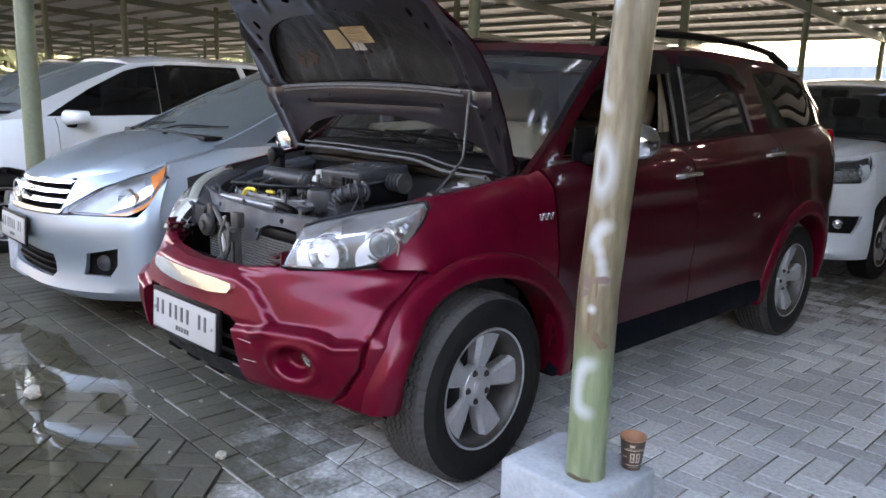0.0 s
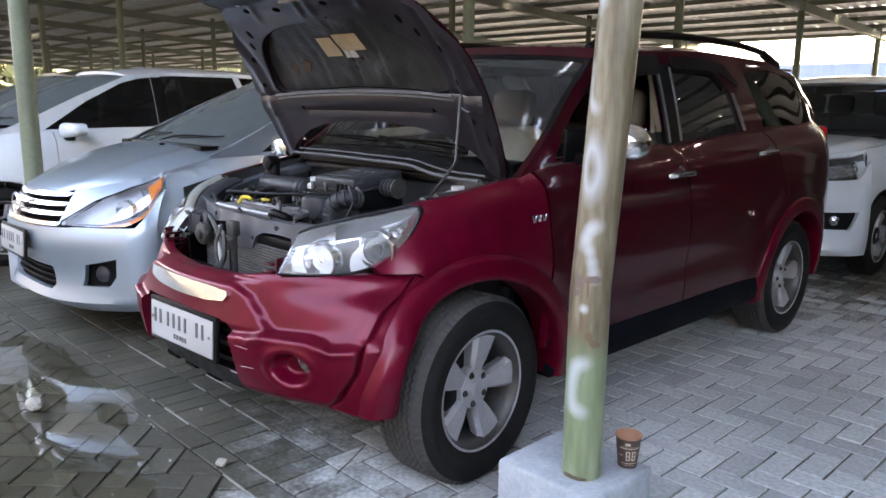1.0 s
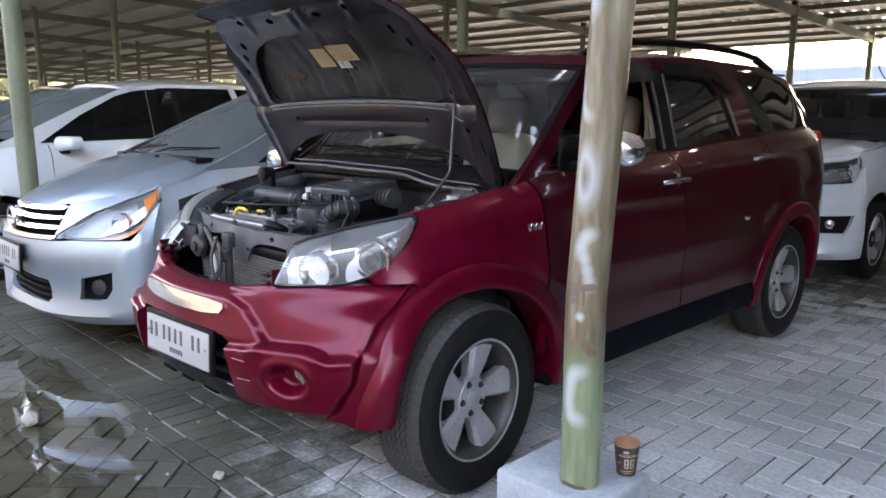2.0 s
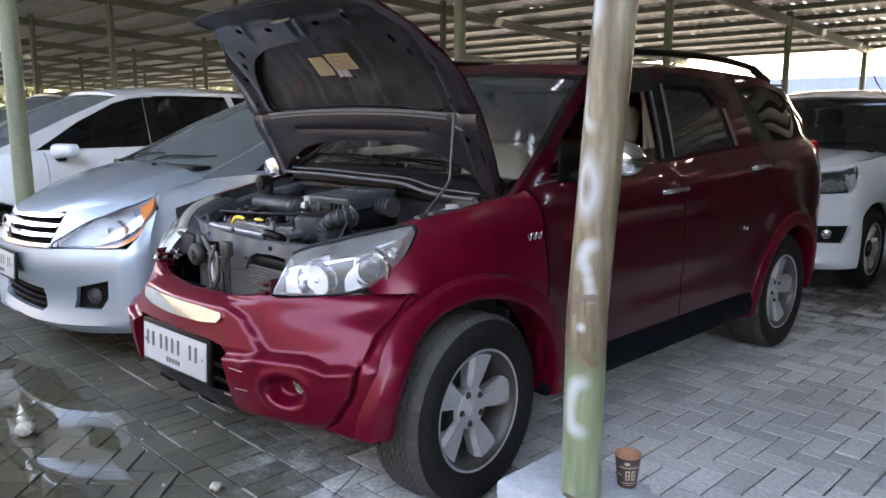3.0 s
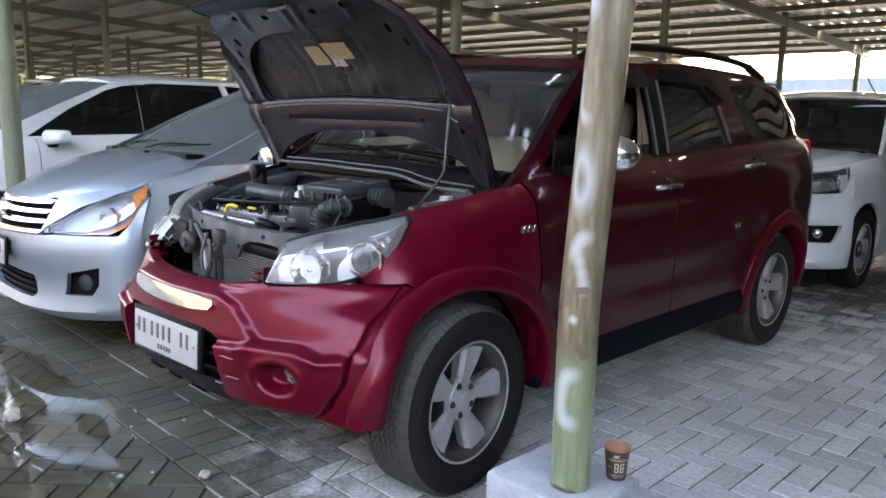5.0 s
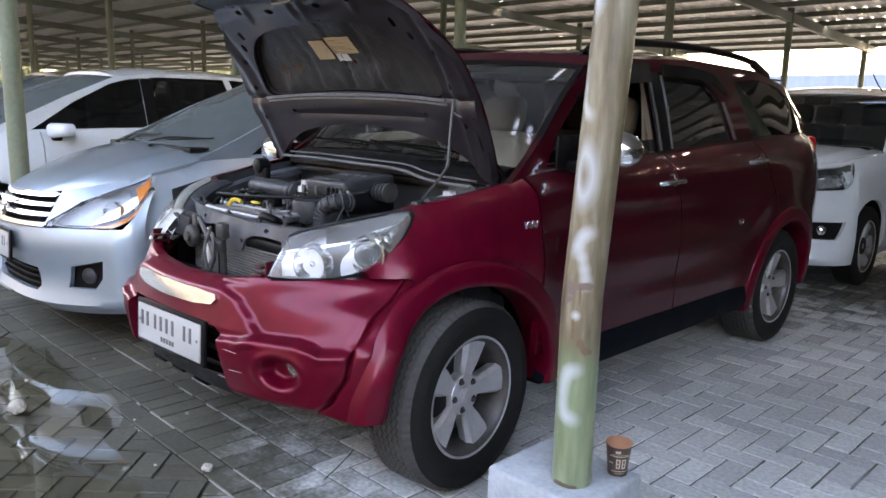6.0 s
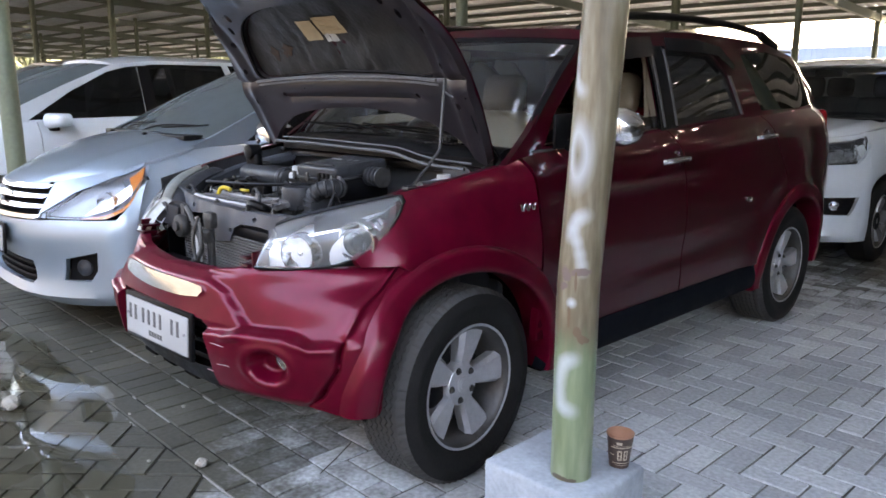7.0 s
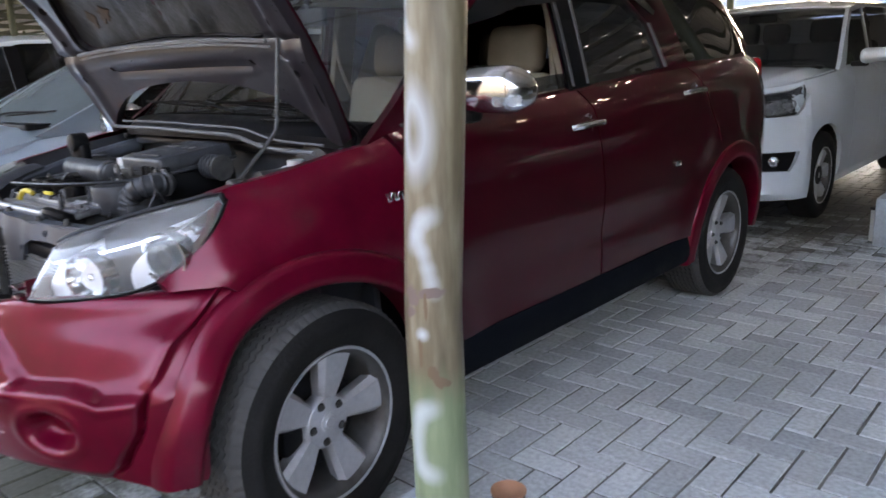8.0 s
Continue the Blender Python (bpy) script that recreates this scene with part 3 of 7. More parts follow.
        yy = table([(zs, rear_y + 0.08), (0.6, rear_y + 0.10), (sh.shoulder(rear_y), rear_y + 0.02), (sh.roof_z(y1), y1)], z)
        return (s * xw, yy - 0.05 * s ** 4 - d, z)
    mesh_object("tailgate", *patch(tail, 16, 16, 0.02), paint_mat, car)
    if sh.rear_glass:
        mesh_object("rear_window", *patch(lambda u, v, d: (lambda p: (p[0], p[1] + 0.008 - d, p[2]))(tail(0.1 + u * 0.8, 0.62 + v * 0.32)), 8, 6, 0.004), DARKTINT, car)
    part("underbody", joined(box(1.36, sh.rear - sh.nose_end - 0.9, 0.06, (0, (sh.rear + sh.nose_end) / 2 + 0.2, zs + 0.05)), box(1.1, 0.5, 0.4, (0, -0.25, zs + 0.25)), box(1.1, 0.9, 0.35, (0, wb, zs + 0.2))), DARKVOID, car)
    if wheels:
        for s in (1, -1):
            for y in (0, wb):
                w = wheel_mesh_parts(R, sh.rim, 0.19, sh.spokes, car, (s * (sh.flank[2][1] - 0.11), y, R), 0 if s == 1 else 180, False)
    cabin(car, sh, TRIM, (1.0, 1.85), 0.38)
    part("dashboard", box(1.25, 0.42, 0.2, (0, sh.screen[0][1] + 0.28, sh.screen[0][2] - 0.12), 0.06), TRIM, car)
    for s in (1, -1):
        m = new("side_mirror")
        m.parent = car
        m.location = sh.mirror_at if s == 1 else (-sh.mirror_at[0], sh.mirror_at[1], sh.mirror_at[2])
        bm = box(0.27, 0.13, 0.125, (s * 0.03, 0, 0), 0.05, None, 5)
        for v in bm.verts:
            f = smooth01(-0.11, 0.17, s * v.co.x)
            v.co.z = v.co.z * (1.0 - 0.25 * f) + 0.012 * f
            v.co.y = min(v.co.y, 0.045) + 0.05 * f * (v.co.y < 0.04)
        part("mirror_shell", bm, paint_mat, m)
        part("mirror_foot", box(0.12, 0.07, 0.04, (-s * 0.11, 0.02, -0.06), 0.012), BLACK, m)
    return car


# ---- red SUV with its bonnet up ----
STEER = 4.0


def mirrored_strip(pts, w):
    """A thin rubber bead along points."""
    bm = tube([tuple(p) for p in pts], w / 2, 6, 1)
    vs = [v.co.copy() for v in bm.verts]
    bm.verts.index_update()
    fs = [tuple(v.index for v in f.verts) for f in bm.faces]
    bm.free()
    return vs, fs


suv = Shape(
    wheelbase=2.685, tyre=0.345, rim=0.215, arch=0.405, sill=0.42, rear=3.50, tail_y=2.9, taper_y=0.36, crown=0.055,
    flank=[(0.26, 0.80), (0.42, 0.825), (0.6, 0.838), (0.8, 0.845), (0.95, 0.845), (1.06, 0.832), (1.16, 0.80), (1.26, 0.775)],
    taper=[(0.5, 0.018), (0.62, 0.03), (0.8, 0.085), (0.95, 0.145), (1.05, 0.13)],
    shoulder_rows=[(-0.25, 1.005), (-0.12, 1.03), (0.23, 1.085), (0.36, 1.115), (0.6, 1.135), (1.3, 1.165), (2.1, 1.205), (3.3, 1.25)],
    roof_edge=[(0.25, (0.715, 1.16)), (0.55, (0.665, 1.37)), (0.86, (0.625, 1.555)), (1.2, (0.630, 1.595)), (1.8, (0.632, 1.62)), (2.5, (0.622, 1.608)), (3.0, (0.60, 1.55)), (3.3, (0.575, 1.44))],
    screen=[(0.750, 0.265, 1.155, 0.09), (0.645, 0.78, 1.60, 0.09)],
    nose=[
        (0.27, (0, -0.60, 0.25, -0.59, 0.45, -0.55, 0.60, -0.515, 0.70, -0.455, 0.755, -0.43, 0.775, -0.41, 0.79, -0.37)),
        (0.36, (0, -0.66, 0.25, -0.655, 0.44, -0.62, 0.61, -0.565, 0.73, -0.50, 0.775, -0.455, 0.79, -0.42, 0.80, -0.37)),
        (0.46, (0, -0.70, 0.25, -0.69, 0.44, -0.65, 0.60, -0.58, 0.72, -0.515, 0.785, -0.46, 0.80, -0.42, 0.812, -0.37)),
        (0.575, (0, -0.715, 0.25, -0.705, 0.435, -0.665, 0.595, -0.595, 0.70, -0.53, 0.775, -0.46, 0.797, -0.415, 0.812, -0.36)),
        (0.635, (0, -0.70, 0.25, -0.685, 0.43, -0.645, 0.58, -0.575, 0.68, -0.505, 0.755, -0.43, 0.785, -0.38, 0.805, -0.32)),
        (0.70, (0, -0.695, 0.25, -0.67, 0.425, -0.625, 0.57, -0.55, 0.67, -0.475, 0.74, -0.39, 0.77, -0.33, 0.79, -0.26)),
        (0.755, (0, -0.68, 0.25, -0.655, 0.42, -0.605, 0.55, -0.525, 0.655, -0.435, 0.725, -0.33, 0.75, -0.275, 0.77, -0.22)),
        (0.785, (0, -0.655, 0.25, -0.63, 0.42, -0.59, 0.545, -0.512, 0.657, -0.412, 0.72, -0.308, 0.745, -0.256, 0.765, -0.205)),
        (0.81, (0, -0.625, 0.25, -0.605, 0.42, -0.57, 0.54, -0.49, 0.655, -0.38, 0.71, -0.28, 0.735, -0.23, 0.755, -0.18)),
    ],
)
# car body stands still under one empty
red = thing("red_suv", "dark red compact SUV with its bonnet propped open", "car")


def suv_nose(u, z, d=0.0):
    """Bumper skin with the raised middle, the lamp pods and the round lamp recess."""
    x, y, _ = suv.front(u, z, 0)
    # moulding that frames the plate opening
    edge = table([(0.60, 0.325), (0.625, 0.32), (0.66, 0.29), (0.715, 0.24), (0.75, 0.17)], z)
    rise = 0.024 * (1 - smooth01(edge - 0.02, edge + 0.02, u)) * smooth01(0.58, 0.63, z) * (1 - smooth01(0.735, 0.762, z))
    groove = 0.008 * math.exp(-((z - 0.768) / 0.006) ** 2) * (1 - smooth01(0.30, 0.4, x))
    # pod that carries the round lamp, parted from the arch by a slot
    top = table([(0.20, 0.596), (0.27, 0.604), (0.32, 0.619), (0.45, 0.619), (0.50, 0.609), (0.545, 0.594), (0.68, 0.598)], u)
    right = table([(0.38, 0.47), (0.44, 0.545), (0.525, 0.632), (0.60, 0.665)], z)
    within = (1 - smooth01(top - 0.010, top + 0.010, z)) * smooth01(0.375, 0.425, z)
    pod = 0.034 * (1 - 0.55 * smooth01(0.44, 0.66, u)) * within * (1 - smooth01(right - 0.014, right + 0.008, u))
    pod += 0.006 * math.exp(-((z - top + 0.016) / 0.012) ** 2) * (1 - smooth01(right - 0.03, right, u)) * smooth01(0.24, 0.28, u)
    slot = 0.014 * math.exp(-((u - right - 0.010) / 0.0065) ** 2) * within
    rr = math.hypot((x - 0.562) / 1.2, z - 0.515)
    pit = 0.056 * (1 - smooth01(0.026, 0.058, rr)) - 0.004 * math.exp(-((rr - 0.066) / 0.010) ** 2)
    # ridge where the face turns into the wing
    turn = table([(0.60, 0.668), (0.69, 0.70), (0.75, 0.76), (0.81, 0.83)], z)
    fold = 0.017 * math.exp(-((u - turn) / 0.032) ** 2) * smooth01(0.585, 0.635, z)
    return suv.front(u, z, d - rise + groove + pit + slot - pod - fold)


def mirrored(mesh):
    verts, faces = mesh
    n = len(verts)
    return verts + [Vector((-v[0], v[1], v[2])) for v in verts], faces + [tuple(i + n for i in reversed(f)) for f in faces]


bumper_outline = [(0.0, 0.765), (0.14, 0.77), (0.24, 0.79), (0.29, 0.797), (0.45, 0.797), (0.6, 0.80), (0.72, 0.805), (0.86, 0.80), (1.0, 0.775), (1.0, 0.60), (1.0, 0.37), (0.97, 0.352), (0.86, 0.36), (0.72, 0.365), (0.59, 0.368), (0.5, 0.385), (0.42, 0.394), (0.32, 0.392), (0.262, 0.392), (0.234, 0.40), (0.222, 0.46), (0.215, 0.55), (0.203, 0.60), (0.178, 0.625), (0.0, 0.635)]
mesh_object("front_bumper", *mirrored(panel(bumper_outline, suv_nose, 0.0062, 0.035)), RED_LIT, red, label="glossy red front bumper with lamp pods", sharp=75)
mesh_object("lower_grille", *mirrored(panel([(0, 0.375), (0.22, 0.38), (0.262, 0.41), (0.24, 0.455), (0, 0.44)], lambda a, b, d: suv.front(a, b, d + 0.004), 0.04, 0.04)), BLACK, red, label="black plastic lower bumper lip")
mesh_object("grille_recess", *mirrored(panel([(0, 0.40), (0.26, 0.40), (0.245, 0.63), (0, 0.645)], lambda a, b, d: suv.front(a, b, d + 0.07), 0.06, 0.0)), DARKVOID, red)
for zz in (0.47, 0.53, 0.585):
    mesh_object("grille_bar", *mirrored(panel([(0, zz - 0.009), (0.232, zz - 0.009), (0.232, zz + 0.009), (0, zz + 0.009)], lambda a, b, d: suv.front(a, b, d + 0.03), 0.05, 0.03)), BLACK, red)
# chrome strip over the plate
mesh_object("chrome_strip", *mirrored(panel([(0, 0.682), (0.10, 0.684), (0.158, 0.694), (0.17, 0.712), (0.165, 0.728), (0.10, 0.735), (0, 0.737)], lambda a, b, d: suv_nose(a, b, d - 0.010), 0.02, 0.012)), CHROME, red, label="chrome strip set into the bumper")
number_plate(red, (0.035, -0.737, 0.553), 0.435, 0.133, -3, 3)
for x in (-0.26, -0.10, 0.08):
    part("lip_slot", box(0.10, 0.04, 0.026, (x, -0.632, 0.362), 0.011, None, 3), DARKVOID, red)
SCRATCH = surface("pale_paint_scratch", (0.30, 0.19, 0.20), 0.6, 0, 0.3, 60, 0.1)
for pts in ([(0.232, 0.566), (0.25, 0.565), (0.276, 0.562)], [(0.242, 0.497), (0.262, 0.498), (0.284, 0.498)]):
    part("scratch", tube([suv_nose(u, z, -0.0002) for u, z in pts], 0.0012, 6, 3), SCRATCH, red, "pale scratch in the bumper paint")
part("scratch", tube([suv.front(u, z, -0.002) for u, z in ((0.165, 0.445), (0.205, 0.442), (0.235, 0.437), (0.246, 0.447))], 0.0018, 6, 3), SCRATCH, red, "pale scuff on the black lip")
# round lamps in the pods
for s in (1, -1):
    fog = new("fog_lamp")
    fog.parent = red
    fog.matrix_local = pose(s * 0.592, -0.566, 0.532, 0, 0, s * 30) @ Matrix.Scale(0.92, 4)
    part("lamp_bowl", lathe([(0.001, 0.035), (0.03, 0.025), (0.043, 0.0), (0.046, -0.004), (0.048, 0.03)], 24, "y"), REFLECTOR, fog)
    part("lamp_glass", lathe([(0.001, -0.012), (0.025, -0.009), (0.043, -0.001)], 24, "y"), LENS, fog)
# flank panels
S, AR, HZ, WB = suv.side, suv.arch, suv.tyre, suv.wheelbase


def crease(y, z, d=0.0):
    """Flank with a soft crease above the sill and a swell over the rear wheel."""
    x, _, _ = suv.side(y, z)
    r = math.hypot(y - WB, z - HZ)
    swell = 0.02 * math.exp(-((r - 0.5) / 0.09) ** 2) + 0.016 * math.exp(-((math.hypot(y, z - HZ) - 0.55) / 0.10) ** 2)
    dip = 0.010 * math.exp(-((z - 0.60) / 0.07) ** 2) * smooth01(0.4, 0.7, y) * (1 - smooth01(1.9, 2.2, y))
    tuck = 0.046 * smooth01(-0.215, -0.365, y)
    return (x + swell - dip - tuck - d, y, z)


def shoulder_line(y0, y1):
    return [(y, suv.shoulder(y)) for y in np.linspace(y1, y0, max(3, int((y1 - y0) / 0.05)))]


front_arch = [(y, z) for y, z in arc(0, HZ, AR + 0.02, 150, 8, 26)]
fender = [(-0.20, 0.995), (-0.235, 0.935), (-0.305, 0.865), (-0.372, 0.828), (-0.36, 0.806), (-0.25, 0.803), (-0.21, 0.775), (-0.33, 0.60)] + front_arch + [(0.42, 0.43), (0.352, 0.43), (0.338, 0.75), (0.322, 1.0), (0.31, 1.10)] + shoulder_line(-0.2, 0.30)
both(panel(fender, crease, 0.028, 0.03), "fender", RED_LIT, red)
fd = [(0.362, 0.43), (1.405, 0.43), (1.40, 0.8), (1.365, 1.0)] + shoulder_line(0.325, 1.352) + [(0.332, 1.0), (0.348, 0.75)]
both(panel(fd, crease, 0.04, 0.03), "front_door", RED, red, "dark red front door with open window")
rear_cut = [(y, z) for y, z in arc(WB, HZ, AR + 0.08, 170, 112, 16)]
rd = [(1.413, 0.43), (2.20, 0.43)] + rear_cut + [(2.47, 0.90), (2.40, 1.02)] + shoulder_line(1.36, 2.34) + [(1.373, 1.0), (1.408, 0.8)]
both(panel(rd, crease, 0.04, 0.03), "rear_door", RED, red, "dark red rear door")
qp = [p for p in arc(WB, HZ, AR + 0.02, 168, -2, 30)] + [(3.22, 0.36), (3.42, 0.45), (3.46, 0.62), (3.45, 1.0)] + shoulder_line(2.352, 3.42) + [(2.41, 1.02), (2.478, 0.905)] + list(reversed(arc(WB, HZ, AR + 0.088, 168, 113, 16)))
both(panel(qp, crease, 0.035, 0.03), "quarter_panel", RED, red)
both(flare_mesh(suv, 0.0, HZ, 0.405, 0.492, 0.042, 3, 186, 60, 0.035), "arch_moulding", RED_LIT, red, "wide red wheel-arch moulding", 70)
both(flare_mesh(suv, WB, HZ, 0.405, 0.49, 0.036, -8, 186), "arch_moulding", RED_LIT, red, "wide red wheel-arch moulding", 70)
both(panel([(0.40, 0.30), (2.30, 0.30), (2.24, 0.43), (0.42, 0.43)], lambda a, b, d: (suv.side(a, 0.45)[0] + 0.018 * math.sin(math.pi * (b - 0.29) / 0.15) - d, a, b), 0.035, 0.06), "side_sill", DARKBLUE, red, "dark plastic side sill")
# cabin shell
frame_outline = [(0.24, 1.085), (0.41, 1.20), (0.62, 1.375), (0.85, 1.53), (0.91, 1.56)] + [(y, suv.roof_z(y)) for y in np.linspace(0.95, 3.2, 30)] + [(3.30, 1.38), (3.40, 1.245)] + [(y, suv.shoulder(y)) for y in np.linspace(3.35, 0.25, 44)]
win_front = [(0.46, 1.142), (0.56, 1.25), (0.72, 1.38), (0.90, 1.485), (1.05, 1.515), (1.315, 1.53), (1.325, 1.178)]
win_rear = [(1.43, 1.183), (1.425, 1.533), (1.70, 1.535), (1.90, 1.515), (2.03, 1.42), (2.12, 1.222)]
win_quarter = [(2.36, 1.24), (2.29, 1.38), (2.22, 1.53), (2.55, 1.555), (2.88, 1.53), (3.12, 1.42), (3.28, 1.275), (2.8, 1.245)]
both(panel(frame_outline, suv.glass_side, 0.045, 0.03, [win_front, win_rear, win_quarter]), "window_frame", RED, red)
both(panel([(y, z) for y, z in [(1.296, 1.17), (1.292, 1.54), (1.44, 1.545), (1.445, 1.18)]], lambda a, b, d: suv.glass_side(a, b, d - 0.006), 0.06, 0.012), "pillar_trim", GLOSSBLACK, red, "glossy black pillar trim")
both(panel(win_rear, lambda a, b, d: suv.glass_side(a, b, d + 0.012), 0.09, 0.005), "side_window", TINT, red, "dark tinted rear door window")
both(panel(win_quarter, lambda a, b, d: suv.glass_side(a, b, d + 0.004), 0.09, 0.005), "quarter_window", DARKTINT, red, "dark tinted quarter window")
both(panel([(0.46, 1.15), (1.325, 1.18), (1.325, 1.235), (0.56, 1.20)], lambda a, b, d: suv.glass_side(a, b, d + 0.02), 0.09, 0.005), "lowered_window", TINT, red, "half-lowered front window pane")
visor = [(0.70, 1.40), (0.90, 1.52), (1.06, 1.562), (1.312, 1.582), (1.312, 1.495), (1.06, 1.475), (0.92, 1.44)]
both(panel(visor, lambda a, b, d: suv.glass_side(a, b, d - 0.022 - 0.012 * smooth01(1.56, 1.44, b)), 0.05, 0.006), "rain_visor", GLOSSBLACK, red, "smoked black window visor")
visor = [(1.43, 1.582), (1.72, 1.585), (1.95, 1.56), (2.06, 1.47), (2.03, 1.45), (1.90, 1.515), (1.72, 1.525), (1.43, 1.525)]
both(panel(visor, lambda a, b, d: suv.glass_side(a, b, d - 0.022 - 0.012 * smooth01(1.56, 1.44, b)), 0.05, 0.006), "rain_visor", GLOSSBLACK, red, "smoked black window visor")
for y0, z0, y1, z1 in ((1.326, 1.185, 1.318, 1.525), (1.43, 1.19, 1.426, 1.53), (2.12, 1.225, 2.035, 1.42)):
    both(panel([(y0 - 0.008, z0), (y0 + 0.008, z0), (y1 + 0.008, z1), (y1 - 0.008, z1)], lambda a, b, d: suv.glass_side(a, b, d - 0.009), 0.05, 0.012), "window_channel", STEEL, red)
mesh_object("windshield", *patch(lambda u, v, d: suv.windshield((u * 2 - 1) * 0.975, 0.02 + v * 0.89, d), 24, 14, 0.006), GLASS, red, label="clear dusty windshield")
def screen_band(u, v, d=0.0):
    """Dark ceramic border round the windshield."""
    return suv.windshield((u * 2 - 1) * 0.985, 0.875 + v * 0.05, d - 0.003)
mesh_object("screen_border", *patch(screen_band, 24, 2, 0.004), BLACK, red)
mesh_object("roof_header", *patch(lambda u, v, d: suv.windshield((u * 2 - 1) * 1.0, 0.92 + v * 0.10, d - 0.007), 24, 4, 0.02), RED, red)
for s in (-1, 1):
    mesh_object("screen_border", *patch(lambda u, v, d: suv.windshield(s * (0.955 + u * 0.035), 0.01 + v * 0.98, d - 0.003), 2, 14, 0.004), BLACK, red)
roof_y0, roof_y1 = suv.screen[1][1], 3.28
def suv_roof(u, v, d=0.0):
    s = u * 2 - 1
    y = (roof_y0 + 0.09 * s * s) * (1 - v) + roof_y1 * v
    x, y, z = suv.roof(s, y, d)
    rib = 0.006 * sum(math.exp(-((x - c) / 0.03) ** 2) for c in (-0.25, 0.0, 0.25)) * smooth01(1.1, 1.4, y) * (1 - smooth01(2.7, 3.0, y))
    return (x, y, z + rib)
mesh_object("roof", *patch(suv_roof, 28, 30, 0.03), RED, red)
for s in (1, -1):
    rail = new("roof_rail")
    rail.parent = red
    pts = [(s * 0.575, 0.93, 1.605), (s * 0.573, 1.02, 1.645), (s * 0.572, 1.25, 1.672), (s * 0.575, 1.7, 1.69), (s * 0.572, 2.2, 1.688), (s * 0.565, 2.55, 1.668), (s * 0.56, 2.72, 1.64), (s * 0.56, 2.84, 1.595)]
    bm = tube(pts, 0.018, 10, 6)
    part("rail_bar", bm, BLACK, rail, "black roof rail")
    for y, z, l, tilt in ((0.99, 1.615, 0.20, 18), (2.74, 1.622, 0.26, -16)):
        part("rail_foot", box(0.034, l, 0.050, (s * 0.568, y, z), 0.016, (tilt, 0, 0), 3), BLACK, rail)
# tail
def suv_tail(u, v, d=0.0):
    s = u * 2 - 1
    z = 0.45 + (1.47 - 0.45) * v
    sh = suv.shoulder(3.42)
    xw = suv.side(3.44, z)[0] if z < sh else suv.glass_side(3.3, z)[0]
    y = table([(0.45, 3.50), (0.7, 3.52), (1.0, 3.47), (1.25, 3.42), (1.46, 3.27)], z)
    return (s * xw, y - 0.06 * s ** 4 - d, z)
mesh_object("tailgate", *patch(suv_tail, 16, 18, 0.02), RED, red)
mesh_object("rear_window", *patch(lambda u, v, d: (lambda p: (p[0], p[1] + 0.006 - d, p[2]))(suv_tail(0.12 + u * 0.76, 0.72 + v * 0.22)), 8, 6, 0.004), DARKTINT, red)
for s in (1, -1):
    lamp = new("tail_lamp")
    lamp.parent = red
    part("tail_lens", box(0.07, 0.10, 0.34, (s * 0.665, 3.40, 1.06), 0.03, (6, 0, -s * 30), 3), surface("tail_lens_red", (0.35, 0.01, 0.015), 0.15, 0, 0.1, 20, 0.03, coat=1.0), lamp)
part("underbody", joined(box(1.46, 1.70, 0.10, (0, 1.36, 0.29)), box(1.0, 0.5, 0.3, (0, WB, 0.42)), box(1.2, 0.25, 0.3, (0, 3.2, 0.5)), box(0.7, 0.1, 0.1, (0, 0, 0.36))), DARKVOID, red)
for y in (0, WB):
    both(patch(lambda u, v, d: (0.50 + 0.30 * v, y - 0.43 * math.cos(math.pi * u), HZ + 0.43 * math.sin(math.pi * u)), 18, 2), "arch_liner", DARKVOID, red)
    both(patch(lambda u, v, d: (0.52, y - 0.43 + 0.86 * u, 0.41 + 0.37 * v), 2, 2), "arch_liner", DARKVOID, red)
for s in (1, -1):
    wheel_mesh_parts(0.345, 0.215, 0.225, 5, red, (s * 0.725, 0, HZ), (0 if s == 1 else 180) + STEER)
    wheel_mesh_parts(0.345, 0.215, 0.225, 5, red, (s * 0.715, WB, HZ), 0 if s == 1 else 180)
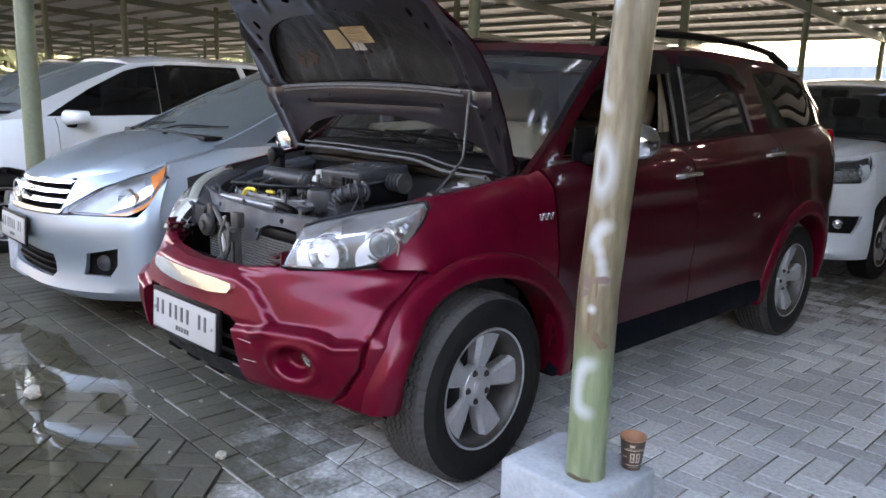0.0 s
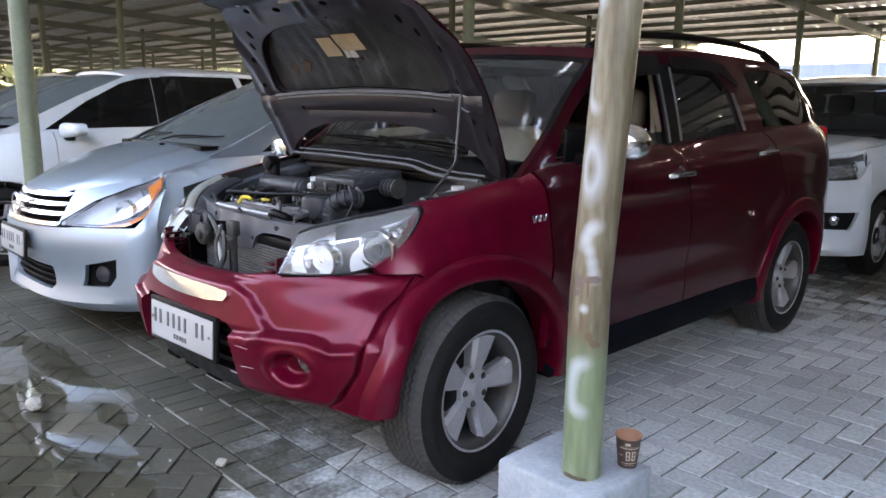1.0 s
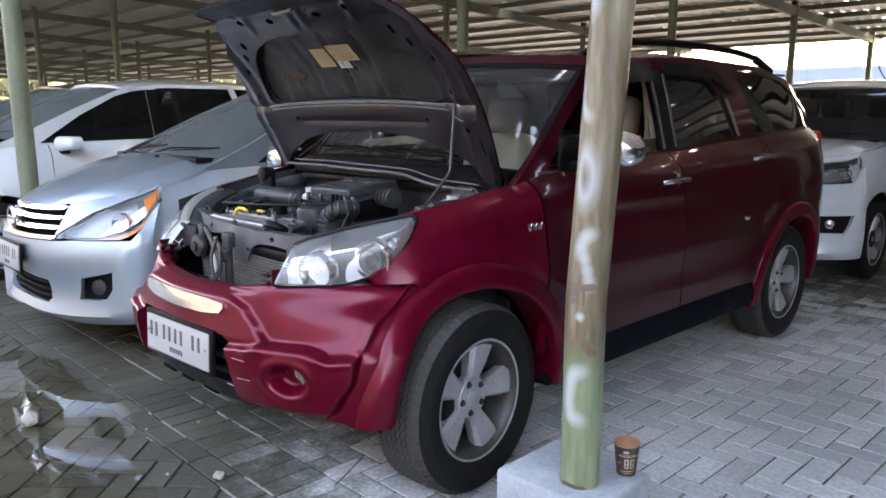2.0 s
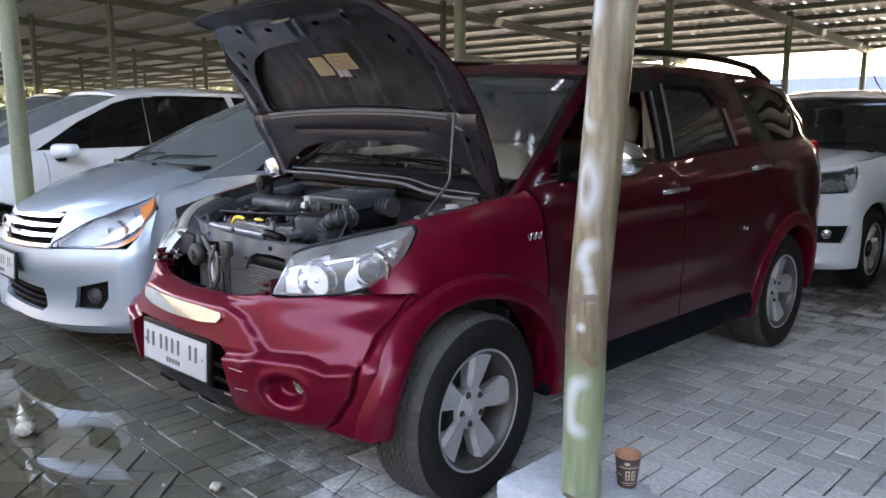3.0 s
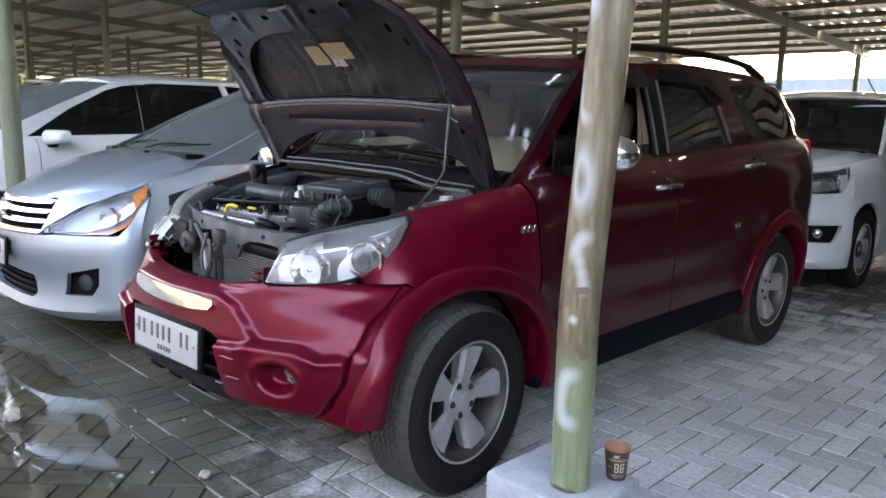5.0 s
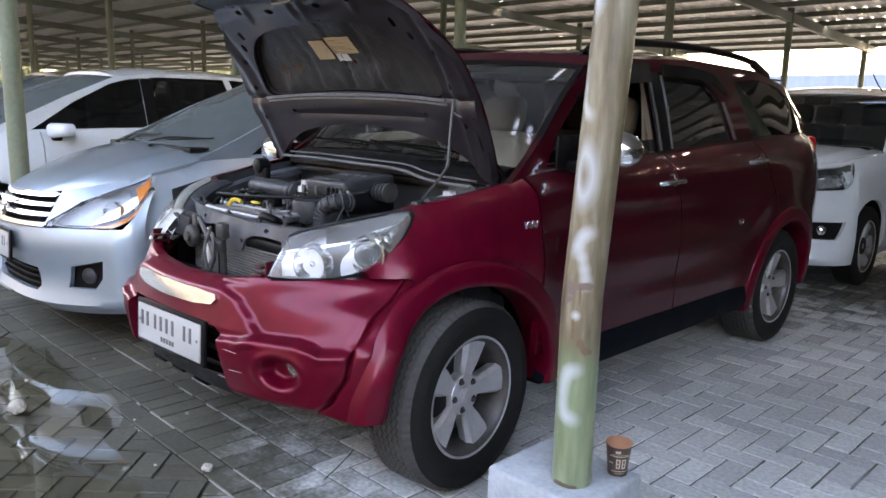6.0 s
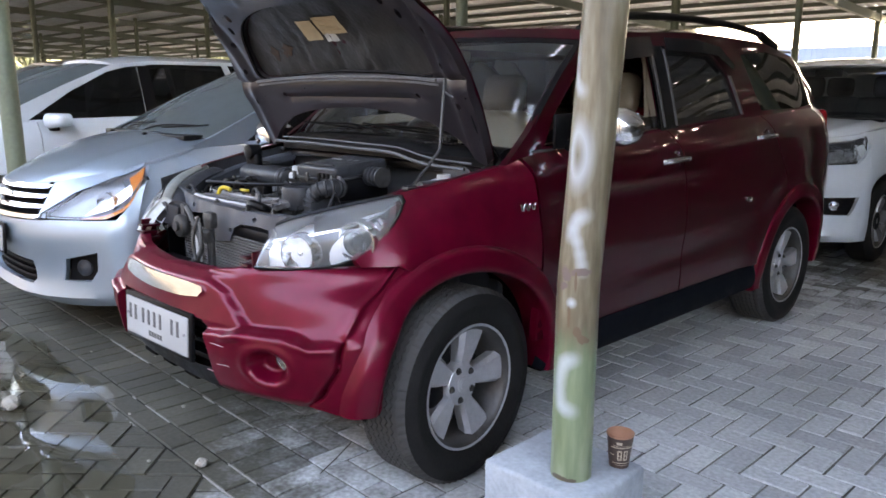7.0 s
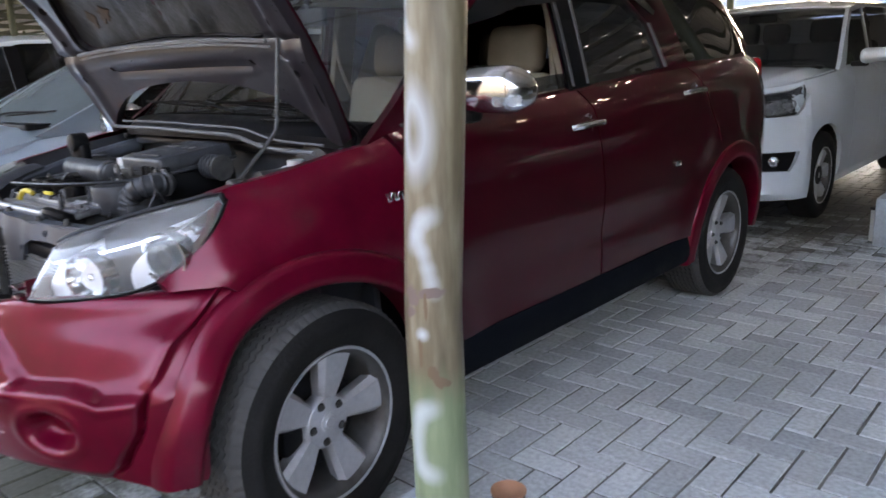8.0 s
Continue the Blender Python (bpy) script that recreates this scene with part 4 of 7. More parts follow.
# door handles, mirrors, badge
for s in (1, -1):
    for y, z in ((1.285, 1.045), (2.235, 1.108)):
        h = new("door_handle")
        h.parent = red
        h.location = (s * (crease(y, z)[0]), y, z)
        part("handle_grip", tube([(0, -0.095, -0.004), (s * 0.028, -0.075, 0.002), (s * 0.036, 0.0, 0.006), (s * 0.028, 0.075, 0.004), (0, 0.092, 0.0)], 0.013, 8), CHROME, h, "chrome door handle")
        part("handle_cup", lathe([(0.001, s * -0.012), (0.03, s * -0.006), (0.043, s * 0.004)], 20, "x"), CHROME, h)
    mir = new("side_mirror")
    mir.parent = red
    mir.matrix_local = pose(0.925 if s == 1 else -0.955, 0.625 if s == 1 else 0.37, 1.215 if s == 1 else 1.115, 0, 0, s * 8)
    shell = box(0.245, 0.15, 0.138, (0, -0.015, 0.002), 0.058, None, 5)
    for v in shell.verts:
        v.co.y = min(v.co.y, 0.048)
        v.co.x *= 1.0 - 0.22 * smooth01(0.0, 0.08, v.co.z)
        v.co.y += 0.25 * max(0.0, abs(v.co.x) - 0.03) * (1 if v.co.y < 0.04 else 0)
    part("mirror_shell", shell, CHROME, mir, "chrome mirror cover")
    part("mirror_glass", box(0.18, 0.006, 0.10, (0, 0.05, 0), 0.002), REFLECTOR, mir)
    part("mirror_turn_signal", box(0.09, 0.02, 0.03, (s * 0.075, -0.066, -0.03), 0.008, (0, 0, s * 20)), LENS, mir)
    part("mirror_foot", joined(box(0.14, 0.08, 0.05, (-s * 0.14, 0.01, -0.075), 0.018), box(0.012, 0.17, 0.13, (-s * 0.17, -0.02, -0.02), 0.004)), BLACK, mir)
# fender badge as plain chrome strokes
badge = part("badge", joined(*[box(0.004, 0.007, 0.026, (0, -0.035 + k * 0.0145, 0), 0.001, (((-1) ** k) * 18, 0, 0)) for k in range(6)]), CHROME, red, "small chrome badge")
badge.location = (crease(0.27, 0.945)[0] + 0.003, 0.27, 0.945)
badge2 = part("badge", box(0.004, 0.05, 0.022, (0, 0, 0), 0.004), CHROME, red, "small chrome badge")
badge2.location = (crease(2.06, 0.80)[0] + 0.003, 2.04, 0.80)

# headlights: lower and upper edge curves joined by a bowed lens
LOW = [(0.448, -0.588, 0.800), (0.50, -0.545, 0.797), (0.575, -0.475, 0.799), (0.655, -0.390, 0.818), (0.70, -0.295, 0.870), (0.712, -0.225, 0.945), (0.700, -0.180, 1.000)]
UPP = [(0.430, -0.492, 0.918), (0.470, -0.462, 0.938), (0.535, -0.412, 0.960), (0.600, -0.345, 0.982), (0.650, -0.275, 0.998), (0.675, -0.225, 1.008), (0.695, -0.182, 1.012)]
LOWS, UPPS = spline(LOW, 8), spline(UPP, 8)


def lamp_surface(u, v, d=0.0):
    i = u * (len(LOWS) - 1)
    k = min(int(i), len(LOWS) - 2)
    lo, up = LOWS[k].lerp(LOWS[k + 1], i - k), UPPS[k].lerp(UPPS[k + 1], i - k)
    out = Vector((0.62, -0.75, 0.2)).normalized()
    return lo.lerp(up, v) + out * (0.035 * math.sin(math.pi * v) * math.sin(math.pi * min(1, u * 0.9 + 0.08)) - d)


def lamp_part(u0, u1, v0, v1, d0, depth, nu=16, nv=6):
    return patch(lambda u, v, d: lamp_surface(u0 + (u1 - u0) * u, v0 + (v1 - v0) * v, d0 + d), nu, nv, depth)


for s in (1, -1):
    hl = new("headlight")
    hl.parent = red
    hl.scale = (s, 1, 1)
    mesh_object("headlight_lens", *lamp_part(0, 0.97, 0, 1, 0, 0.02, 36, 10), LENS, hl, label="slightly hazy clear headlight lens")
    mesh_object("headlight_gasket", *mirrored_strip([lamp_surface(u, 0, 0.004) for u in np.linspace(0, 1, 30)], 0.011), BLACK, hl)
    mesh_object("headlight_gasket", *mirrored_strip([lamp_surface(u, 1, 0.004) for u in np.linspace(0, 1, 30)], 0.010), BLACK, hl)
    mesh_object("headlight_gasket", *mirrored_strip([lamp_surface(0.97, v, 0.002) for v in np.linspace(0, 1, 10)], 0.016), BLACK, hl)
    mesh_object("headlight_housing", *lamp_part(0, 1.0, 0, 1, 0.075, 0.0, 24, 8), surface("lamp_housing_silver", (0.75, 0.77, 0.80), 0.35, 0.15, 0.2, 18, 0.1), hl)
    mesh_object("lamp_divider", *lamp_part(0.05, 0.9, 0.60, 0.645, 0.03, 0.06, 20, 2), REFLECTOR, hl)
    mesh_object("turn_signal_band", *lamp_part(0.06, 0.92, 0.68, 0.97, 0.055, 0.03, 20, 4), surface("lamp_band_silver", (0.62, 0.64, 0.67), 0.3, 0.25, 0.2, 60, 0.1), hl)
    for u, v, r, dd in ((0.27, 0.30, 0.058, 0.045), (0.56, 0.30, 0.062, 0.055)):
        c = Vector(lamp_surface(u, v, dd))
        bowl = lathe([(0.012, 0.065), (r * 0.45, 0.052), (r * 0.75, 0.026), (r * 0.92, 0.0), (r, -0.014), (r + 0.005, -0.014), (r + 0.008, 0.03)], 28, "y")
        bmesh.ops.transform(bowl, matrix=Matrix.Translation(c) @ pose(0, 0, 0, 0, 0, 20), verts=bowl.verts)
        part("reflector_bowl", bowl, REFLECTOR, hl)
        if u < 0.4:
            part("bulb", ball(0.010, c + Vector((0, 0.005, 0)), (1, 1, 1), 14), REFLECTOR, hl)
        else:
            ring = lathe([(0.040, 0.02), (0.043, -0.022), (0.036, -0.026), (0.033, -0.014), (0.030, 0.01)], 28, "y")
            bmesh.ops.transform(ring, matrix=Matrix.Translation(c) @ pose(0, 0, 0, 0, 0, 20), verts=ring.verts)
            part("projector_ring", ring, GREYPLASTIC, hl, "dark projector ring")
            part("projector_lens", ball(0.031, c + Vector((0, -0.008, 0)), (1, 0.5, 1), 20), GLOSSBLACK, hl, "dark glass projector lens")
    # pressed rail behind the lamp; the far lamp also shows its hazy top and inner end
    def lamp_top(u, v, d, w0=0.004, w1=0.070):
        p = Vector(lamp_surface(u * 0.97, 1.0))
        w = w0 + (w1 - w0) * v
        return p + Vector((-0.80 * w, 0.60 * w, 0.010 * math.sin(math.pi * v) - 0.10 * w - d))
    if s == 1:
        mesh_object("lamp_rail", *patch(lamp_top, 30, 5, 0.03), BAYPAINT, hl, label="dark pressed rail behind the headlight")
    else:
        mesh_object("lens_top", *patch(lambda u, v, d: lamp_top(u, v, d, 0.0, 0.045), 30, 4, 0.012), HAZE_PLASTIC, hl, label="hazy pale top of the headlight")
        mesh_object("lens_end", *patch(lambda u, v, d: Vector(lamp_surface(0.0, v)) + Vector((-0.040 * u - d, 0.030 * u, 0.0)), 4, 10, 0.01), HAZE_PLASTIC, hl, label="hazy pale end of the headlight")
        mesh_object("lamp_rail", *patch(lambda u, v, d: lamp_top(u, v, d + 0.008, 0.045, 0.115), 30, 5, 0.03), BAYPAINT, hl, label="dark pressed rail behind the headlight")
    c = Vector(lamp_surface(0.72, 0.42, 0.05))
    part("side_bulb", cyl(0.014, 0.03, c, "y", 20, bevel=0.004), REFLECTOR, hl)

# bonnet, propped up
LABEL_INK = surface("faded_label_ink", (0.36, 0.29, 0.19), 0.7)
HINGE = Vector((0, 0.275, 1.10))
OPEN = 60.0


def hood_point(x, s, d=0.0):
    """x across, s up along the opened bonnet from the hinge line; d towards its underside."""
    curl = 0.035 * (abs(x) / 0.72) ** 3 + 0.075 * max(0.0, (s - 0.45) / 0.35) ** 1.5 + 0.85 * max(0.0, s - 0.80)
    sag = -0.022 * math.sin(math.pi * min(1, s / 0.85))
    n = curl + sag + d
    a = radians(OPEN)
    return (x, HINGE.y - s * math.cos(a) - n * math.sin(a), HINGE.z + s * math.sin(a) - n * math.cos(a))


half = spline([(0.0, 0.215, 0), (0.25, 0.20, 0), (0.45, 0.165, 0), (0.60, 0.10, 0), (0.685, 0.02, 0), (0.715, 0.06, 0), (0.735, 0.28, 0), (0.72, 0.44, 0), (0.68, 0.57, 0), (0.62, 0.68, 0), (0.555, 0.765, 0), (0.515, 0.82, 0), (0.50, 0.865, 0), (0.46, 0.89, 0), (0.25, 0.905, 0), (0.0, 0.91, 0)], 5)
hood_outline = [(p.x, p.y) for p in half] + [(-p.x, p.y) for p in reversed(half[1:-1])]
hood = new("bonnet")
hood.parent = red
tagged(hood, "opened red bonnet with dark underside")
mesh_object("bonnet_skin", *panel(hood_outline, lambda a, b, d: hood_point(a, b, d - 0.004), 0.03, 0.006), RED, hood)
inner_half = spline([(0.0, 0.365, 0), (0.30, 0.355, 0), (0.50, 0.345, 0), (0.575, 0.37, 0), (0.57, 0.46, 0), (0.52, 0.56, 0), (0.42, 0.635, 0), (0.25, 0.675, 0), (0.0, 0.685, 0)], 5)
recess = [(p.x, p.y) for p in inner_half] + [(-p.x, p.y) for p in reversed(inner_half[1:-1])]
shrunk = [(x * 0.997, 0.445 + (s - 0.445) * 0.997) for x, s in hood_outline]


def frame_relief(x, s, d=0.0):
    """Pressed ribs of the inner frame."""
    rib = 0.005 * math.exp(-((s - 0.285) / 0.03) ** 2) + 0.010 * math.exp(-((abs(x) - 0.655) / 0.022) ** 2) + 0.007 * math.exp(-((s - 0.775) / 0.025) ** 2)
    rib -= 0.012 * math.exp(-((s - 0.262) / 0.012) ** 2) * (1 - smooth01(0.40, 0.50, abs(x))) + 0.006 * math.exp(-((abs(x) - 0.61) / 0.014) ** 2) * smooth01(0.3, 0.4, s)
    rib += 0.008 * sum(math.exp(-((x + c - (s - 0.75) * 0.5) / 0.016) ** 2) for c in (-0.05, 0.02, -0.36, 0.33)) * smooth01(0.69, 0.74, s) * (1 - smooth01(0.80, 0.84, s))
    edge = 0.014 * math.exp(-((s - 0.345) / 0.012) ** 2)
    return hood_point(x, s, 0.034 + rib - edge - d)


holes = [recess]
for hx, hs, rx, rs in ((0.55, 0.60, 0.012, 0.02), (0.50, 0.66, 0.014, 0.022), (0.36, 0.775, 0.02, 0.014), (0.64, 0.40, 0.010, 0.014), (0.66, 0.25, 0.010, 0.014), (0.44, 0.275, 0.010, 0.012), (0.16, 0.76, 0.024, 0.014), (0.62, 0.53, 0.012, 0.016)):
    for s in (1, -1):
        holes.append([(s * hx + rx * math.cos(a), hs + rs * math.sin(a)) for a in np.linspace(0, 2 * math.pi, 11)[:-1]])
mesh_object("bonnet_frame", *panel(shrunk, frame_relief, 0.017, 0.034, holes), HOOD_UNDER, hood, label="dark purple-black bonnet inner frame")
mesh_object("bonnet_backing", *panel(shrunk, lambda a, b, d: hood_point(a, b, d - 0.008), 0.06, 0.0), DARKVOID, hood)


def quilt(x, s, d=0.0):
    n = noise.noise(Vector((x * 7, s * 7, 3.0))) * 0.010 + noise.noise(Vector((x * 22, s * 22, 1.0))) * 0.004
    seam = 0.006 * sum(math.exp(-((x - c) / 0.012) ** 2) for c in (-0.2, 0.2, 0.02))
    return hood_point(x, s, 0.004 + n - seam - d)


mesh_object("insulation_pad", *panel([(x * 0.985, 0.51 + (s - 0.51) * 0.985) for x, s in recess], quilt, 0.022, 0.01), INSULATION, hood, label="scuffed black insulation felt")
mesh_object("pad_lip", *mirrored_strip([hood_point(x, s, 0.022) for x, s in recess + recess[:1]], 0.008), DARKVOID, hood)
for x0, x1, s0, s1 in ((-0.125, -0.02, 0.50, 0.592), (-0.005, 0.15, 0.522, 0.602)):
    mesh_object("warning_label", *patch(lambda u, v, d: quilt(x0 + (x1 - x0) * u, s0 + (s1 - s0) * v, -0.004 - d), 8, 8), PAPER, hood, label="yellowed paper warning label")
mesh_object("warning_label", *patch(lambda u, v, d: quilt(0.0 + 0.075 * u, 0.488 + 0.034 * v, -0.005 - d), 4, 4), WHITEPLASTIC, hood)
for k in range(5):
    bar = part("label_line", box(0.10 if k % 2 else 0.12, 0.0015, 0.0025), LABEL_INK, hood, "", False)
    bar.matrix_local = Matrix.Translation(Vector(quilt(0.072, 0.54 + k * 0.012, -0.007))) @ pose(0, 0, 0, -30, 0, 0)
# scorched bare patches in the felt
for x, s, w, h in ((-0.405, 0.455, 0.05, 0.06), (-0.30, 0.47, 0.065, 0.05), (-0.33, 0.45, 0.03, 0.03)):
    ring = [(x + w * 0.5 * math.cos(a) * (1 + 0.4 * math.sin(3 * a)), s + h * 0.5 * math.sin(a) * (1 + 0.3 * math.cos(4 * a))) for a in np.linspace(0, 2 * math.pi, 19)[:-1]]
    mesh_object("torn_felt", *panel(ring, lambda a, b, d: quilt(a, b, d - 0.003), 0.012, 0.002), surface("bare_felt", (0.05, 0.03, 0.02), 0.8, 0, 0.5, 40, 0.1, 0.4), hood)
# clip rail and front seal
part("clip_rail", joined(tube([hood_point(x, 0.352 + 0.012 * (1 - (x / 0.58) ** 2), 0.052) for x in np.linspace(-0.575, 0.60, 16)], 0.006, 6, 2), tube([hood_point(x, 0.334 + 0.012 * (1 - (x / 0.58) ** 2), 0.050) for x in np.linspace(-0.575, 0.60, 16)], 0.004, 6, 2)), STEEL, hood, "bright metal prop-rod strip")
part("front_seal", tube([hood_point(p.x * 0.99 * sg, p.y - 0.012, 0.026) for sg, seq in ((-1, half[44:]),) for p in seq] + [hood_point(p.x * 0.99, p.y - 0.012, 0.026) for p in reversed(half[50:-1])], 0.010, 8, 1), GREYPLASTIC, hood, "grey rubber bonnet seal")
part("latch_striker", joined(tube([hood_point(-0.05, 0.80, 0.02), hood_point(-0.05, 0.80, 0.06), hood_point(0.05, 0.80, 0.06), hood_point(0.05, 0.80, 0.02)], 0.007, 6, 4), box(0.16, 0.03, 0.05, hood_point(0, 0.80, 0.016), 0.01)), STEEL, hood)
for s in (1, -1):
    part("bonnet_hinge", joined(tube([(s * 0.665, 0.30, 1.06), (s * 0.675, 0.265, 1.12), hood_point(s * 0.66, 0.12, 0.02)], 0.014, 8, 4), box(0.03, 0.12, 0.02, (s * 0.665, 0.29, 1.065), 0.005)), BLACK, red)
# prop rod
rod = [(0.660, -0.118, 1.028), (0.657, -0.095, 1.045), (0.648, 0.015, 1.135), (0.642, 0.035, 1.165), (0.635, 0.045, 1.20), (0.612, 0.085, 1.385)]
part("prop_rod", joined(tube(rod, 0.0052, 8, 4), box(0.035, 0.05, 0.03, (0.655, -0.115, 1.022), 0.008)), IRON, red, "bent steel bonnet prop rod")
part("cable_end", tube([hood_point(0.60, 0.30, 0.03), hood_point(0.64, 0.295, 0.05), hood_point(0.69, 0.275, 0.03)], 0.0035, 6, 4), STEEL, red)
part("washer_hose", tube([hood_point(0.70, 0.26, 0.02), hood_point(0.705, 0.15, 0.03), (0.70, 0.27, 1.12), (0.69, 0.26, 1.06)], 0.006, 6, 6), BLACK, red)

# engine bay
bay = new("engine_bay")
bay.parent = red
tagged(bay, "dusty open engine bay")
for s in (1, -1):
    mesh_object("inner_fender", *patch(lambda u, v, d: (s * (0.685 - 0.02 * v - 0.13 * max(0, 0.35 - u) / 0.35 - 0.06 * v * v), -0.43 + 0.73 * u, (0.955 if s == 1 else 0.985) + 0.10 * u - 0.55 * v), 14, 8, 0.0), BAYPAINT, bay)
    mesh_object("fender_rail", *patch(lambda u, v, d: (s * ((0.405 + 0.25 * min(1, (u / 0.6)) ** 0.8) + (v - 0.5) * 0.05), -0.49 + 0.77 * u, 0.895 + 0.15 * u ** 0.8 + 0.012 * math.sin(math.pi * v) - d), 24, 4, 0.03), SUPPORT, bay)
    part("strut_top", joined(cyl(0.085, 0.03, (s * 0.56, 0.06, 0.97), "z", 28, bevel=0.01), cyl(0.035, 0.05, (s * 0.56, 0.06, 0.99), "z", 18), cyl(0.11, 0.3, (s * 0.56, 0.06, 0.80), "z", 28)), BAYPAINT, bay)
part("firewall", joined(box(1.36, 0.03, 0.70, (0, 0.32, 0.78), 0.01), box(1.3, 0.06, 0.03, (0, 0.29, 1.05), 0.01)), BAYPAINT, bay)
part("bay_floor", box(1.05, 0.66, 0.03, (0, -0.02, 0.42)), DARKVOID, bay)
# cowl: long plastic panel under the windshield
def cowl(u, v, d=0.0):
    x = (u * 2 - 1) * 0.69
    y = 0.265 + 0.09 * (x / 0.69) ** 2 - 0.10 * (1 - v)
    return (x, y, 1.118 + 0.04 * v - 0.02 * (x / 0.69) ** 2 + 0.012 * math.sin(math.pi * v) - d)
mesh_object("cowl_panel", *patch(cowl, 40, 6, 0.03), BLACK, red, label="black plastic cowl panel")
seal_line = [(-0.64, 0.175, 1.098), (-0.60, 0.165, 1.112), (-0.5, 0.150, 1.114), (-0.3, 0.150, 1.116), (0.0, 0.145, 1.112), (0.25, 0.140, 1.108), (0.40, 0.120, 1.090), (0.50, 0.115, 1.080), (0.66, 0.135, 1.072)]
part("cowl_seal", tube(seal_line, 0.0065, 8, 6), SEAL, red, "pale rubber cowl seal")
part("cowl_seal", tube([(x, y + 0.035, z + 0.018) for x, y, z in seal_line[1:]], 0.004, 8, 6), SEAL, red, "pale rubber cowl seal")
part("cowl_grille", joined(*[box(0.012, 0.045, 0.006, (0.30 + k * 0.02, 0.225 + 0.09 * ((0.30 + k * 0.02) / 0.69) ** 2, 1.148), 0.001) for k in range(14)]), BLACK, red)
wiper(red, (0.10, 0.255, 1.17), (-0.48, 0.29, 1.195))
wiper(red, (0.58, 0.32, 1.15), (0.02, 0.265, 1.20))
# radiator support: pressed crossbar with holes
sup = [(-0.50, 0.955), (-0.40, 0.947), (-0.22, 0.932), (-0.07, 0.931), (0.04, 0.929), (0.15, 0.924), (0.31, 0.926), (0.47, 0.932), (0.47, 0.85), (0.37, 0.862), (0.32, 0.875), (0.25, 0.882), (0.134, 0.881), (0.09, 0.862), (0.05, 0.81), (-0.03, 0.80), (-0.05, 0.867), (-0.158, 0.888), (-0.24, 0.88), (-0.31, 0.874), (-0.37, 0.85), (-0.43, 0.78), (-0.50, 0.77)]
sup_holes = [[(cx + 0.014 * math.cos(a), cz + 0.010 * math.sin(a)) for a in np.linspace(0, 2 * math.pi, 9)[:-1]] for cx, cz in ((-0.38, 0.915), (-0.27, 0.905), (0.2, 0.902), (0.36, 0.895), (0.06, 0.85))]
mesh_object("radiator_support", *panel(sup, lambda a, b, d: (a, -0.458 + 0.06 * (a / 0.5) ** 2 + d + 0.2 * max(0, b - 0.86) + 0.004 * math.sin(a * 40), b), 0.025, 0.03, sup_holes), SUPPORT, bay, label="dented grey radiator support panel")
mesh_object("support_flange", *patch(lambda u, v, d: (-0.49 + 0.96 * u, -0.442 + 0.06 * ((u - 0.5) * 2) ** 2 + 0.055 * v, table([(0.0, 0.957), (0.28, 0.935), (0.6, 0.927), (1.0, 0.933)], u) - 0.006 * v - d), 24, 3, 0.02), SUPPORT, bay)
for x in (-0.42, -0.33, -0.1, 0.12, 0.27, 0.42):
    part("support_bolt", joined(cyl(0.011, 0.006, (x, -0.42 + 0.06 * (x / 0.5) ** 2, table([(-0.5, 0.957), (-0.22, 0.935), (0.1, 0.927), (0.47, 0.933)], x) + 0.002), "z", 12), cyl(0.007, 0.012, (x, -0.42 + 0.06 * (x / 0.5) ** 2, table([(-0.5, 0.957), (-0.22, 0.935), (0.1, 0.927), (0.47, 0.933)], x) + 0.007), "z", 6)), IRON, bay)
part("latch_post", joined(box(0.022, 0.02, 0.22, (0.0, -0.50, 0.80), 0.005), box(0.055, 0.035, 0.06, (0.0, -0.50, 0.885), 0.010), box(0.05, 0.03, 0.05, (0.01, -0.52, 0.83), 0.01, (20, 0, 10))), IRON, bay)
part("wire_loom", joined(tube([(-0.14, -0.52, 0.92), (-0.06, -0.53, 0.86), (-0.02, -0.53, 0.78), (-0.10, -0.53, 0.72), (-0.16, -0.55, 0.70)], 0.010, 8), tube([(0.0, -0.54, 0.88), (0.02, -0.55, 0.80), (-0.01, -0.55, 0.74)], 0.007, 6), tube([(-0.03, -0.53, 0.90), (-0.045, -0.55, 0.82), (-0.03, -0.55, 0.74)], 0.006, 6)), IRON, bay)
FINS = surface("dusty_radiator_fins", (0.115, 0.113, 0.108), 0.6, 0.35, 0.4, 30, 0.15)
part("radiator", box(0.74, 0.03, 0.42, (0.03, -0.42, 0.62)), DARKVOID, bay)
for k in range(34):
    part("radiator_fin", box(0.72, 0.012, 0.0046, (0.03, -0.441, 0.48 + k * 0.0105)), FINS, bay)
part("radiator_tank", joined(box(0.54, 0.05, 0.04, (0.14, -0.42, 0.85), 0.012), box(0.02, 0.03, 0.40, (-0.13, -0.435, 0.63), 0.004)), BLACK, bay)
part("horn", joined(cyl(0.045, 0.035, (-0.29, -0.475, 0.825), "y", 24, bevel=0.01), cyl(0.02, 0.05, (-0.29, -0.48, 0.825), "y", 12), box(0.03, 0.02, 0.08, (-0.29, -0.46, 0.87), 0.004)), IRON, bay)
part("horn_bracket", box(0.12, 0.04, 0.09, (-0.40, -0.47, 0.86), 0.015, (0, 10, 20)), GREYPLASTIC, bay)
part("white_pipe", box(0.018, 0.02, 0.20, (-0.185, -0.46, 0.77), 0.005), WHITEPLASTIC, bay)
for s in (1, -1):
    part("bumper_bracket", box(0.012, 0.06, 0.09, (s * 0.425, -0.55, 0.80), 0.003), RED, bay)
    for z in (0.775, 0.80, 0.825):
        part("bracket_rib", box(0.05, 0.07, 0.008, (s * 0.395, -0.56, z), 0.002), RED, bay)
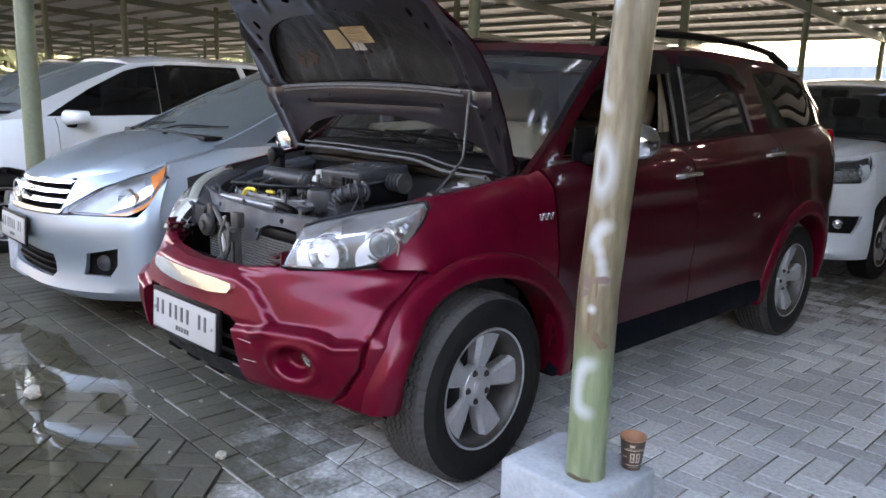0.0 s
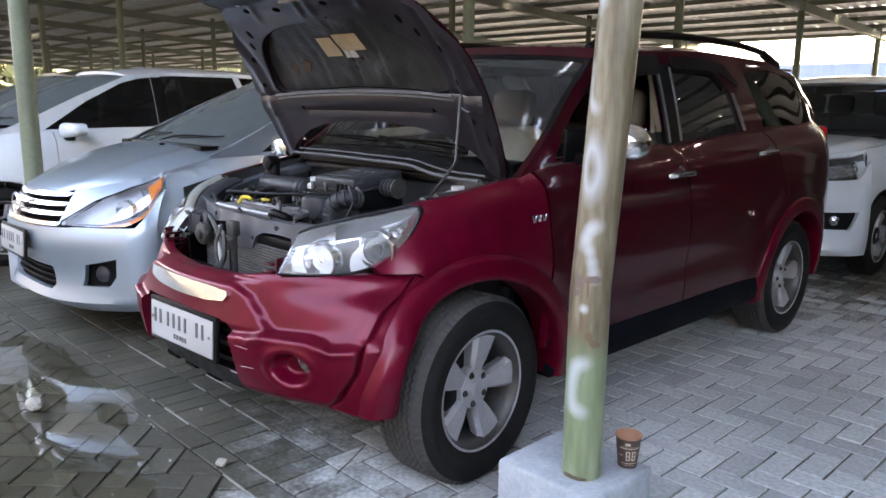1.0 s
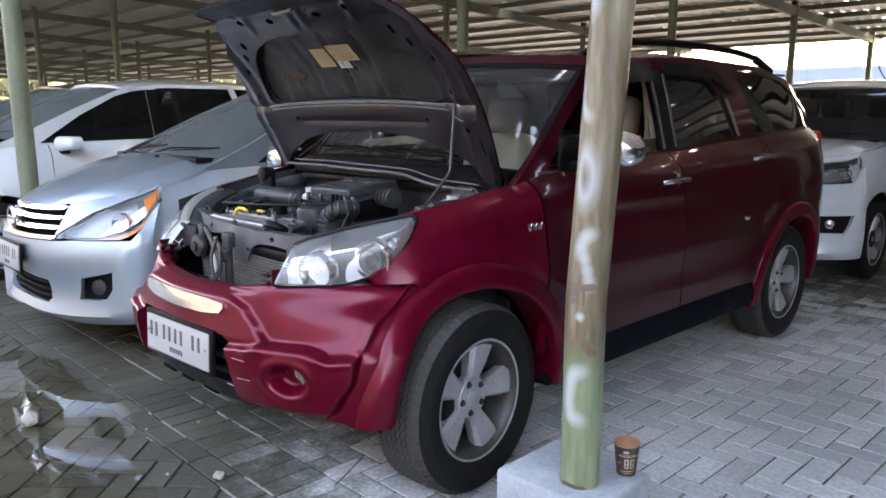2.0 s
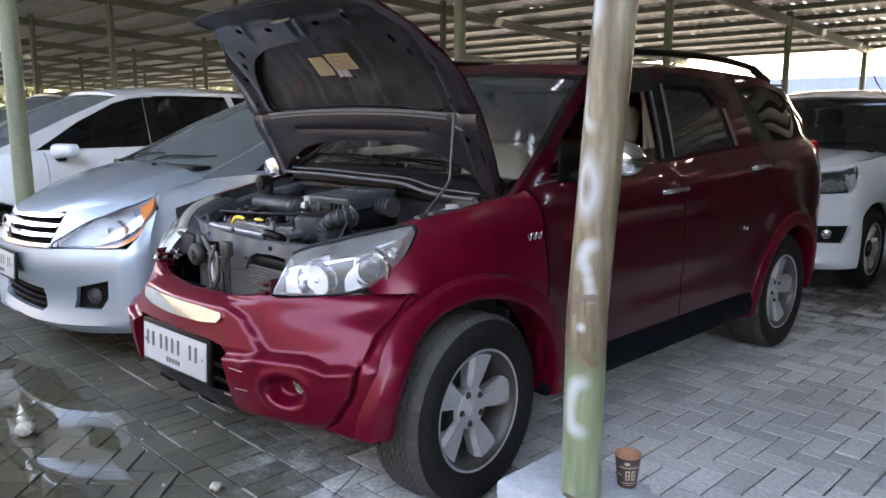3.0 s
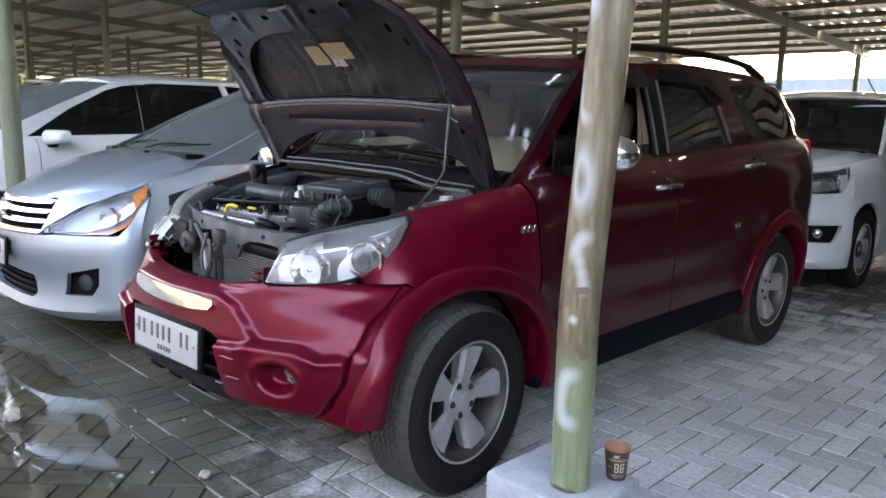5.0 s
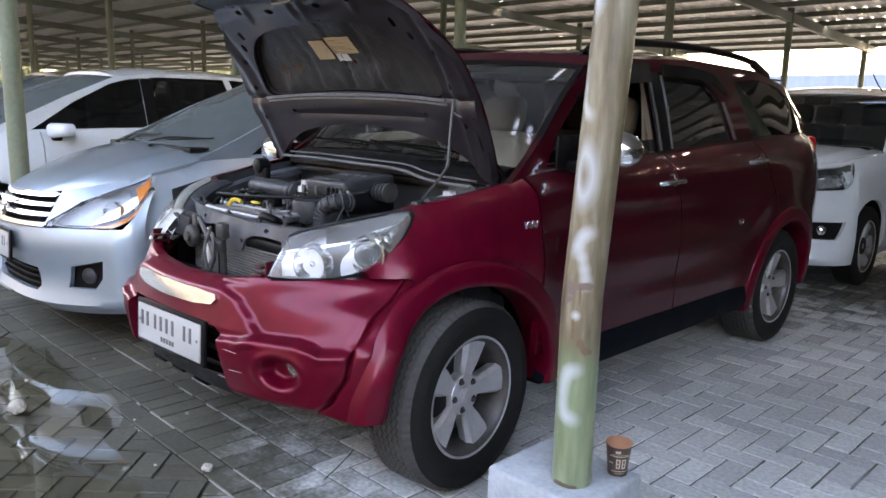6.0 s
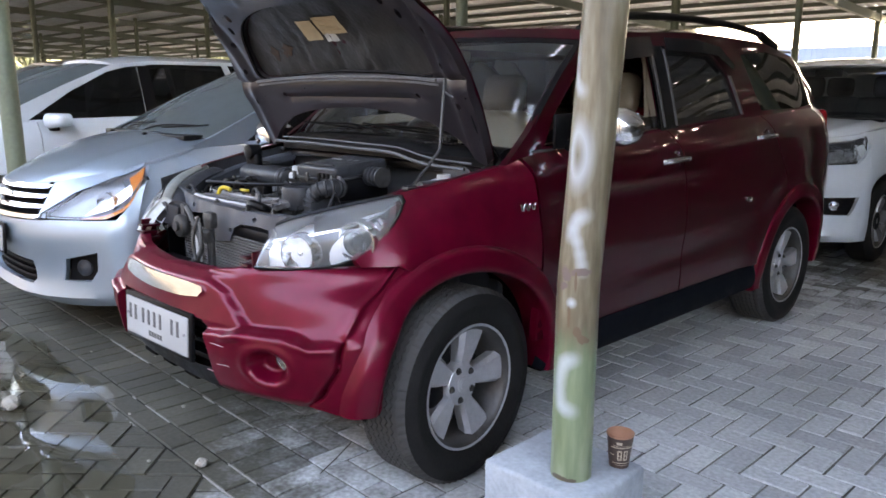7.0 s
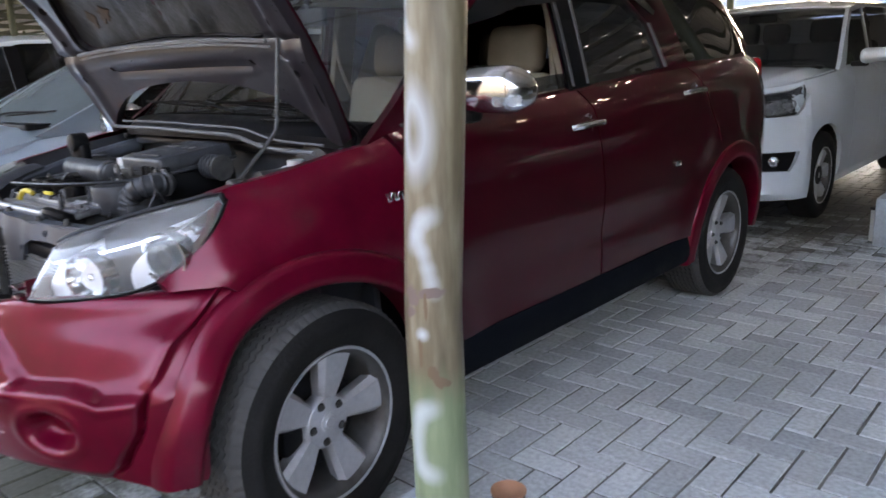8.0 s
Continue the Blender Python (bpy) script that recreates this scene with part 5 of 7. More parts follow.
part("front_beam", joined(box(1.0, 0.06, 0.10, (0, -0.52, 0.60), 0.02), box(0.7, 0.10, 0.03, (0, -0.54, 0.70), 0.01)), DARKVOID, bay)
# engine: air filter box, hoses, rocker cover, battery side
air = new("air_filter_box")
air.parent = bay
air.location = (-0.085, 0.0, 0.012)
lid = joined(box(0.285, 0.25, 0.05, (0.135, 0.055, 1.03), 0.014, (6, -1, -3), 3), box(0.30, 0.265, 0.012, (0.135, 0.055, 1.006), 0.004, (6, -1, -3)), box(0.20, 0.008, 0.006, (0.125, -0.045, 1.048), 0.002, (6, -1, -3)))
part("filter_lid", lid, GREYPLASTIC, air, "grey plastic air filter lid")
part("filter_body", box(0.285, 0.25, 0.09, (0.135, 0.06, 0.955), 0.02), BLACK, air)
for k in range(7):
    part("duct_rib", cyl(0.034 + 0.004 * (k % 2), 0.011, (0.285 + 0.011 * k, 0.075, 1.005), "x", 20, bevel=0.003), GREYPLASTIC if k % 2 else BLACK, air)
part("duct_clamp", cyl(0.040, 0.008, (0.365, 0.075, 1.005), "x", 20), IRON, air)
for k in range(5):
    part("lid_rib", box(0.012, 0.03, 0.06, (0.17 + 0.026 * k, -0.073 + 0.002 * k, 0.99), 0.004), BLACK, air)
for x, wide in ((0.055, 0.016), (0.078, 0.016), (0.101, 0.016), (0.165, 0.010), (0.205, 0.022)):
    part("raised_bar", box(wide, 0.022, 0.004, (x, 0.075, 1.0585), 0.001, (6, -1, -3)), STEEL, air)
for x in (0.01, 0.10, 0.265):
    part("lid_clip", box(0.018, 0.012, 0.034, (x, -0.088, 1.0), 0.004), IRON, air)
elbow = [(0.215, -0.075, 0.985), (0.235, -0.125, 0.992), (0.215, -0.165, 0.985), (0.180, -0.180, 0.955), (0.170, -0.182, 0.915)]
part("intake_hose", tube(elbow, 0.031, 16), GREYPLASTIC, bay, "corrugated grey intake hose")
bend = spline([Vector(p) for p in elbow], 5)
for k in range(2, len(bend) - 2, 2):
    ring = lathe([(0.031, -0.005), (0.0355, 0.0), (0.031, 0.005)], 18, "z")
    turn = (bend[k + 1] - bend[k - 1]).to_track_quat("Z", "Y").to_matrix().to_4x4()
    bmesh.ops.transform(ring, matrix=Matrix.Translation(bend[k]) @ turn, verts=ring.verts)
    part("hose_rib", ring, GREYPLASTIC, bay)
part("hose_clamp", joined(cyl(0.037, 0.009, (0.222, -0.085, 0.987), "y", 20), box(0.014, 0.012, 0.010, (0.222, -0.085, 1.026), 0.002)), STEEL, bay)
part("intake_drum", joined(cyl(0.065, 0.09, (0.11, -0.19, 0.95), "z", 28, bevel=0.015), box(0.22, 0.12, 0.09, (0.10, -0.15, 0.91), 0.025)), GREYPLASTIC, bay)
part("rocker_cover", box(0.50, 0.17, 0.08, (-0.17, -0.20, 0.905), 0.02, (8, 0, -2), 3), IRON, bay, "oily dark rocker cover")
for k in range(6):
    part("cover_rib", box(0.012, 0.17, 0.03, (-0.36 + k * 0.07, -0.20, 0.94), 0.004), IRON, bay)
for k in range(4):
    part("ignition_coil", joined(box(0.05, 0.045, 0.05, (-0.33 + k * 0.09, -0.235, 0.965), 0.010), cyl(0.018, 0.05, (-0.33 + k * 0.09, -0.25, 0.955), "z", 12)), BLACK, bay)
part("fuel_rail", joined(tube([(-0.30, -0.40, 0.935), (-0.1, -0.385, 0.93), (0.14, -0.36, 0.925)], 0.014, 10), tube([(-0.36, -0.31, 0.945), (0.0, -0.30, 0.945), (0.10, -0.27, 0.95)], 0.005, 8)), STEEL, bay, "bright metal fuel rail")
part("breather_pipe", tube([(-0.47, -0.22, 0.955), (-0.40, -0.30, 0.975), (-0.15, -0.28, 0.985), (0.05, -0.22, 0.995), (0.17, -0.14, 1.0)], 0.0065, 8), BLACK, bay)
part("heat_shield", joined(box(0.48, 0.10, 0.02, (-0.10, -0.30, 0.925), 0.008, (6, 0, 4)), *[box(0.46, 0.014, 0.012, (-0.10, -0.335 + 0.034 * k, 0.934 + 0.0035 * k), 0.005, (6, 0, 4)) for k in range(3)]), STEEL, bay, "ribbed alloy engine cover")
part("resonator", joined(cyl(0.040, 0.34, (-0.34, -0.055, 0.985), "x", 24, bevel=0.012), cyl(0.046, 0.03, (-0.20, -0.055, 0.985), "x", 24, bevel=0.006)), GREYPLASTIC, bay, "grey plastic intake resonator")
part("vacuum_jar", joined(box(0.05, 0.045, 0.06, (-0.14, -0.04, 0.985), 0.012, None, 3), cyl(0.014, 0.03, (-0.14, -0.04, 1.025), "z", 14)), WHITEPLASTIC, bay, "milky plastic jar")
part("dipstick", tube([(-0.25, -0.335, 0.94), (-0.23, -0.33, 0.965), (-0.205, -0.322, 0.968), (-0.18, -0.318, 0.962)], 0.008, 8), YELLOW, bay, "yellow dipstick handle")
part("yellow_cap", box(0.055, 0.014, 0.010, (-0.09, -0.305, 0.968), 0.004), YELLOW, bay)
part("fuse_box", joined(box(0.20, 0.16, 0.12, (-0.47, 0.02, 0.95), 0.02, (0, 0, 6), 3), box(0.22, 0.10, 0.06, (-0.22, 0.05, 0.99), 0.02, (14, 0, 0))), BLACK, bay)
part("relay_cover", joined(box(0.075, 0.05, 0.15, (-0.50, -0.02, 1.0), 0.02, (0, 0, 10), 3), cyl(0.034, 0.06, (-0.50, -0.025, 1.075), "y", 18, bevel=0.008)), BLACK, bay)
part("brake_reservoir", joined(box(0.10, 0.07, 0.05, (0.50, 0.19, 0.995), 0.015), cyl(0.026, 0.02, (0.50, 0.19, 1.028), "z", 16)), WHITEPLASTIC, bay, "milky brake fluid reservoir")
part("coolant_cap", joined(cyl(0.035, 0.03, (-0.02, 0.20, 1.035), "z", 16, bevel=0.006), cyl(0.045, 0.05, (-0.02, 0.20, 1.0), "z", 16)), STEEL, bay)
part("master_cylinder", joined(cyl(0.028, 0.22, (0.54, 0.14, 1.0), "y", 16), cyl(0.10, 0.05, (0.53, 0.255, 0.98), "y", 24)), IRON, bay)
hoses = [[(-0.45, -0.30, 0.90), (-0.47, -0.24, 0.95), (-0.40, -0.10, 0.97), (-0.2, -0.05, 0.985), (-0.05, -0.08, 0.97)], [(0.10, -0.30, 0.90), (0.14, -0.36, 0.93), (0.08, -0.38, 0.94), (0.05, -0.34, 0.90)], [(0.40, -0.05, 0.93), (0.46, 0.05, 0.96), (0.48, 0.16, 0.98)], [(-0.55, -0.25, 0.90), (-0.56, -0.1, 0.955), (-0.52, 0.1, 0.97), (-0.3, 0.22, 1.0), (-0.1, 0.23, 1.03)], [(0.2, -0.28, 0.88), (0.36, -0.22, 0.90), (0.48, -0.10, 0.93), (0.55, 0.0, 0.94)], [(-0.10, 0.2, 1.0), (0.0, 0.24, 1.045), (0.1, 0.22, 1.06), (0.16, 0.2, 1.03)], [(0.42, -0.30, 0.86), (0.30, -0.34, 0.90), (0.20, -0.36, 0.88)]]
for k, h in enumerate(hoses):
    part("hose", tube(h, (0.012, 0.016, 0.014, 0.009, 0.012, 0.008, 0.018)[k], 8), (BLACK, BLACK, BLACK, STEEL, BLACK, IRON, BLACK)[k], bay)
for k in range(26):
    rng = random.Random(100 + k)
    x, y = rng.uniform(-0.5, 0.5), rng.uniform(-0.32, 0.2)
    part("engine_fitting", joined(box(rng.uniform(0.02, 0.07), rng.uniform(0.02, 0.06), rng.uniform(0.03, 0.08), (x, y, rng.uniform(0.84, 0.90)), 0.006, (0, 0, rng.uniform(0, 90))), cyl(rng.uniform(0.006, 0.014), 0.06, (x + 0.03, y, 0.89), "z", 8)), rng.choice((IRON, BLACK, GREYPLASTIC, STEEL)), bay)
# loose wires, pipe clamps and plugs over the engine
for k in range(22):
    rng = random.Random(300 + k)
    x, y, z = rng.uniform(-0.48, 0.30), rng.uniform(-0.36, 0.10), rng.uniform(0.935, 0.965)
    dx, dy = rng.uniform(-0.16, 0.16), rng.uniform(-0.10, 0.10)
    part("wire", tube([(x, y, z - 0.03), (x + dx * 0.3, y + dy * 0.4, z + 0.025), (x + dx * 0.7, y + dy * 0.5, z + 0.02), (x + dx, y + dy, z - 0.03)], rng.uniform(0.003, 0.006), 6, 4), rng.choice((BLACK, BLACK, IRON, GREYPLASTIC)), bay)
for k in range(12):
    rng = random.Random(400 + k)
    x, y = rng.uniform(-0.46, 0.28), rng.uniform(-0.36, 0.08)
    part("hose_clamp", cyl(rng.uniform(0.008, 0.014), 0.012, (x, y, rng.uniform(0.945, 0.965)), rng.choice("xyz"), 12), STEEL, bay)
part("engine_block", box(0.9, 0.42, 0.42, (-0.02, -0.06, 0.64), 0.03), IRON, bay)
# cabin
cabin(red, suv, BEIGE, (1.06, 1.88), 0.33)
part("dashboard", joined(box(1.28, 0.36, 0.16, (0, 0.55, 1.0), 0.06, None, 3), box(1.24, 0.20, 0.24, (0, 0.66, 0.86), 0.05)), TRIM, red)
part("steering_wheel", joined(tube([(-0.36 + 0.18 * math.cos(a), 0.84 + 0.06 * math.sin(a), 1.04 + 0.165 * math.sin(a)) for a in np.linspace(0, 2 * math.pi, 25)], 0.014, 8, 1), box(0.12, 0.05, 0.10, (-0.36, 0.83, 1.03), 0.02), box(0.30, 0.02, 0.03, (-0.36, 0.835, 1.04), 0.008)), TRIM, red)
part("rear_view_mirror", joined(box(0.25, 0.035, 0.07, (0.0, 0.66, 1.475), 0.015), cyl(0.01, 0.08, (0, 0.68, 1.52), "z", 8)), GREYPLASTIC, red)
part("roof_lining", box(1.12, 2.1, 0.012, (0, 2.05, 1.575)), BEIGE, red)
for s in (1, -1):
    part("inner_pillar", box(0.04, 0.12, 0.46, (s * 0.655, 1.40, 1.34), 0.01, (0, -s * 14, 0)), BEIGE, red)
    part("inner_door", joined(box(0.03, 1.0, 0.55, (s * 0.745, 0.88, 0.86), 0.01), box(0.03, 0.7, 0.55, (s * 0.745, 1.78, 0.88), 0.01)), TRIM, red)
    part("grab_strap", tube([(s * 0.62, 1.34, 1.50), (s * 0.63, 1.36, 1.3), (s * 0.60, 1.42, 1.1)], 0.012, 6), BEIGE, red)


# ---- other cars ----
def mpv_bonnet(s, v, d=0.0):
    w = 0.40 + 0.30 * (1 - (1 - v) ** 3)
    y = -0.755 + 0.185 * abs(s) ** 2.2 * (1 - v) + 0.10 * s * s * v + 0.875 * v
    z = 0.845 + 0.25 * v ** 0.80 - 0.045 * abs(s) ** 3.0 + 0.012 * math.exp(-((abs(s) - 0.72) / 0.1) ** 2) + 0.02 * math.sin(math.pi * v) - d
    return (s * w, y, z)


mpv = Shape(
    wheelbase=2.60, tyre=0.305, rim=0.20, arch=0.36, sill=0.24, rear=3.42, tail_y=2.7, taper_y=0.30, crown=0.06, spokes=6, sill_mat=None, glass=None, nose_fn=None, rear_glass=True,
    flank=[(0.22, 0.80), (0.35, 0.825), (0.55, 0.84), (0.75, 0.84), (0.9, 0.825), (1.0, 0.80), (1.1, 0.775)],
    taper=[(0.4, 0.02), (0.7, 0.05), (0.85, 0.12), (1.0, 0.16)],
    shoulder_rows=[(-0.35, 0.90), (-0.1, 0.97), (0.1, 1.02), (0.4, 1.03), (1.3, 1.05), (2.4, 1.08), (3.4, 1.12)],
    roof_edge=[(0.10, (0.735, 1.09)), (0.6, (0.685, 1.32)), (1.05, (0.635, 1.485)), (1.45, (0.63, 1.525)), (2.2, (0.615, 1.525)), (2.9, (0.58, 1.48)), (3.2, (0.55, 1.40))],
    screen=[(0.69, 0.05, 1.085, 0.10), (0.63, 1.00, 1.515, 0.08)],
    fender_front=-0.24, nose_end=-0.36, lamp_low=0.86, doors=(0.42, 1.36, 2.25), roof_end=3.05, mirror_at=(0.90, 0.50, 1.04),
    nose=[
        (0.19, (0, -0.74, 0.25, -0.73, 0.45, -0.69, 0.60, -0.62, 0.72, -0.52, 0.78, -0.45, 0.805, -0.40, 0.82, -0.36)),
        (0.25, (0, -0.82, 0.25, -0.81, 0.46, -0.76, 0.63, -0.665, 0.76, -0.545, 0.805, -0.465, 0.822, -0.41, 0.83, -0.36)),
        (0.30, (0, -0.80, 0.25, -0.79, 0.46, -0.74, 0.63, -0.65, 0.763, -0.535, 0.81, -0.46, 0.826, -0.41, 0.834, -0.36)),
        (0.38, (0, -0.79, 0.25, -0.78, 0.46, -0.73, 0.63, -0.645, 0.765, -0.535, 0.81, -0.46, 0.828, -0.41, 0.836, -0.36)),
        (0.58, (0, -0.84, 0.25, -0.825, 0.46, -0.765, 0.63, -0.665, 0.76, -0.54, 0.805, -0.455, 0.823, -0.405, 0.832, -0.36)),
        (0.66, (0, -0.835, 0.25, -0.815, 0.45, -0.745, 0.62, -0.64, 0.75, -0.52, 0.80, -0.44, 0.815, -0.395, 0.825, -0.355)),
        (0.75, (0, -0.80, 0.25, -0.77, 0.43, -0.69, 0.59, -0.585, 0.72, -0.465, 0.775, -0.39, 0.793, -0.355, 0.805, -0.33)),
        (0.86, (0, -0.735, 0.25, -0.70, 0.40, -0.61, 0.54, -0.51, 0.67, -0.40, 0.735, -0.335, 0.757, -0.305, 0.775, -0.28)),
        (0.95, (0, -0.64, 0.25, -0.60, 0.38, -0.51, 0.50, -0.42, 0.62, -0.335, 0.685, -0.275, 0.705, -0.255, 0.725, -0.24)),
    ],
    nose_outline=[(0, 0.19), (1, 0.20), (1, 0.86), (0.82, 0.80), (0.66, 0.665), (0.35, 0.665), (0.30, 0.66), (0.0, 0.655)],
    nose_holes=[[(0.0, 0.30), (0.20, 0.30), (0.225, 0.33), (0.21, 0.43), (0.0, 0.44)], [(0.375, 0.34), (0.50, 0.34), (0.535, 0.40), (0.545, 0.50), (0.40, 0.46)]],
    frame_outline=None, windows=[], black_pillars=[], bonnet=mpv_bonnet,
)
mpv.frame_outline = [(0.03, 1.03), (0.34, 1.165), (0.66, 1.315), (1.05, 1.478)] + [(y, mpv.roof_z(y)) for y in np.linspace(1.12, 3.05, 22)] + [(3.28, 1.25), (3.36, 1.13)] + [(y, mpv.shoulder(y)) for y in np.linspace(3.3, 0.08, 40)]
mpv.windows = [[(0.36, 1.045), (0.70, 1.265), (1.02, 1.425), (1.28, 1.495), (1.30, 1.06)], [(1.38, 1.065), (1.36, 1.498), (2.08, 1.498), (2.22, 1.09)], [(2.28, 1.09), (2.14, 1.498), (2.75, 1.465), (3.10, 1.13)]]
mpv.black_pillars = [[(1.30, 1.06), (1.28, 1.48), (1.38, 1.48), (1.40, 1.065)]]


def nose_sheet(sh, poly, d, step=0.03, depth=0.02):
    return panel(poly, lambda a, b, e: sh.front(a, b, d + e), step, depth)


def dress_mpv(car, paint_mat, amber=True, plate=True, dark_lamps=False):
    """Grille, lamps, plate and wipers of the people carriers."""
    lamp_poly = [(0.29, 0.672), (0.58, 0.672), (0.70, 0.71), (0.82, 0.785), (0.91, 0.89), (0.86, 0.935), (0.70, 0.912), (0.55, 0.872), (0.40, 0.795), (0.288, 0.69)]
    corner = [(0.278, 0.66), (0.284, 0.694), (0.398, 0.801), (0.548, 0.878), (0.70, 0.918), (0.86, 0.941), (0.88, 0.955), (0.60, 0.925), (0.42, 0.885), (0.278, 0.85)]
    both(nose_sheet(mpv, corner, 0.0, 0.03, 0.02), "bonnet_corner", paint_mat, car)
    for s in (1, -1):
        hl = new("headlight")
        hl.parent = car
        hl.scale = (s, 1, 1)
        mesh_object("headlight_lens", *nose_sheet(mpv, lamp_poly, 0.004, 0.025, 0.03), CLEARLENS, hl)
        mesh_object("headlight_housing", *nose_sheet(mpv, lamp_poly, 0.07, 0.05, 0.0), surface("lamp_inside", (0.11, 0.115, 0.12) if dark_lamps else (0.30, 0.33, 0.36), 0.4, 0.4, 0.2, 6, 0.1), hl)
        if amber:
            mesh_object("turn_signal", *nose_sheet(mpv, [(0.46, 0.673), (0.58, 0.673), (0.70, 0.711), (0.82, 0.786), (0.908, 0.888), (0.885, 0.875), (0.79, 0.795), (0.68, 0.728), (0.57, 0.690)], 0.008, 0.03, 0.02), AMBER, hl, "amber turn signal")
            mesh_object("turn_signal", *nose_sheet(mpv, [(0.73, 0.80), (0.80, 0.83), (0.885, 0.885), (0.86, 0.93), (0.76, 0.91), (0.66, 0.875)], 0.010, 0.03, 0.02), AMBER, hl, "amber turn signal")
            mesh_object("lamp_shield", *nose_sheet(mpv, [(0.47, 0.685), (0.57, 0.715), (0.66, 0.755), (0.76, 0.82), (0.74, 0.88), (0.60, 0.80), (0.52, 0.74)], 0.03, 0.03, 0.02), REFLECTOR, hl)
        c = mpv.front(0.54, 0.745, 0.05)
        bowl = lathe([(0.012, 0.05), (0.035, 0.03), (0.055, 0.0), (0.06, -0.012), (0.066, 0.02)], 24, "y")
        bmesh.ops.transform(bowl, matrix=Matrix.Translation(c) @ pose(0, 0, 0, 0, 0, 25), verts=bowl.verts)
        part("reflector_bowl", bowl, REFLECTOR, hl)
        fog = new("fog_lamp")
        fog.parent = car
        fog.scale = (s, 1, 1)
        mesh_object("fog_surround", *nose_sheet(mpv, [(0.37, 0.335), (0.505, 0.335), (0.545, 0.40), (0.555, 0.51), (0.395, 0.465)], 0.045, 0.04, 0.0), BLACK, fog, "black fog lamp surround")
        c = mpv.front(0.455, 0.405, 0.035)
        lensbm = lathe([(0.001, -0.012), (0.03, -0.008), (0.044, 0.002), (0.048, 0.03)], 22, "y")
        bmesh.ops.transform(lensbm, matrix=Matrix.Translation(c) @ pose(0, 0, 0, 0, 0, 32), verts=lensbm.verts)
        part("fog_lens", lensbm, GREYPLASTIC if amber else REFLECTOR, fog)
    mesh_object("grille_back", *mirrored(nose_sheet(mpv, [(0, 0.655), (0.29, 0.66), (0.285, 0.845), (0, 0.85)], 0.04, 0.05, 0.0)), DARKVOID, car)
    for k, (z, u) in enumerate(((0.675, 0.27), (0.725, 0.265), (0.775, 0.26), (0.825, 0.255))):
        slat = mirrored(nose_sheet(mpv, [(0, z - 0.012), (u, z - 0.006), (u + 0.02, z + 0.012), (0, z + 0.016)], 0.004 if k else -0.006, 0.04, 0.03))
        mesh_object("grille_slat", *slat, CHROME, car, label="chrome grille slat")
    part("emblem", joined(lathe([(0.05, -0.008), (0.062, -0.012), (0.07, 0.0)], 28, "y"), box(0.15, 0.012, 0.022, (0, -0.004, 0), 0.004)), CHROME, car).location = (0, -0.825, 0.755)
    mesh_object("lower_grille", *mirrored(nose_sheet(mpv, [(0, 0.29), (0.215, 0.29), (0.24, 0.33), (0.22, 0.44), (0, 0.45)], 0.04, 0.05, 0.0)), DARKVOID, car)
    for z in (0.335, 0.37, 0.405):
        mesh_object("grille_bar", *mirrored(nose_sheet(mpv, [(0, z - 0.006), (0.215, z - 0.006), (0.215, z + 0.006), (0, z + 0.006)], 0.015, 0.05, 0.02)), BLACK, car)
    if plate:
        number_plate(car, (0.0, -0.865, 0.545), 0.43, 0.14, -4, 0)
    wiper(car, (-0.05, 0.07, 1.095), (0.52, 0.17, 1.135))
    wiper(car, (-0.55, 0.12, 1.085), (0.0, 0.10, 1.14))
    part("cowl_panel", joined(box(1.2, 0.14, 0.03, (0, 0.10, 1.068), 0.01)), BLACK, car)
    part("antenna", tube([(0.0, 1.05, 1.575), (0.0, 1.20, 1.66)], 0.004, 6, 2), BLACK, car)
    for x in (-0.25, 0.25):
        part("washer_jet", ball(0.012, (x, -0.05, 1.085), (1, 1.5, 0.6), 10), BLACK, car)


silver = closed_car(mpv, "silver_mpv", "silver people carrier parked beside the red SUV", "car", SILVER, pose(-2.30, 0.19, 0), group="parked people carriers")
dress_mpv(silver, SILVER)
white = closed_car(mpv, "white_mpv", "white people carrier with dark tinted windows", "car", WHITE, pose(-5.1, -0.24, 0) @ Matrix.Scale(1.05, 4), group="parked people carriers")
dress_mpv(white, WHITE)
dark = closed_car(mpv, "dark_mpv", "dark grey people carrier in the row", "car", DARKCAR, pose(-7.75, 0.15, 0) @ Matrix.Scale(1.08, 4), group="parked people carriers")
dress_mpv(dark, DARKCAR)


def van_bonnet(s, v, d=0.0):
    w = 0.44 + 0.27 * (1 - (1 - v) ** 3)
    y = -0.62 + 0.16 * abs(s) ** 2.2 * (1 - v) + 0.08 * s * s * v + 1.03 * v
    z = 0.985 + 0.13 * v ** 0.8 - 0.035 * abs(s) ** 3.0 + 0.010 * math.exp(-((abs(s) - 0.78) / 0.08) ** 2) + 0.018 * math.sin(math.pi * v) - d
    return (s * w, y, z)


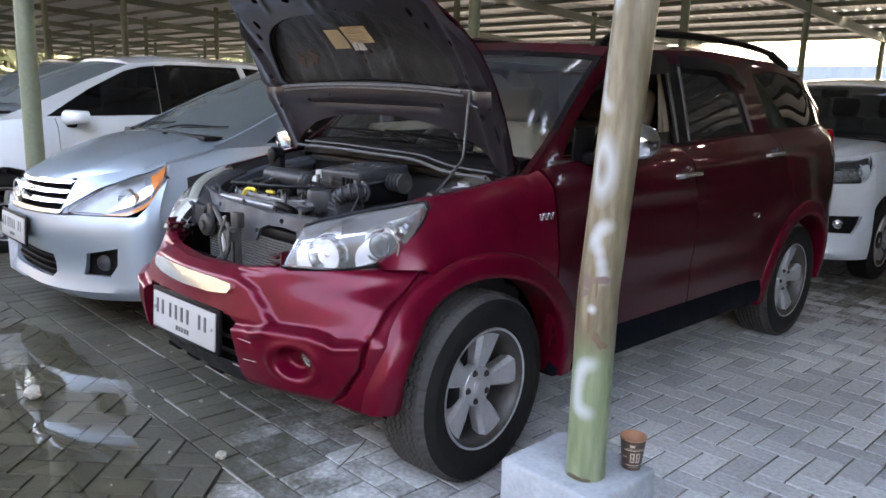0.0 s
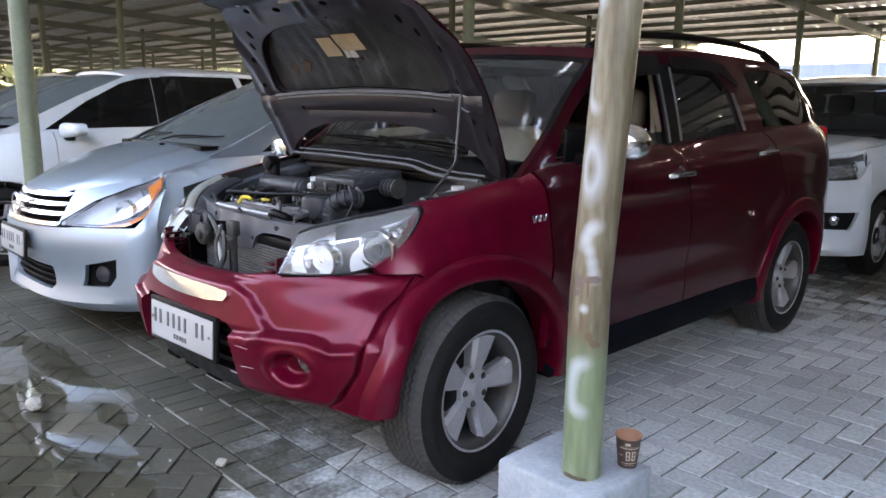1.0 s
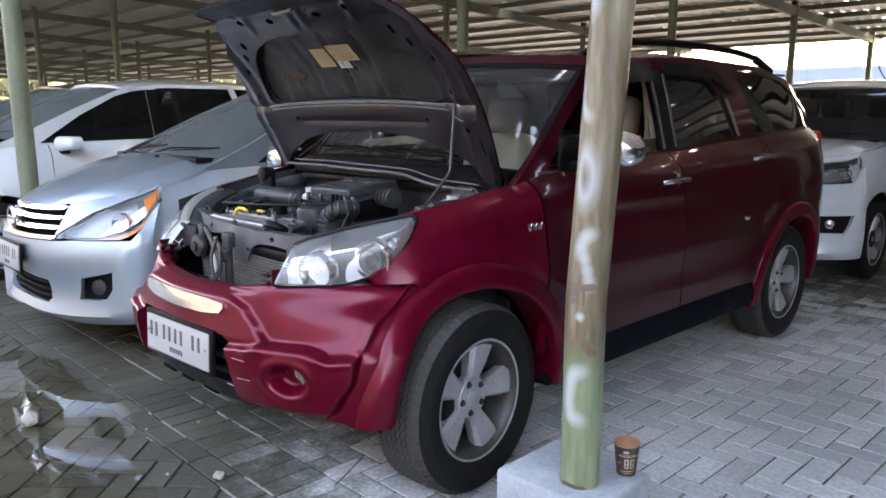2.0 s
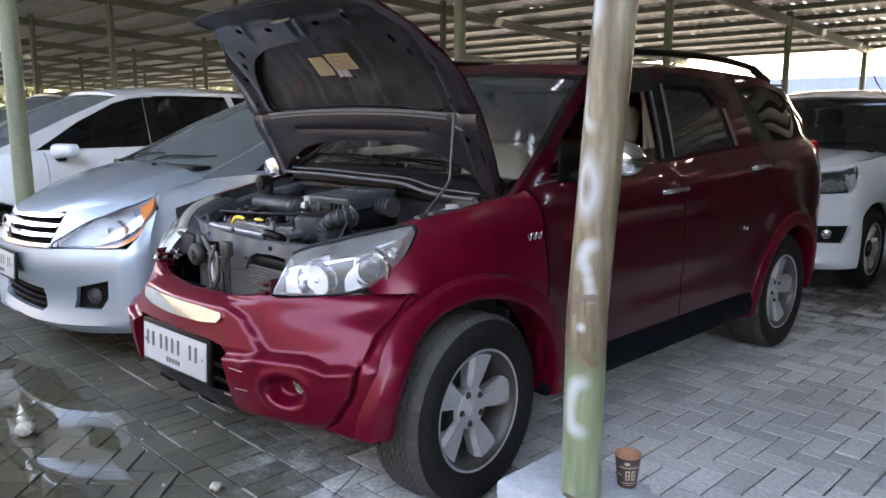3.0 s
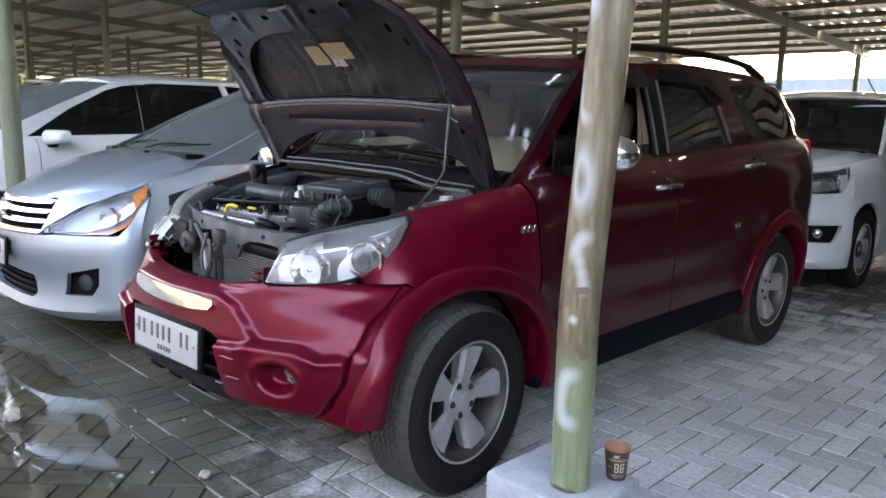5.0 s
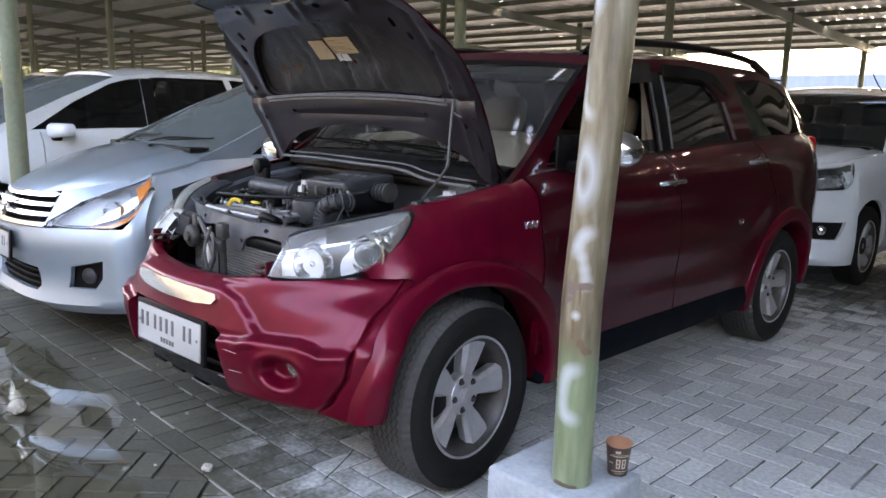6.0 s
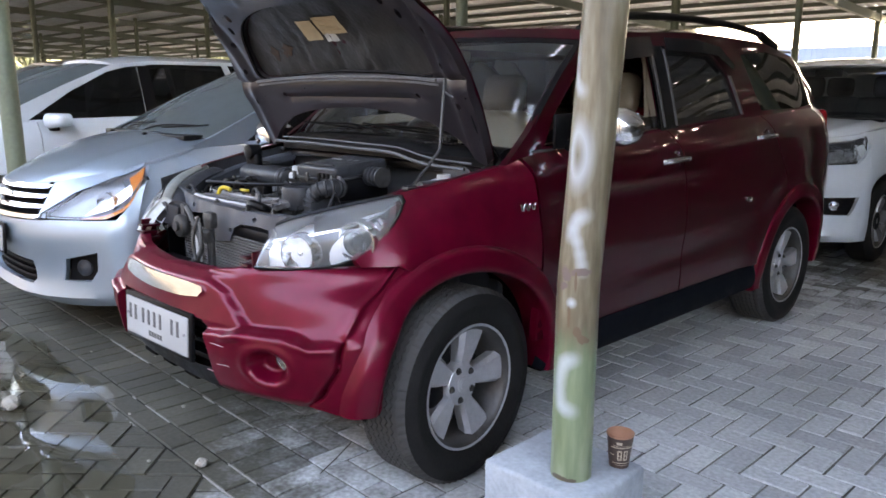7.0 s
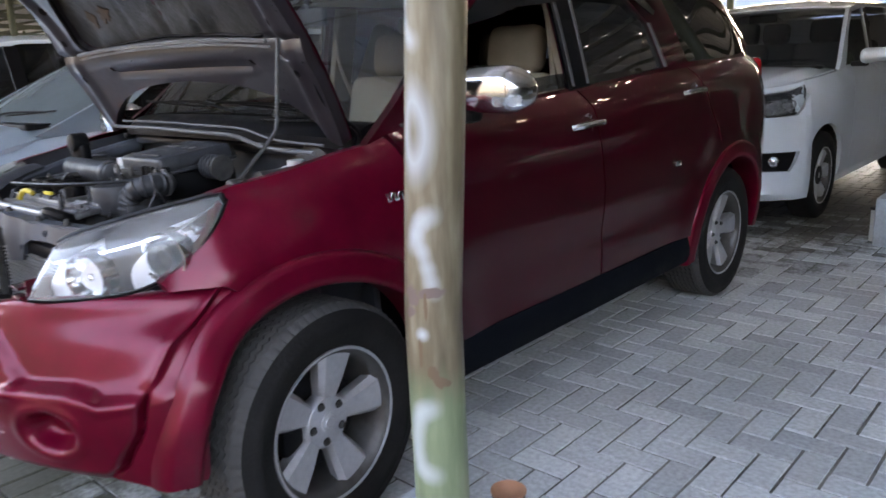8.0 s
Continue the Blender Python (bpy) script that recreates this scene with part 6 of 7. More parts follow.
van = Shape(
    wheelbase=2.65, tyre=0.325, rim=0.205, arch=0.385, sill=0.28, rear=3.42, tail_y=2.7, taper_y=0.30, crown=0.05, spokes=6, rear_glass=True, glass=REARGLASS,
    flank=[(0.22, 0.80), (0.35, 0.83), (0.55, 0.845), (0.8, 0.845), (0.95, 0.835), (1.05, 0.815), (1.14, 0.79)],
    taper=[(0.4, 0.02), (0.7, 0.05), (0.9, 0.11), (1.05, 0.15)],
    shoulder_rows=[(-0.35, 0.985), (-0.1, 1.03), (0.3, 1.065), (0.7, 1.09), (2.4, 1.105), (3.4, 1.12)],
    roof_edge=[(0.45, (0.755, 1.115)), (0.72, (0.70, 1.345)), (1.0, (0.645, 1.555)), (1.4, (0.635, 1.60)), (2.2, (0.625, 1.61)), (2.9, (0.60, 1.585)), (3.3, (0.57, 1.50))],
    screen=[(0.705, 0.40, 1.115, 0.10), (0.635, 0.95, 1.58, 0.07)],
    fender_front=-0.22, nose_end=-0.36, lamp_low=0.94, doors=(0.62, 1.45, 2.3), roof_end=3.15, mirror_at=(0.94, 0.70, 1.17),
    nose=[(z * 1.085, row) for z, row in mpv.nose],
    nose_outline=[(0, 0.21), (1, 0.22), (1, 0.94), (0.82, 0.895), (0.62, 0.805), (0.33, 0.79), (0.0, 0.785)],
    nose_holes=[[(0.36, 0.425), (0.555, 0.425), (0.655, 0.565), (0.36, 0.56)]],
    windows=[[(0.64, 1.105), (0.82, 1.345), (1.03, 1.52), (1.38, 1.56), (1.40, 1.11)], [(1.48, 1.11), (1.46, 1.565), (2.2, 1.57), (2.3, 1.12)], [(2.36, 1.12), (2.28, 1.57), (2.9, 1.545), (3.15, 1.16)]],
    black_pillars=[[(1.40, 1.11), (1.38, 1.55), (1.46, 1.555), (1.48, 1.11)]], bonnet=van_bonnet,
)
van.frame_outline = [(0.44, 1.08), (0.58, 1.205), (0.78, 1.385), (1.0, 1.55)] + [(y, van.roof_z(y)) for y in np.linspace(1.06, 3.15, 22)] + [(3.30, 1.38), (3.37, 1.14)] + [(y, van.shoulder(y)) for y in np.linspace(3.3, 0.48, 36)]
rearcar = closed_car(van, "white_van", "white people carrier parked behind the red SUV", "car", WHITE, pose(-0.14, 4.86, 0), REARGLASS, group="parked people carriers")
LAMP_DARK = surface("smoked_lamp_inside", (0.22, 0.225, 0.23), 0.3, 0.5, 0.2, 20, 0.1)
lamp_edge = [(0.33, 0.80), (0.47, 0.805), (0.62, 0.83), (0.79, 0.90), (0.915, 0.985), (0.90, 1.005), (0.70, 0.985), (0.50, 0.955), (0.33, 0.935)]
both(nose_sheet(van, [(0.322, 0.79), (0.322, 0.943), (0.50, 0.963), (0.70, 0.993), (0.90, 1.013), (0.88, 1.03), (0.6, 1.01), (0.42, 0.99), (0.25, 0.98), (0.25, 0.79)], 0.0), "bonnet_corner", WHITE, rearcar)
mesh_object("grille_back", *mirrored(nose_sheet(van, [(0, 0.78), (0.26, 0.785), (0.26, 0.96), (0, 0.965)], 0.04, 0.05, 0.0)), DARKVOID, rearcar)
for s in (1, -1):
    hl = new("headlight")
    hl.parent = rearcar
    hl.scale = (s, 1, 1)
    mesh_object("headlight_lens", *nose_sheet(van, lamp_edge, 0.003, 0.025, 0.03), CLEARLENS, hl)
    mesh_object("headlight_housing", *nose_sheet(van, lamp_edge, 0.06, 0.05, 0.0), LAMP_DARK, hl)
    mesh_object("lamp_brow", *nose_sheet(van, [(0.34, 0.895), (0.60, 0.915), (0.86, 0.985), (0.70, 0.98), (0.50, 0.95), (0.34, 0.93)], 0.02, 0.03, 0.02), GREYPLASTIC, hl, label="smoked lamp brow")
    for u, z, r in ((0.46, 0.85, 0.042), (0.60, 0.875, 0.034)):
        c = van.front(u, z, 0.04)
        bowl = lathe([(0.010, 0.045), (r * 0.6, 0.028), (r * 0.9, 0.0), (r, -0.01), (r + 0.005, 0.02)], 24, "y")
        bmesh.ops.transform(bowl, matrix=Matrix.Translation(c) @ pose(0, 0, 0, 0, 0, 28), verts=bowl.verts)
        part("reflector_bowl", bowl, REFLECTOR, hl)
    fog = new("fog_lamp")
    fog.parent = rearcar
    fog.scale = (s, 1, 1)
    mesh_object("fog_surround", *nose_sheet(van, [(0.34, 0.415), (0.565, 0.415), (0.67, 0.575), (0.34, 0.57)], 0.04, 0.04, 0.0), BLACK, fog, label="black fog lamp surround")
    c = van.front(0.47, 0.495, 0.03)
    lensbm = lathe([(0.001, -0.010), (0.018, -0.008), (0.030, 0.0), (0.036, -0.006), (0.040, 0.02)], 22, "y")
    bmesh.ops.transform(lensbm, matrix=Matrix.Translation(c) @ pose(0, 0, 0, 0, 0, 32), verts=lensbm.verts)
    part("fog_lens", lensbm, CHROME, fog)
part("cowl_panel", box(1.28, 0.12, 0.03, (0, 0.43, 1.10), 0.01), BLACK, rearcar)
wiper(rearcar, (-0.05, 0.40, 1.125), (0.52, 0.50, 1.155))
wiper(rearcar, (-0.55, 0.46, 1.115), (0.0, 0.42, 1.16))
for x in (-0.22, 0.22):
    part("washer_jet", ball(0.012, (x, 0.16, 1.117), (1, 1.5, 0.6), 10), BLACK, rearcar)
part("antenna", tube([(0.48, 1.10, 1.60), (0.44, 1.0, 1.70), (0.41, 0.94, 1.80)], 0.006, 6, 2), BLACK, rearcar)
part("rear_view_mirror", box(0.24, 0.03, 0.07, (0.0, 0.88, 1.50), 0.015), BLACK, rearcar)
# stands across the free bays, seen only as a reflection in the red doors
across = closed_car(mpv, "silver_mpv", "silver people carrier mirrored in the red doors", "car", SILVER, pose(5.0, 5.2, 0, 0, 0, 0), group="parked people carriers")
dress_mpv(across, SILVER)

wall_mat = surface("unseen_wall_grey", (0.055, 0.053, 0.05), 0.85, 0, 0.3, 1.2, 0.05, 0.3, 40)
# plain wall behind the aisle, added out of view to block the low sky
tagged(part("unseen_wall_south", box(70, 0.2, 5.8, (-25, -9.5, 2.9), 0.0), wall_mat, None, "", False), "unseen grey wall added to cut low sky light across the aisle", "wall", kind="structure")
# plain wall past the free bays, added unseen so the doors mirror less brightness
tagged(part("unseen_wall_north", box(12.8, 0.2, 3.0, (6.7, 12.0, 1.5), 0.0), wall_mat, None, "", False), "unseen grey wall added to keep bright open ground out of reflections", "wall", kind="structure")
# plain wall on the open side, added unseen to hold back side light
tagged(part("unseen_wall_east", box(0.2, 60, 3.9, (13.2, 8, 1.95), 0.0), wall_mat, None, "", False), "unseen grey wall added to keep side light off the doors", "wall", kind="structure")

# ---- shed: posts, rafters, purlins, roof sheets ----
XS = [1.38 - 4.88 * k for k in range(-2, 11)]
YS = [-0.20 + 4.53 * k for k in range(0, 5)]


def roof_under(y):
    return 3.82 - 0.052 * y


shed_posts = None
for i, x in enumerate(XS):
    for j, y in enumerate(YS):
        near = (abs(x - 1.38) < 0.1 and j == 0)
        h = roof_under(y)
        z0 = 0.325
        if near:
            continue
        if shed_posts is None:
            p = thing("steel_post", "pale green painted steel post on a concrete footing", "post", "shed posts", pose(x, y, 0))
            part("shaft", cyl(0.065, h - 0.3 + 0.6, (0, 0, 0.3 + (h + 0.3) / 2), "z", 20), STEELGREEN, p)
            part("footing", box(0.36, 0.36, 0.32, (0, 0, 0.16), 0.015), CONCRETE, p, "painted concrete footing")
            shed_posts = p
        else:
            copy_thing(shed_posts, pose(x, y, 0))
for k, x in enumerate(XS):
    r = thing("rafter", "green-grey steel rafter under the shed roof", "beam", "shed rafters")
    y0, y1 = -2.45, 18.6
    bm = bmesh.new()
    vs = [bm.verts.new((x + sx * 0.05, y, roof_under(y) + dz)) for y in (y0, y1) for sx, dz in ((-1, 0), (1, 0), (1, 0.17), (-1, 0.17))]
    for q in ((0, 1, 2, 3), (7, 6, 5, 4), (0, 4, 5, 1), (1, 5, 6, 2), (2, 6, 7, 3), (3, 7, 4, 0)):
        bm.faces.new([vs[i] for i in q])
    part("beam", bm, BEAM, r, smooth=False)
PX0, PX1 = XS[-1] - 1.5, 13.3
for k in range(-1, 18):
    y = -1.2 + k * 1.16
    r = thing("purlin", "thin steel purlin carrying the roof sheets", "beam", "shed purlins")
    part("channel", box(PX1 - PX0, 0.05, 0.09, ((PX0 + PX1) / 2, y, roof_under(y) + 0.17 + 0.045), 0.0), BEAM, r, smooth=False)


def roof_sheet():
    """Box-profile sheets laid along the slope, with daylight gaps under the ribs at the laps, enlarged over the near
    bays to add overhead light.
    """
    rng = random.Random(4)
    rows = [-2.5]
    for k in range(-1, 18):
        y = -1.2 + k * 1.16
        rows += [y + 0.02, y + 0.30]
    rows.append(18.9)
    prof = []
    x = PX0
    while x < PX1:
        prof += [(x, 0.0), (x + 0.13, 0.0), (x + 0.15, 0.03), (x + 0.19, 0.03)]
        x += 0.21
    n = len(prof)
    verts = [(a, y, roof_under(y) + 0.265 + b) for y in rows for a, b in prof]
    faces = []
    for r in range(len(rows) - 1):
        gap_row = r % 2 == 1
        lap = rng.random() < 0.55
        for i in range(n - 1):
            if gap_row and i % 4 == 2 and rng.random() < (0.95 if lap else 0.6) * (0.15 if not -4.0 < prof[i][0] < 0.75 else 0.08 if (rows[r] < 3.0 and prof[i][0] < -0.5) or (4.4 < rows[r] < 8.5 and prof[i][0] < 0.4) else 1.0):
                continue
            faces.append((r * n + i, r * n + i + 1, (r + 1) * n + i + 1, (r + 1) * n + i))
    return verts, faces


tagged(mesh_object("roof_sheets", *roof_sheet(), SHEET, smooth=False), "grey corrugated metal roof seen from below", "roof", kind="structure")

# near post, with sprayed white marks and flaked paint
def post_paint():
    m, n, l, p = material("weathered_post_paint")
    tc = n.new("ShaderNodeTexCoord")
    sep = n.new("ShaderNodeSeparateXYZ")
    l.new(tc.outputs["Object"], sep.inputs[0])
    streak = n.new("ShaderNodeMapping")
    streak.inputs["Scale"].default_value = (14, 14, 2.2)
    l.new(tc.outputs["Object"], streak.inputs[0])
    nz = n.new("ShaderNodeTexNoise")
    nz.inputs["Scale"].default_value, nz.inputs["Detail"].default_value = 2.4, 8
    l.new(streak.outputs[0], nz.inputs["Vector"])
    green = ramp(n, l, nz.outputs["Fac"], [(0.25, (0.085, 0.115, 0.06)), (0.5, (0.14, 0.175, 0.10)), (0.75, (0.205, 0.235, 0.155))])
    rusty = ramp(n, l, nz.outputs["Fac"], [(0.28, (0.065, 0.05, 0.028)), (0.5, (0.125, 0.10, 0.062)), (0.72, (0.205, 0.18, 0.13))])
    zr = n.new("ShaderNodeMapRange")
    zr.inputs["From Min"].default_value, zr.inputs["From Max"].default_value = 0.62, 0.85
    l.new(sep.outputs["Z"], zr.inputs["Value"])
    add = n.new("ShaderNodeMath")
    add.operation = "MULTIPLY_ADD"
    l.new(nz.outputs["Fac"], add.inputs[0])
    add.inputs[1].default_value = 0.9
    l.new(zr.outputs[0], add.inputs[2])
    f = ramp(n, l, add.outputs[0], [(0.55, grey(0)), (0.95, grey(1))])
    base = mix(n, l, f, green, rusty)

    def calc(op, a, b=0.0):
        t = n.new("ShaderNodeMath")
        t.operation = op
        for k, v in enumerate((a, b)):
            if isinstance(v, (int, float)):
                t.inputs[k].default_value = v
            else:
                l.new(v, t.inputs[k])
        return t.outputs[0]

    # arc length round the shaft from the side that faces the aisle
    around = calc("MULTIPLY", calc("ADD", calc("ARCTAN2", sep.outputs["Y"], sep.outputs["X"]), radians(56)), 0.056)
    wob = noise_node(n, l, 40, 4)

    def spots(rows, soft):
        total = None
        for s0, z0, rs, rz in rows:
            a = calc("DIVIDE", calc("SUBTRACT", around, s0), rs)
            b = calc("DIVIDE", calc("SUBTRACT", sep.outputs["Z"], z0), rz)
            d = calc("SQRT", calc("ADD", calc("MULTIPLY", a, a), calc("MULTIPLY", b, b)))
            d = calc("ADD", d, calc("MULTIPLY", calc("SUBTRACT", wob, 0.5), 1.7 if soft < 0.2 else 0.35))
            v = ramp(n, l, d, [(max(0.0, 0.85 - soft), grey(1)), (1.0, grey(0))])
            total = v if total is None else calc("MAXIMUM", total, v)
        return total

    def stroke(base, pts, r):
        """A soft sprayed line along the points."""
        path = spline([(a, b, 0) for a, b in pts], 2)
        for p0, p1 in zip(path, path[1:]):
            ex, ez = p1.x - p0.x, p1.y - p0.y
            qx, qz = calc("SUBTRACT", around, p0.x), calc("SUBTRACT", sep.outputs["Z"], p0.y)
            h = calc("ADD", calc("MULTIPLY", qx, ex / (ex * ex + ez * ez)), calc("MULTIPLY", qz, ez / (ex * ex + ez * ez)))
            h = calc("MINIMUM", calc("MAXIMUM", h, 0.0), 1.0)
            qx, qz = calc("SUBTRACT", qx, calc("MULTIPLY", h, ex)), calc("SUBTRACT", qz, calc("MULTIPLY", h, ez))
            d = calc("DIVIDE", calc("SQRT", calc("ADD", calc("MULTIPLY", qx, qx), calc("MULTIPLY", qz, qz))), r)
            base = mix(n, l, ramp(n, l, d, [(0.0, grey(0.48)), (0.4, grey(0.30)), (1.0, grey(0))]), base, (0.36, 0.388, 0.41))
        return base

    for pts, r in (([(0.012, 1.04), (-0.012, 1.025), (-0.030, 0.985)], 0.026), ([(-0.016, 1.0), (0.002, 0.94), (0.012, 0.895)], 0.021), ([(-0.003, 0.66), (-0.030, 0.645), (-0.043, 0.59), (-0.036, 0.53), (-0.004, 0.515)], 0.029), ([(-0.05, 1.46), (-0.045, 1.37), (-0.010, 1.345)], 0.025)):
        base = stroke(base, pts, r)
    marks = [(-0.014, 0.812, 0.017, 0.017)]
    marks += [(-0.02, 1.64, 0.05, 0.07)]
    base = mix(n, l, spots(marks, 0.75), base, (0.36, 0.388, 0.41))
    a, b = calc("DIVIDE", calc("ADD", around, 0.017), 0.027), calc("DIVIDE", calc("SUBTRACT", sep.outputs["Z"], 1.19), 0.056)
    d = calc("ABSOLUTE", calc("SUBTRACT", calc("SQRT", calc("ADD", calc("MULTIPLY", a, a), calc("MULTIPLY", b, b))), 1.0))
    base = mix(n, l, ramp(n, l, d, [(0.0, grey(0.7)), (0.5, grey(0.3)), (1.0, grey(0))]), base, (0.36, 0.388, 0.41))
    base = mix(n, l, spots([(-0.037, 0.885, 0.018, 0.024), (0.008, 0.895, 0.03, 0.012), (-0.038, 0.855, 0.015, 0.014)], 0.1), base, (0.12, 0.085, 0.075))
    base = mix(n, l, spots([(0.004, 0.735, 0.012, 0.018), (0.016, 0.715, 0.016, 0.014), (-0.020, 0.775, 0.005, 0.030), (0.03, 0.71, 0.012, 0.008), (-0.005, 0.865, 0.004, 0.03)], 0.08), base, (0.11, 0.07, 0.042))
    base = mix(n, l, spots([(-0.03, 0.318, 0.03, 0.008), (0.0, 0.314, 0.02, 0.006)], 0.1), base, (0.06, 0.045, 0.03))
    l.new(base, p.inputs["Base Color"])
    p.inputs["Roughness"].default_value = 0.42
    bump(n, l, p, nz.outputs["Fac"], 0.2, 0.004)
    return m


POSTPAINT = post_paint()
PX, PY, PR = 1.385, -0.175, 0.056
post = thing("steel_post", "weathered green steel post with white sprayed marks", "post", "shed posts", pose(PX, PY, 0))
shaft = bmesh.new()
rings = []
for k in range(60):
    z = 0.31 + (3.85 - 0.31) * k / 59
    lean = 0.040 * max(0.0, z - 0.84)
    rings.append([shaft.verts.new((PR * math.cos(a) + lean, PR * math.sin(a) + lean, z)) for a in np.linspace(0, 2 * math.pi, 33)[:-1]])
for a, b in zip(rings, rings[1:]):
    for q in range(32):
        shaft.faces.new((a[q], a[(q + 1) % 32], b[(q + 1) % 32], b[q]))
part("shaft", shaft, POSTPAINT, post)
bm = box(0.345, 0.30, 0.31, (-0.05, 0.035, 0.155), 0.012, None, 3)
part("footing", bm, CONCRETE, post, "white painted concrete footing")

# paper cup on the footing
cup = thing("paper_cup", "brown paper coffee cup with pale print", "cup", at=pose(1.452, -0.04, 0.312))
cup_mat = surface("cup_brown", (0.034, 0.019, 0.014), 0.55, 0, 0.2, 30, 0.1)
cup_in = surface("cup_inside_kraft", (0.28, 0.13, 0.075), 0.6, 0, 0.1, 30, 0.1)
part("cup_wall", lathe([(0.001, 0.004), (0.026, 0.004), (0.0265, 0.0), (0.0275, 0.0), (0.0375, 0.094)], 32, "z"), cup_mat, cup)
part("cup_rim", lathe([(0.0365, 0.090), (0.0375, 0.092), (0.0392, 0.0945), (0.0387, 0.098), (0.0372, 0.0985), (0.0362, 0.0955), (0.0275, 0.01), (0.001, 0.008)], 32, "z"), cup_in, cup)

cup_print = surface("cup_pale_print", (0.34, 0.285, 0.22), 0.6, 0, 0.2, 60, 0.1)


def cup_strip(z0, z1, a0, a1, name="cup_print"):
    """A printed bar on the cup's wall."""
    def f(u, v, d):
        z = z0 + (z1 - z0) * v
        r = 0.0275 + 0.01 * z / 0.094 + 0.0004
        a = radians(a0 + (a1 - a0) * u)
        return (r * math.cos(a), r * math.sin(a), z)
    mesh_object(name, *patch(f, 6, 1), cup_print, cup)


for k in range(2):
    a = -68 + 30 * k
    for a0, a1, z0, z1 in ((a, a + 22, 0.052, 0.056), (a, a + 22, 0.026, 0.030), (a, a + 6, 0.028, 0.054), (a + 16, a + 22, 0.028, 0.054), (a, a + 22, 0.039, 0.042)):
        cup_strip(z0, z1, a0, a1)
for z0, z1, a0, a1 in ((0.074, 0.082, -72, -48), (0.063, 0.066, -100, 10), (0.069, 0.070, -90, 0), (0.016, 0.018, -95, 5), (0.010, 0.011, -80, -10), (0.045, 0.047, 0, 25), (0.035, 0.037, 5, 30), (0.04, 0.043, -110, -85)):
    cup_strip(z0, z1, a0, a1)

# ---- ground ----
def paver_material(name):
    m, n, l, p = material(name)
    tc = n.new("ShaderNodeTexCoord")
    geo = n.new("ShaderNodeNewGeometry")
    info = n.new("ShaderNodeObjectInfo")
    big = n.new("ShaderNodeTexNoise")
    big.inputs["Scale"].default_value, big.inputs["Detail"].default_value = 0.9, 5
    l.new(geo.outputs["Position"], big.inputs["Vector"])
    fine = n.new("ShaderNodeTexNoise")
    fine.inputs["Scale"].default_value, fine.inputs["Detail"].default_value = 55, 6
    l.new(geo.outputs["Position"], fine.inputs["Vector"])
    rnd = n.new("ShaderNodeMath")
    rnd.operation = "ADD"
    l.new(geo.outputs["Random Per Island"], rnd.inputs[0])
    l.new(info.outputs["Random"], rnd.inputs[1])
    fr = n.new("ShaderNodeMath")
    fr.operation = "FRACT"
    l.new(rnd.outputs[0], fr.inputs[0])
    base = ramp(n, l, fr.outputs[0], [(0.0, (0.27, 0.285, 0.29)), (0.6, (0.34, 0.357, 0.36)), (1.0, (0.41, 0.43, 0.43))])
    mott = ramp(n, l, big.outputs["Fac"], [(0.3, grey(0.78)), (0.7, grey(1.12))])
    base = mix(n, l, 1.0, base, mott, "MULTIPLY")
    gr = ramp(n, l, fine.outputs["Fac"], [(0.3, grey(0.78)), (0.7, grey(1.15))])
    base = mix(n, l, 1.0, base, gr, "MULTIPLY")
    # wet, silty stretch round the puddle; the same mask darkens ground further off
    sep = n.new("ShaderNodeSeparateXYZ")
    l.new(geo.outputs["Position"], sep.inputs[0])
    jit = n.new("ShaderNodeMath")
    jit.operation = "MULTIPLY_ADD"
    l.new(fr.outputs[0], jit.inputs[0])
    jit.inputs[1].default_value = 0.34
    l.new(big.outputs["Fac"], jit.inputs[2])
    jit2 = n.new("ShaderNodeMath")
    jit2.operation = "MULTIPLY_ADD"
    l.new(fine.outputs["Fac"], jit2.inputs[0])
    jit2.inputs[1].default_value = 0.4
    l.new(jit.outputs[0], jit2.inputs[2])
    wob = n.new("ShaderNodeMath")
    wob.operation = "SUBTRACT"
    l.new(jit2.outputs[0], wob.inputs[0])
    wob.inputs[1].default_value = 0.37
    blot = n.new("ShaderNodeMath")
    blot.operation = "MULTIPLY_ADD"
    l.new(noise_node(n, l, 9, 3), blot.inputs[0])
    blot.inputs[1].default_value = 1.1
    l.new(wob.outputs[0], blot.inputs[2])
    wob = n.new("ShaderNodeMath")
    wob.operation = "SUBTRACT"
    l.new(blot.outputs[0], wob.inputs[0])
    wob.inputs[1].default_value = 0.55
    wet = damp_and_dark(n, l, sep, wob.outputs[0])
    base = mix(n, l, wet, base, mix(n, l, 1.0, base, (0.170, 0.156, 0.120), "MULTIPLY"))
    l.new(base, p.inputs["Base Color"])
    l.new(mix(n, l, wet, (0.85, 0.85, 0.85), (0.55, 0.55, 0.55)), p.inputs["Roughness"])
    p.inputs["Specular IOR Level"].default_value = 0.2
    bump(n, l, p, fine.outputs["Fac"], 0.35, 0.004)
    return m


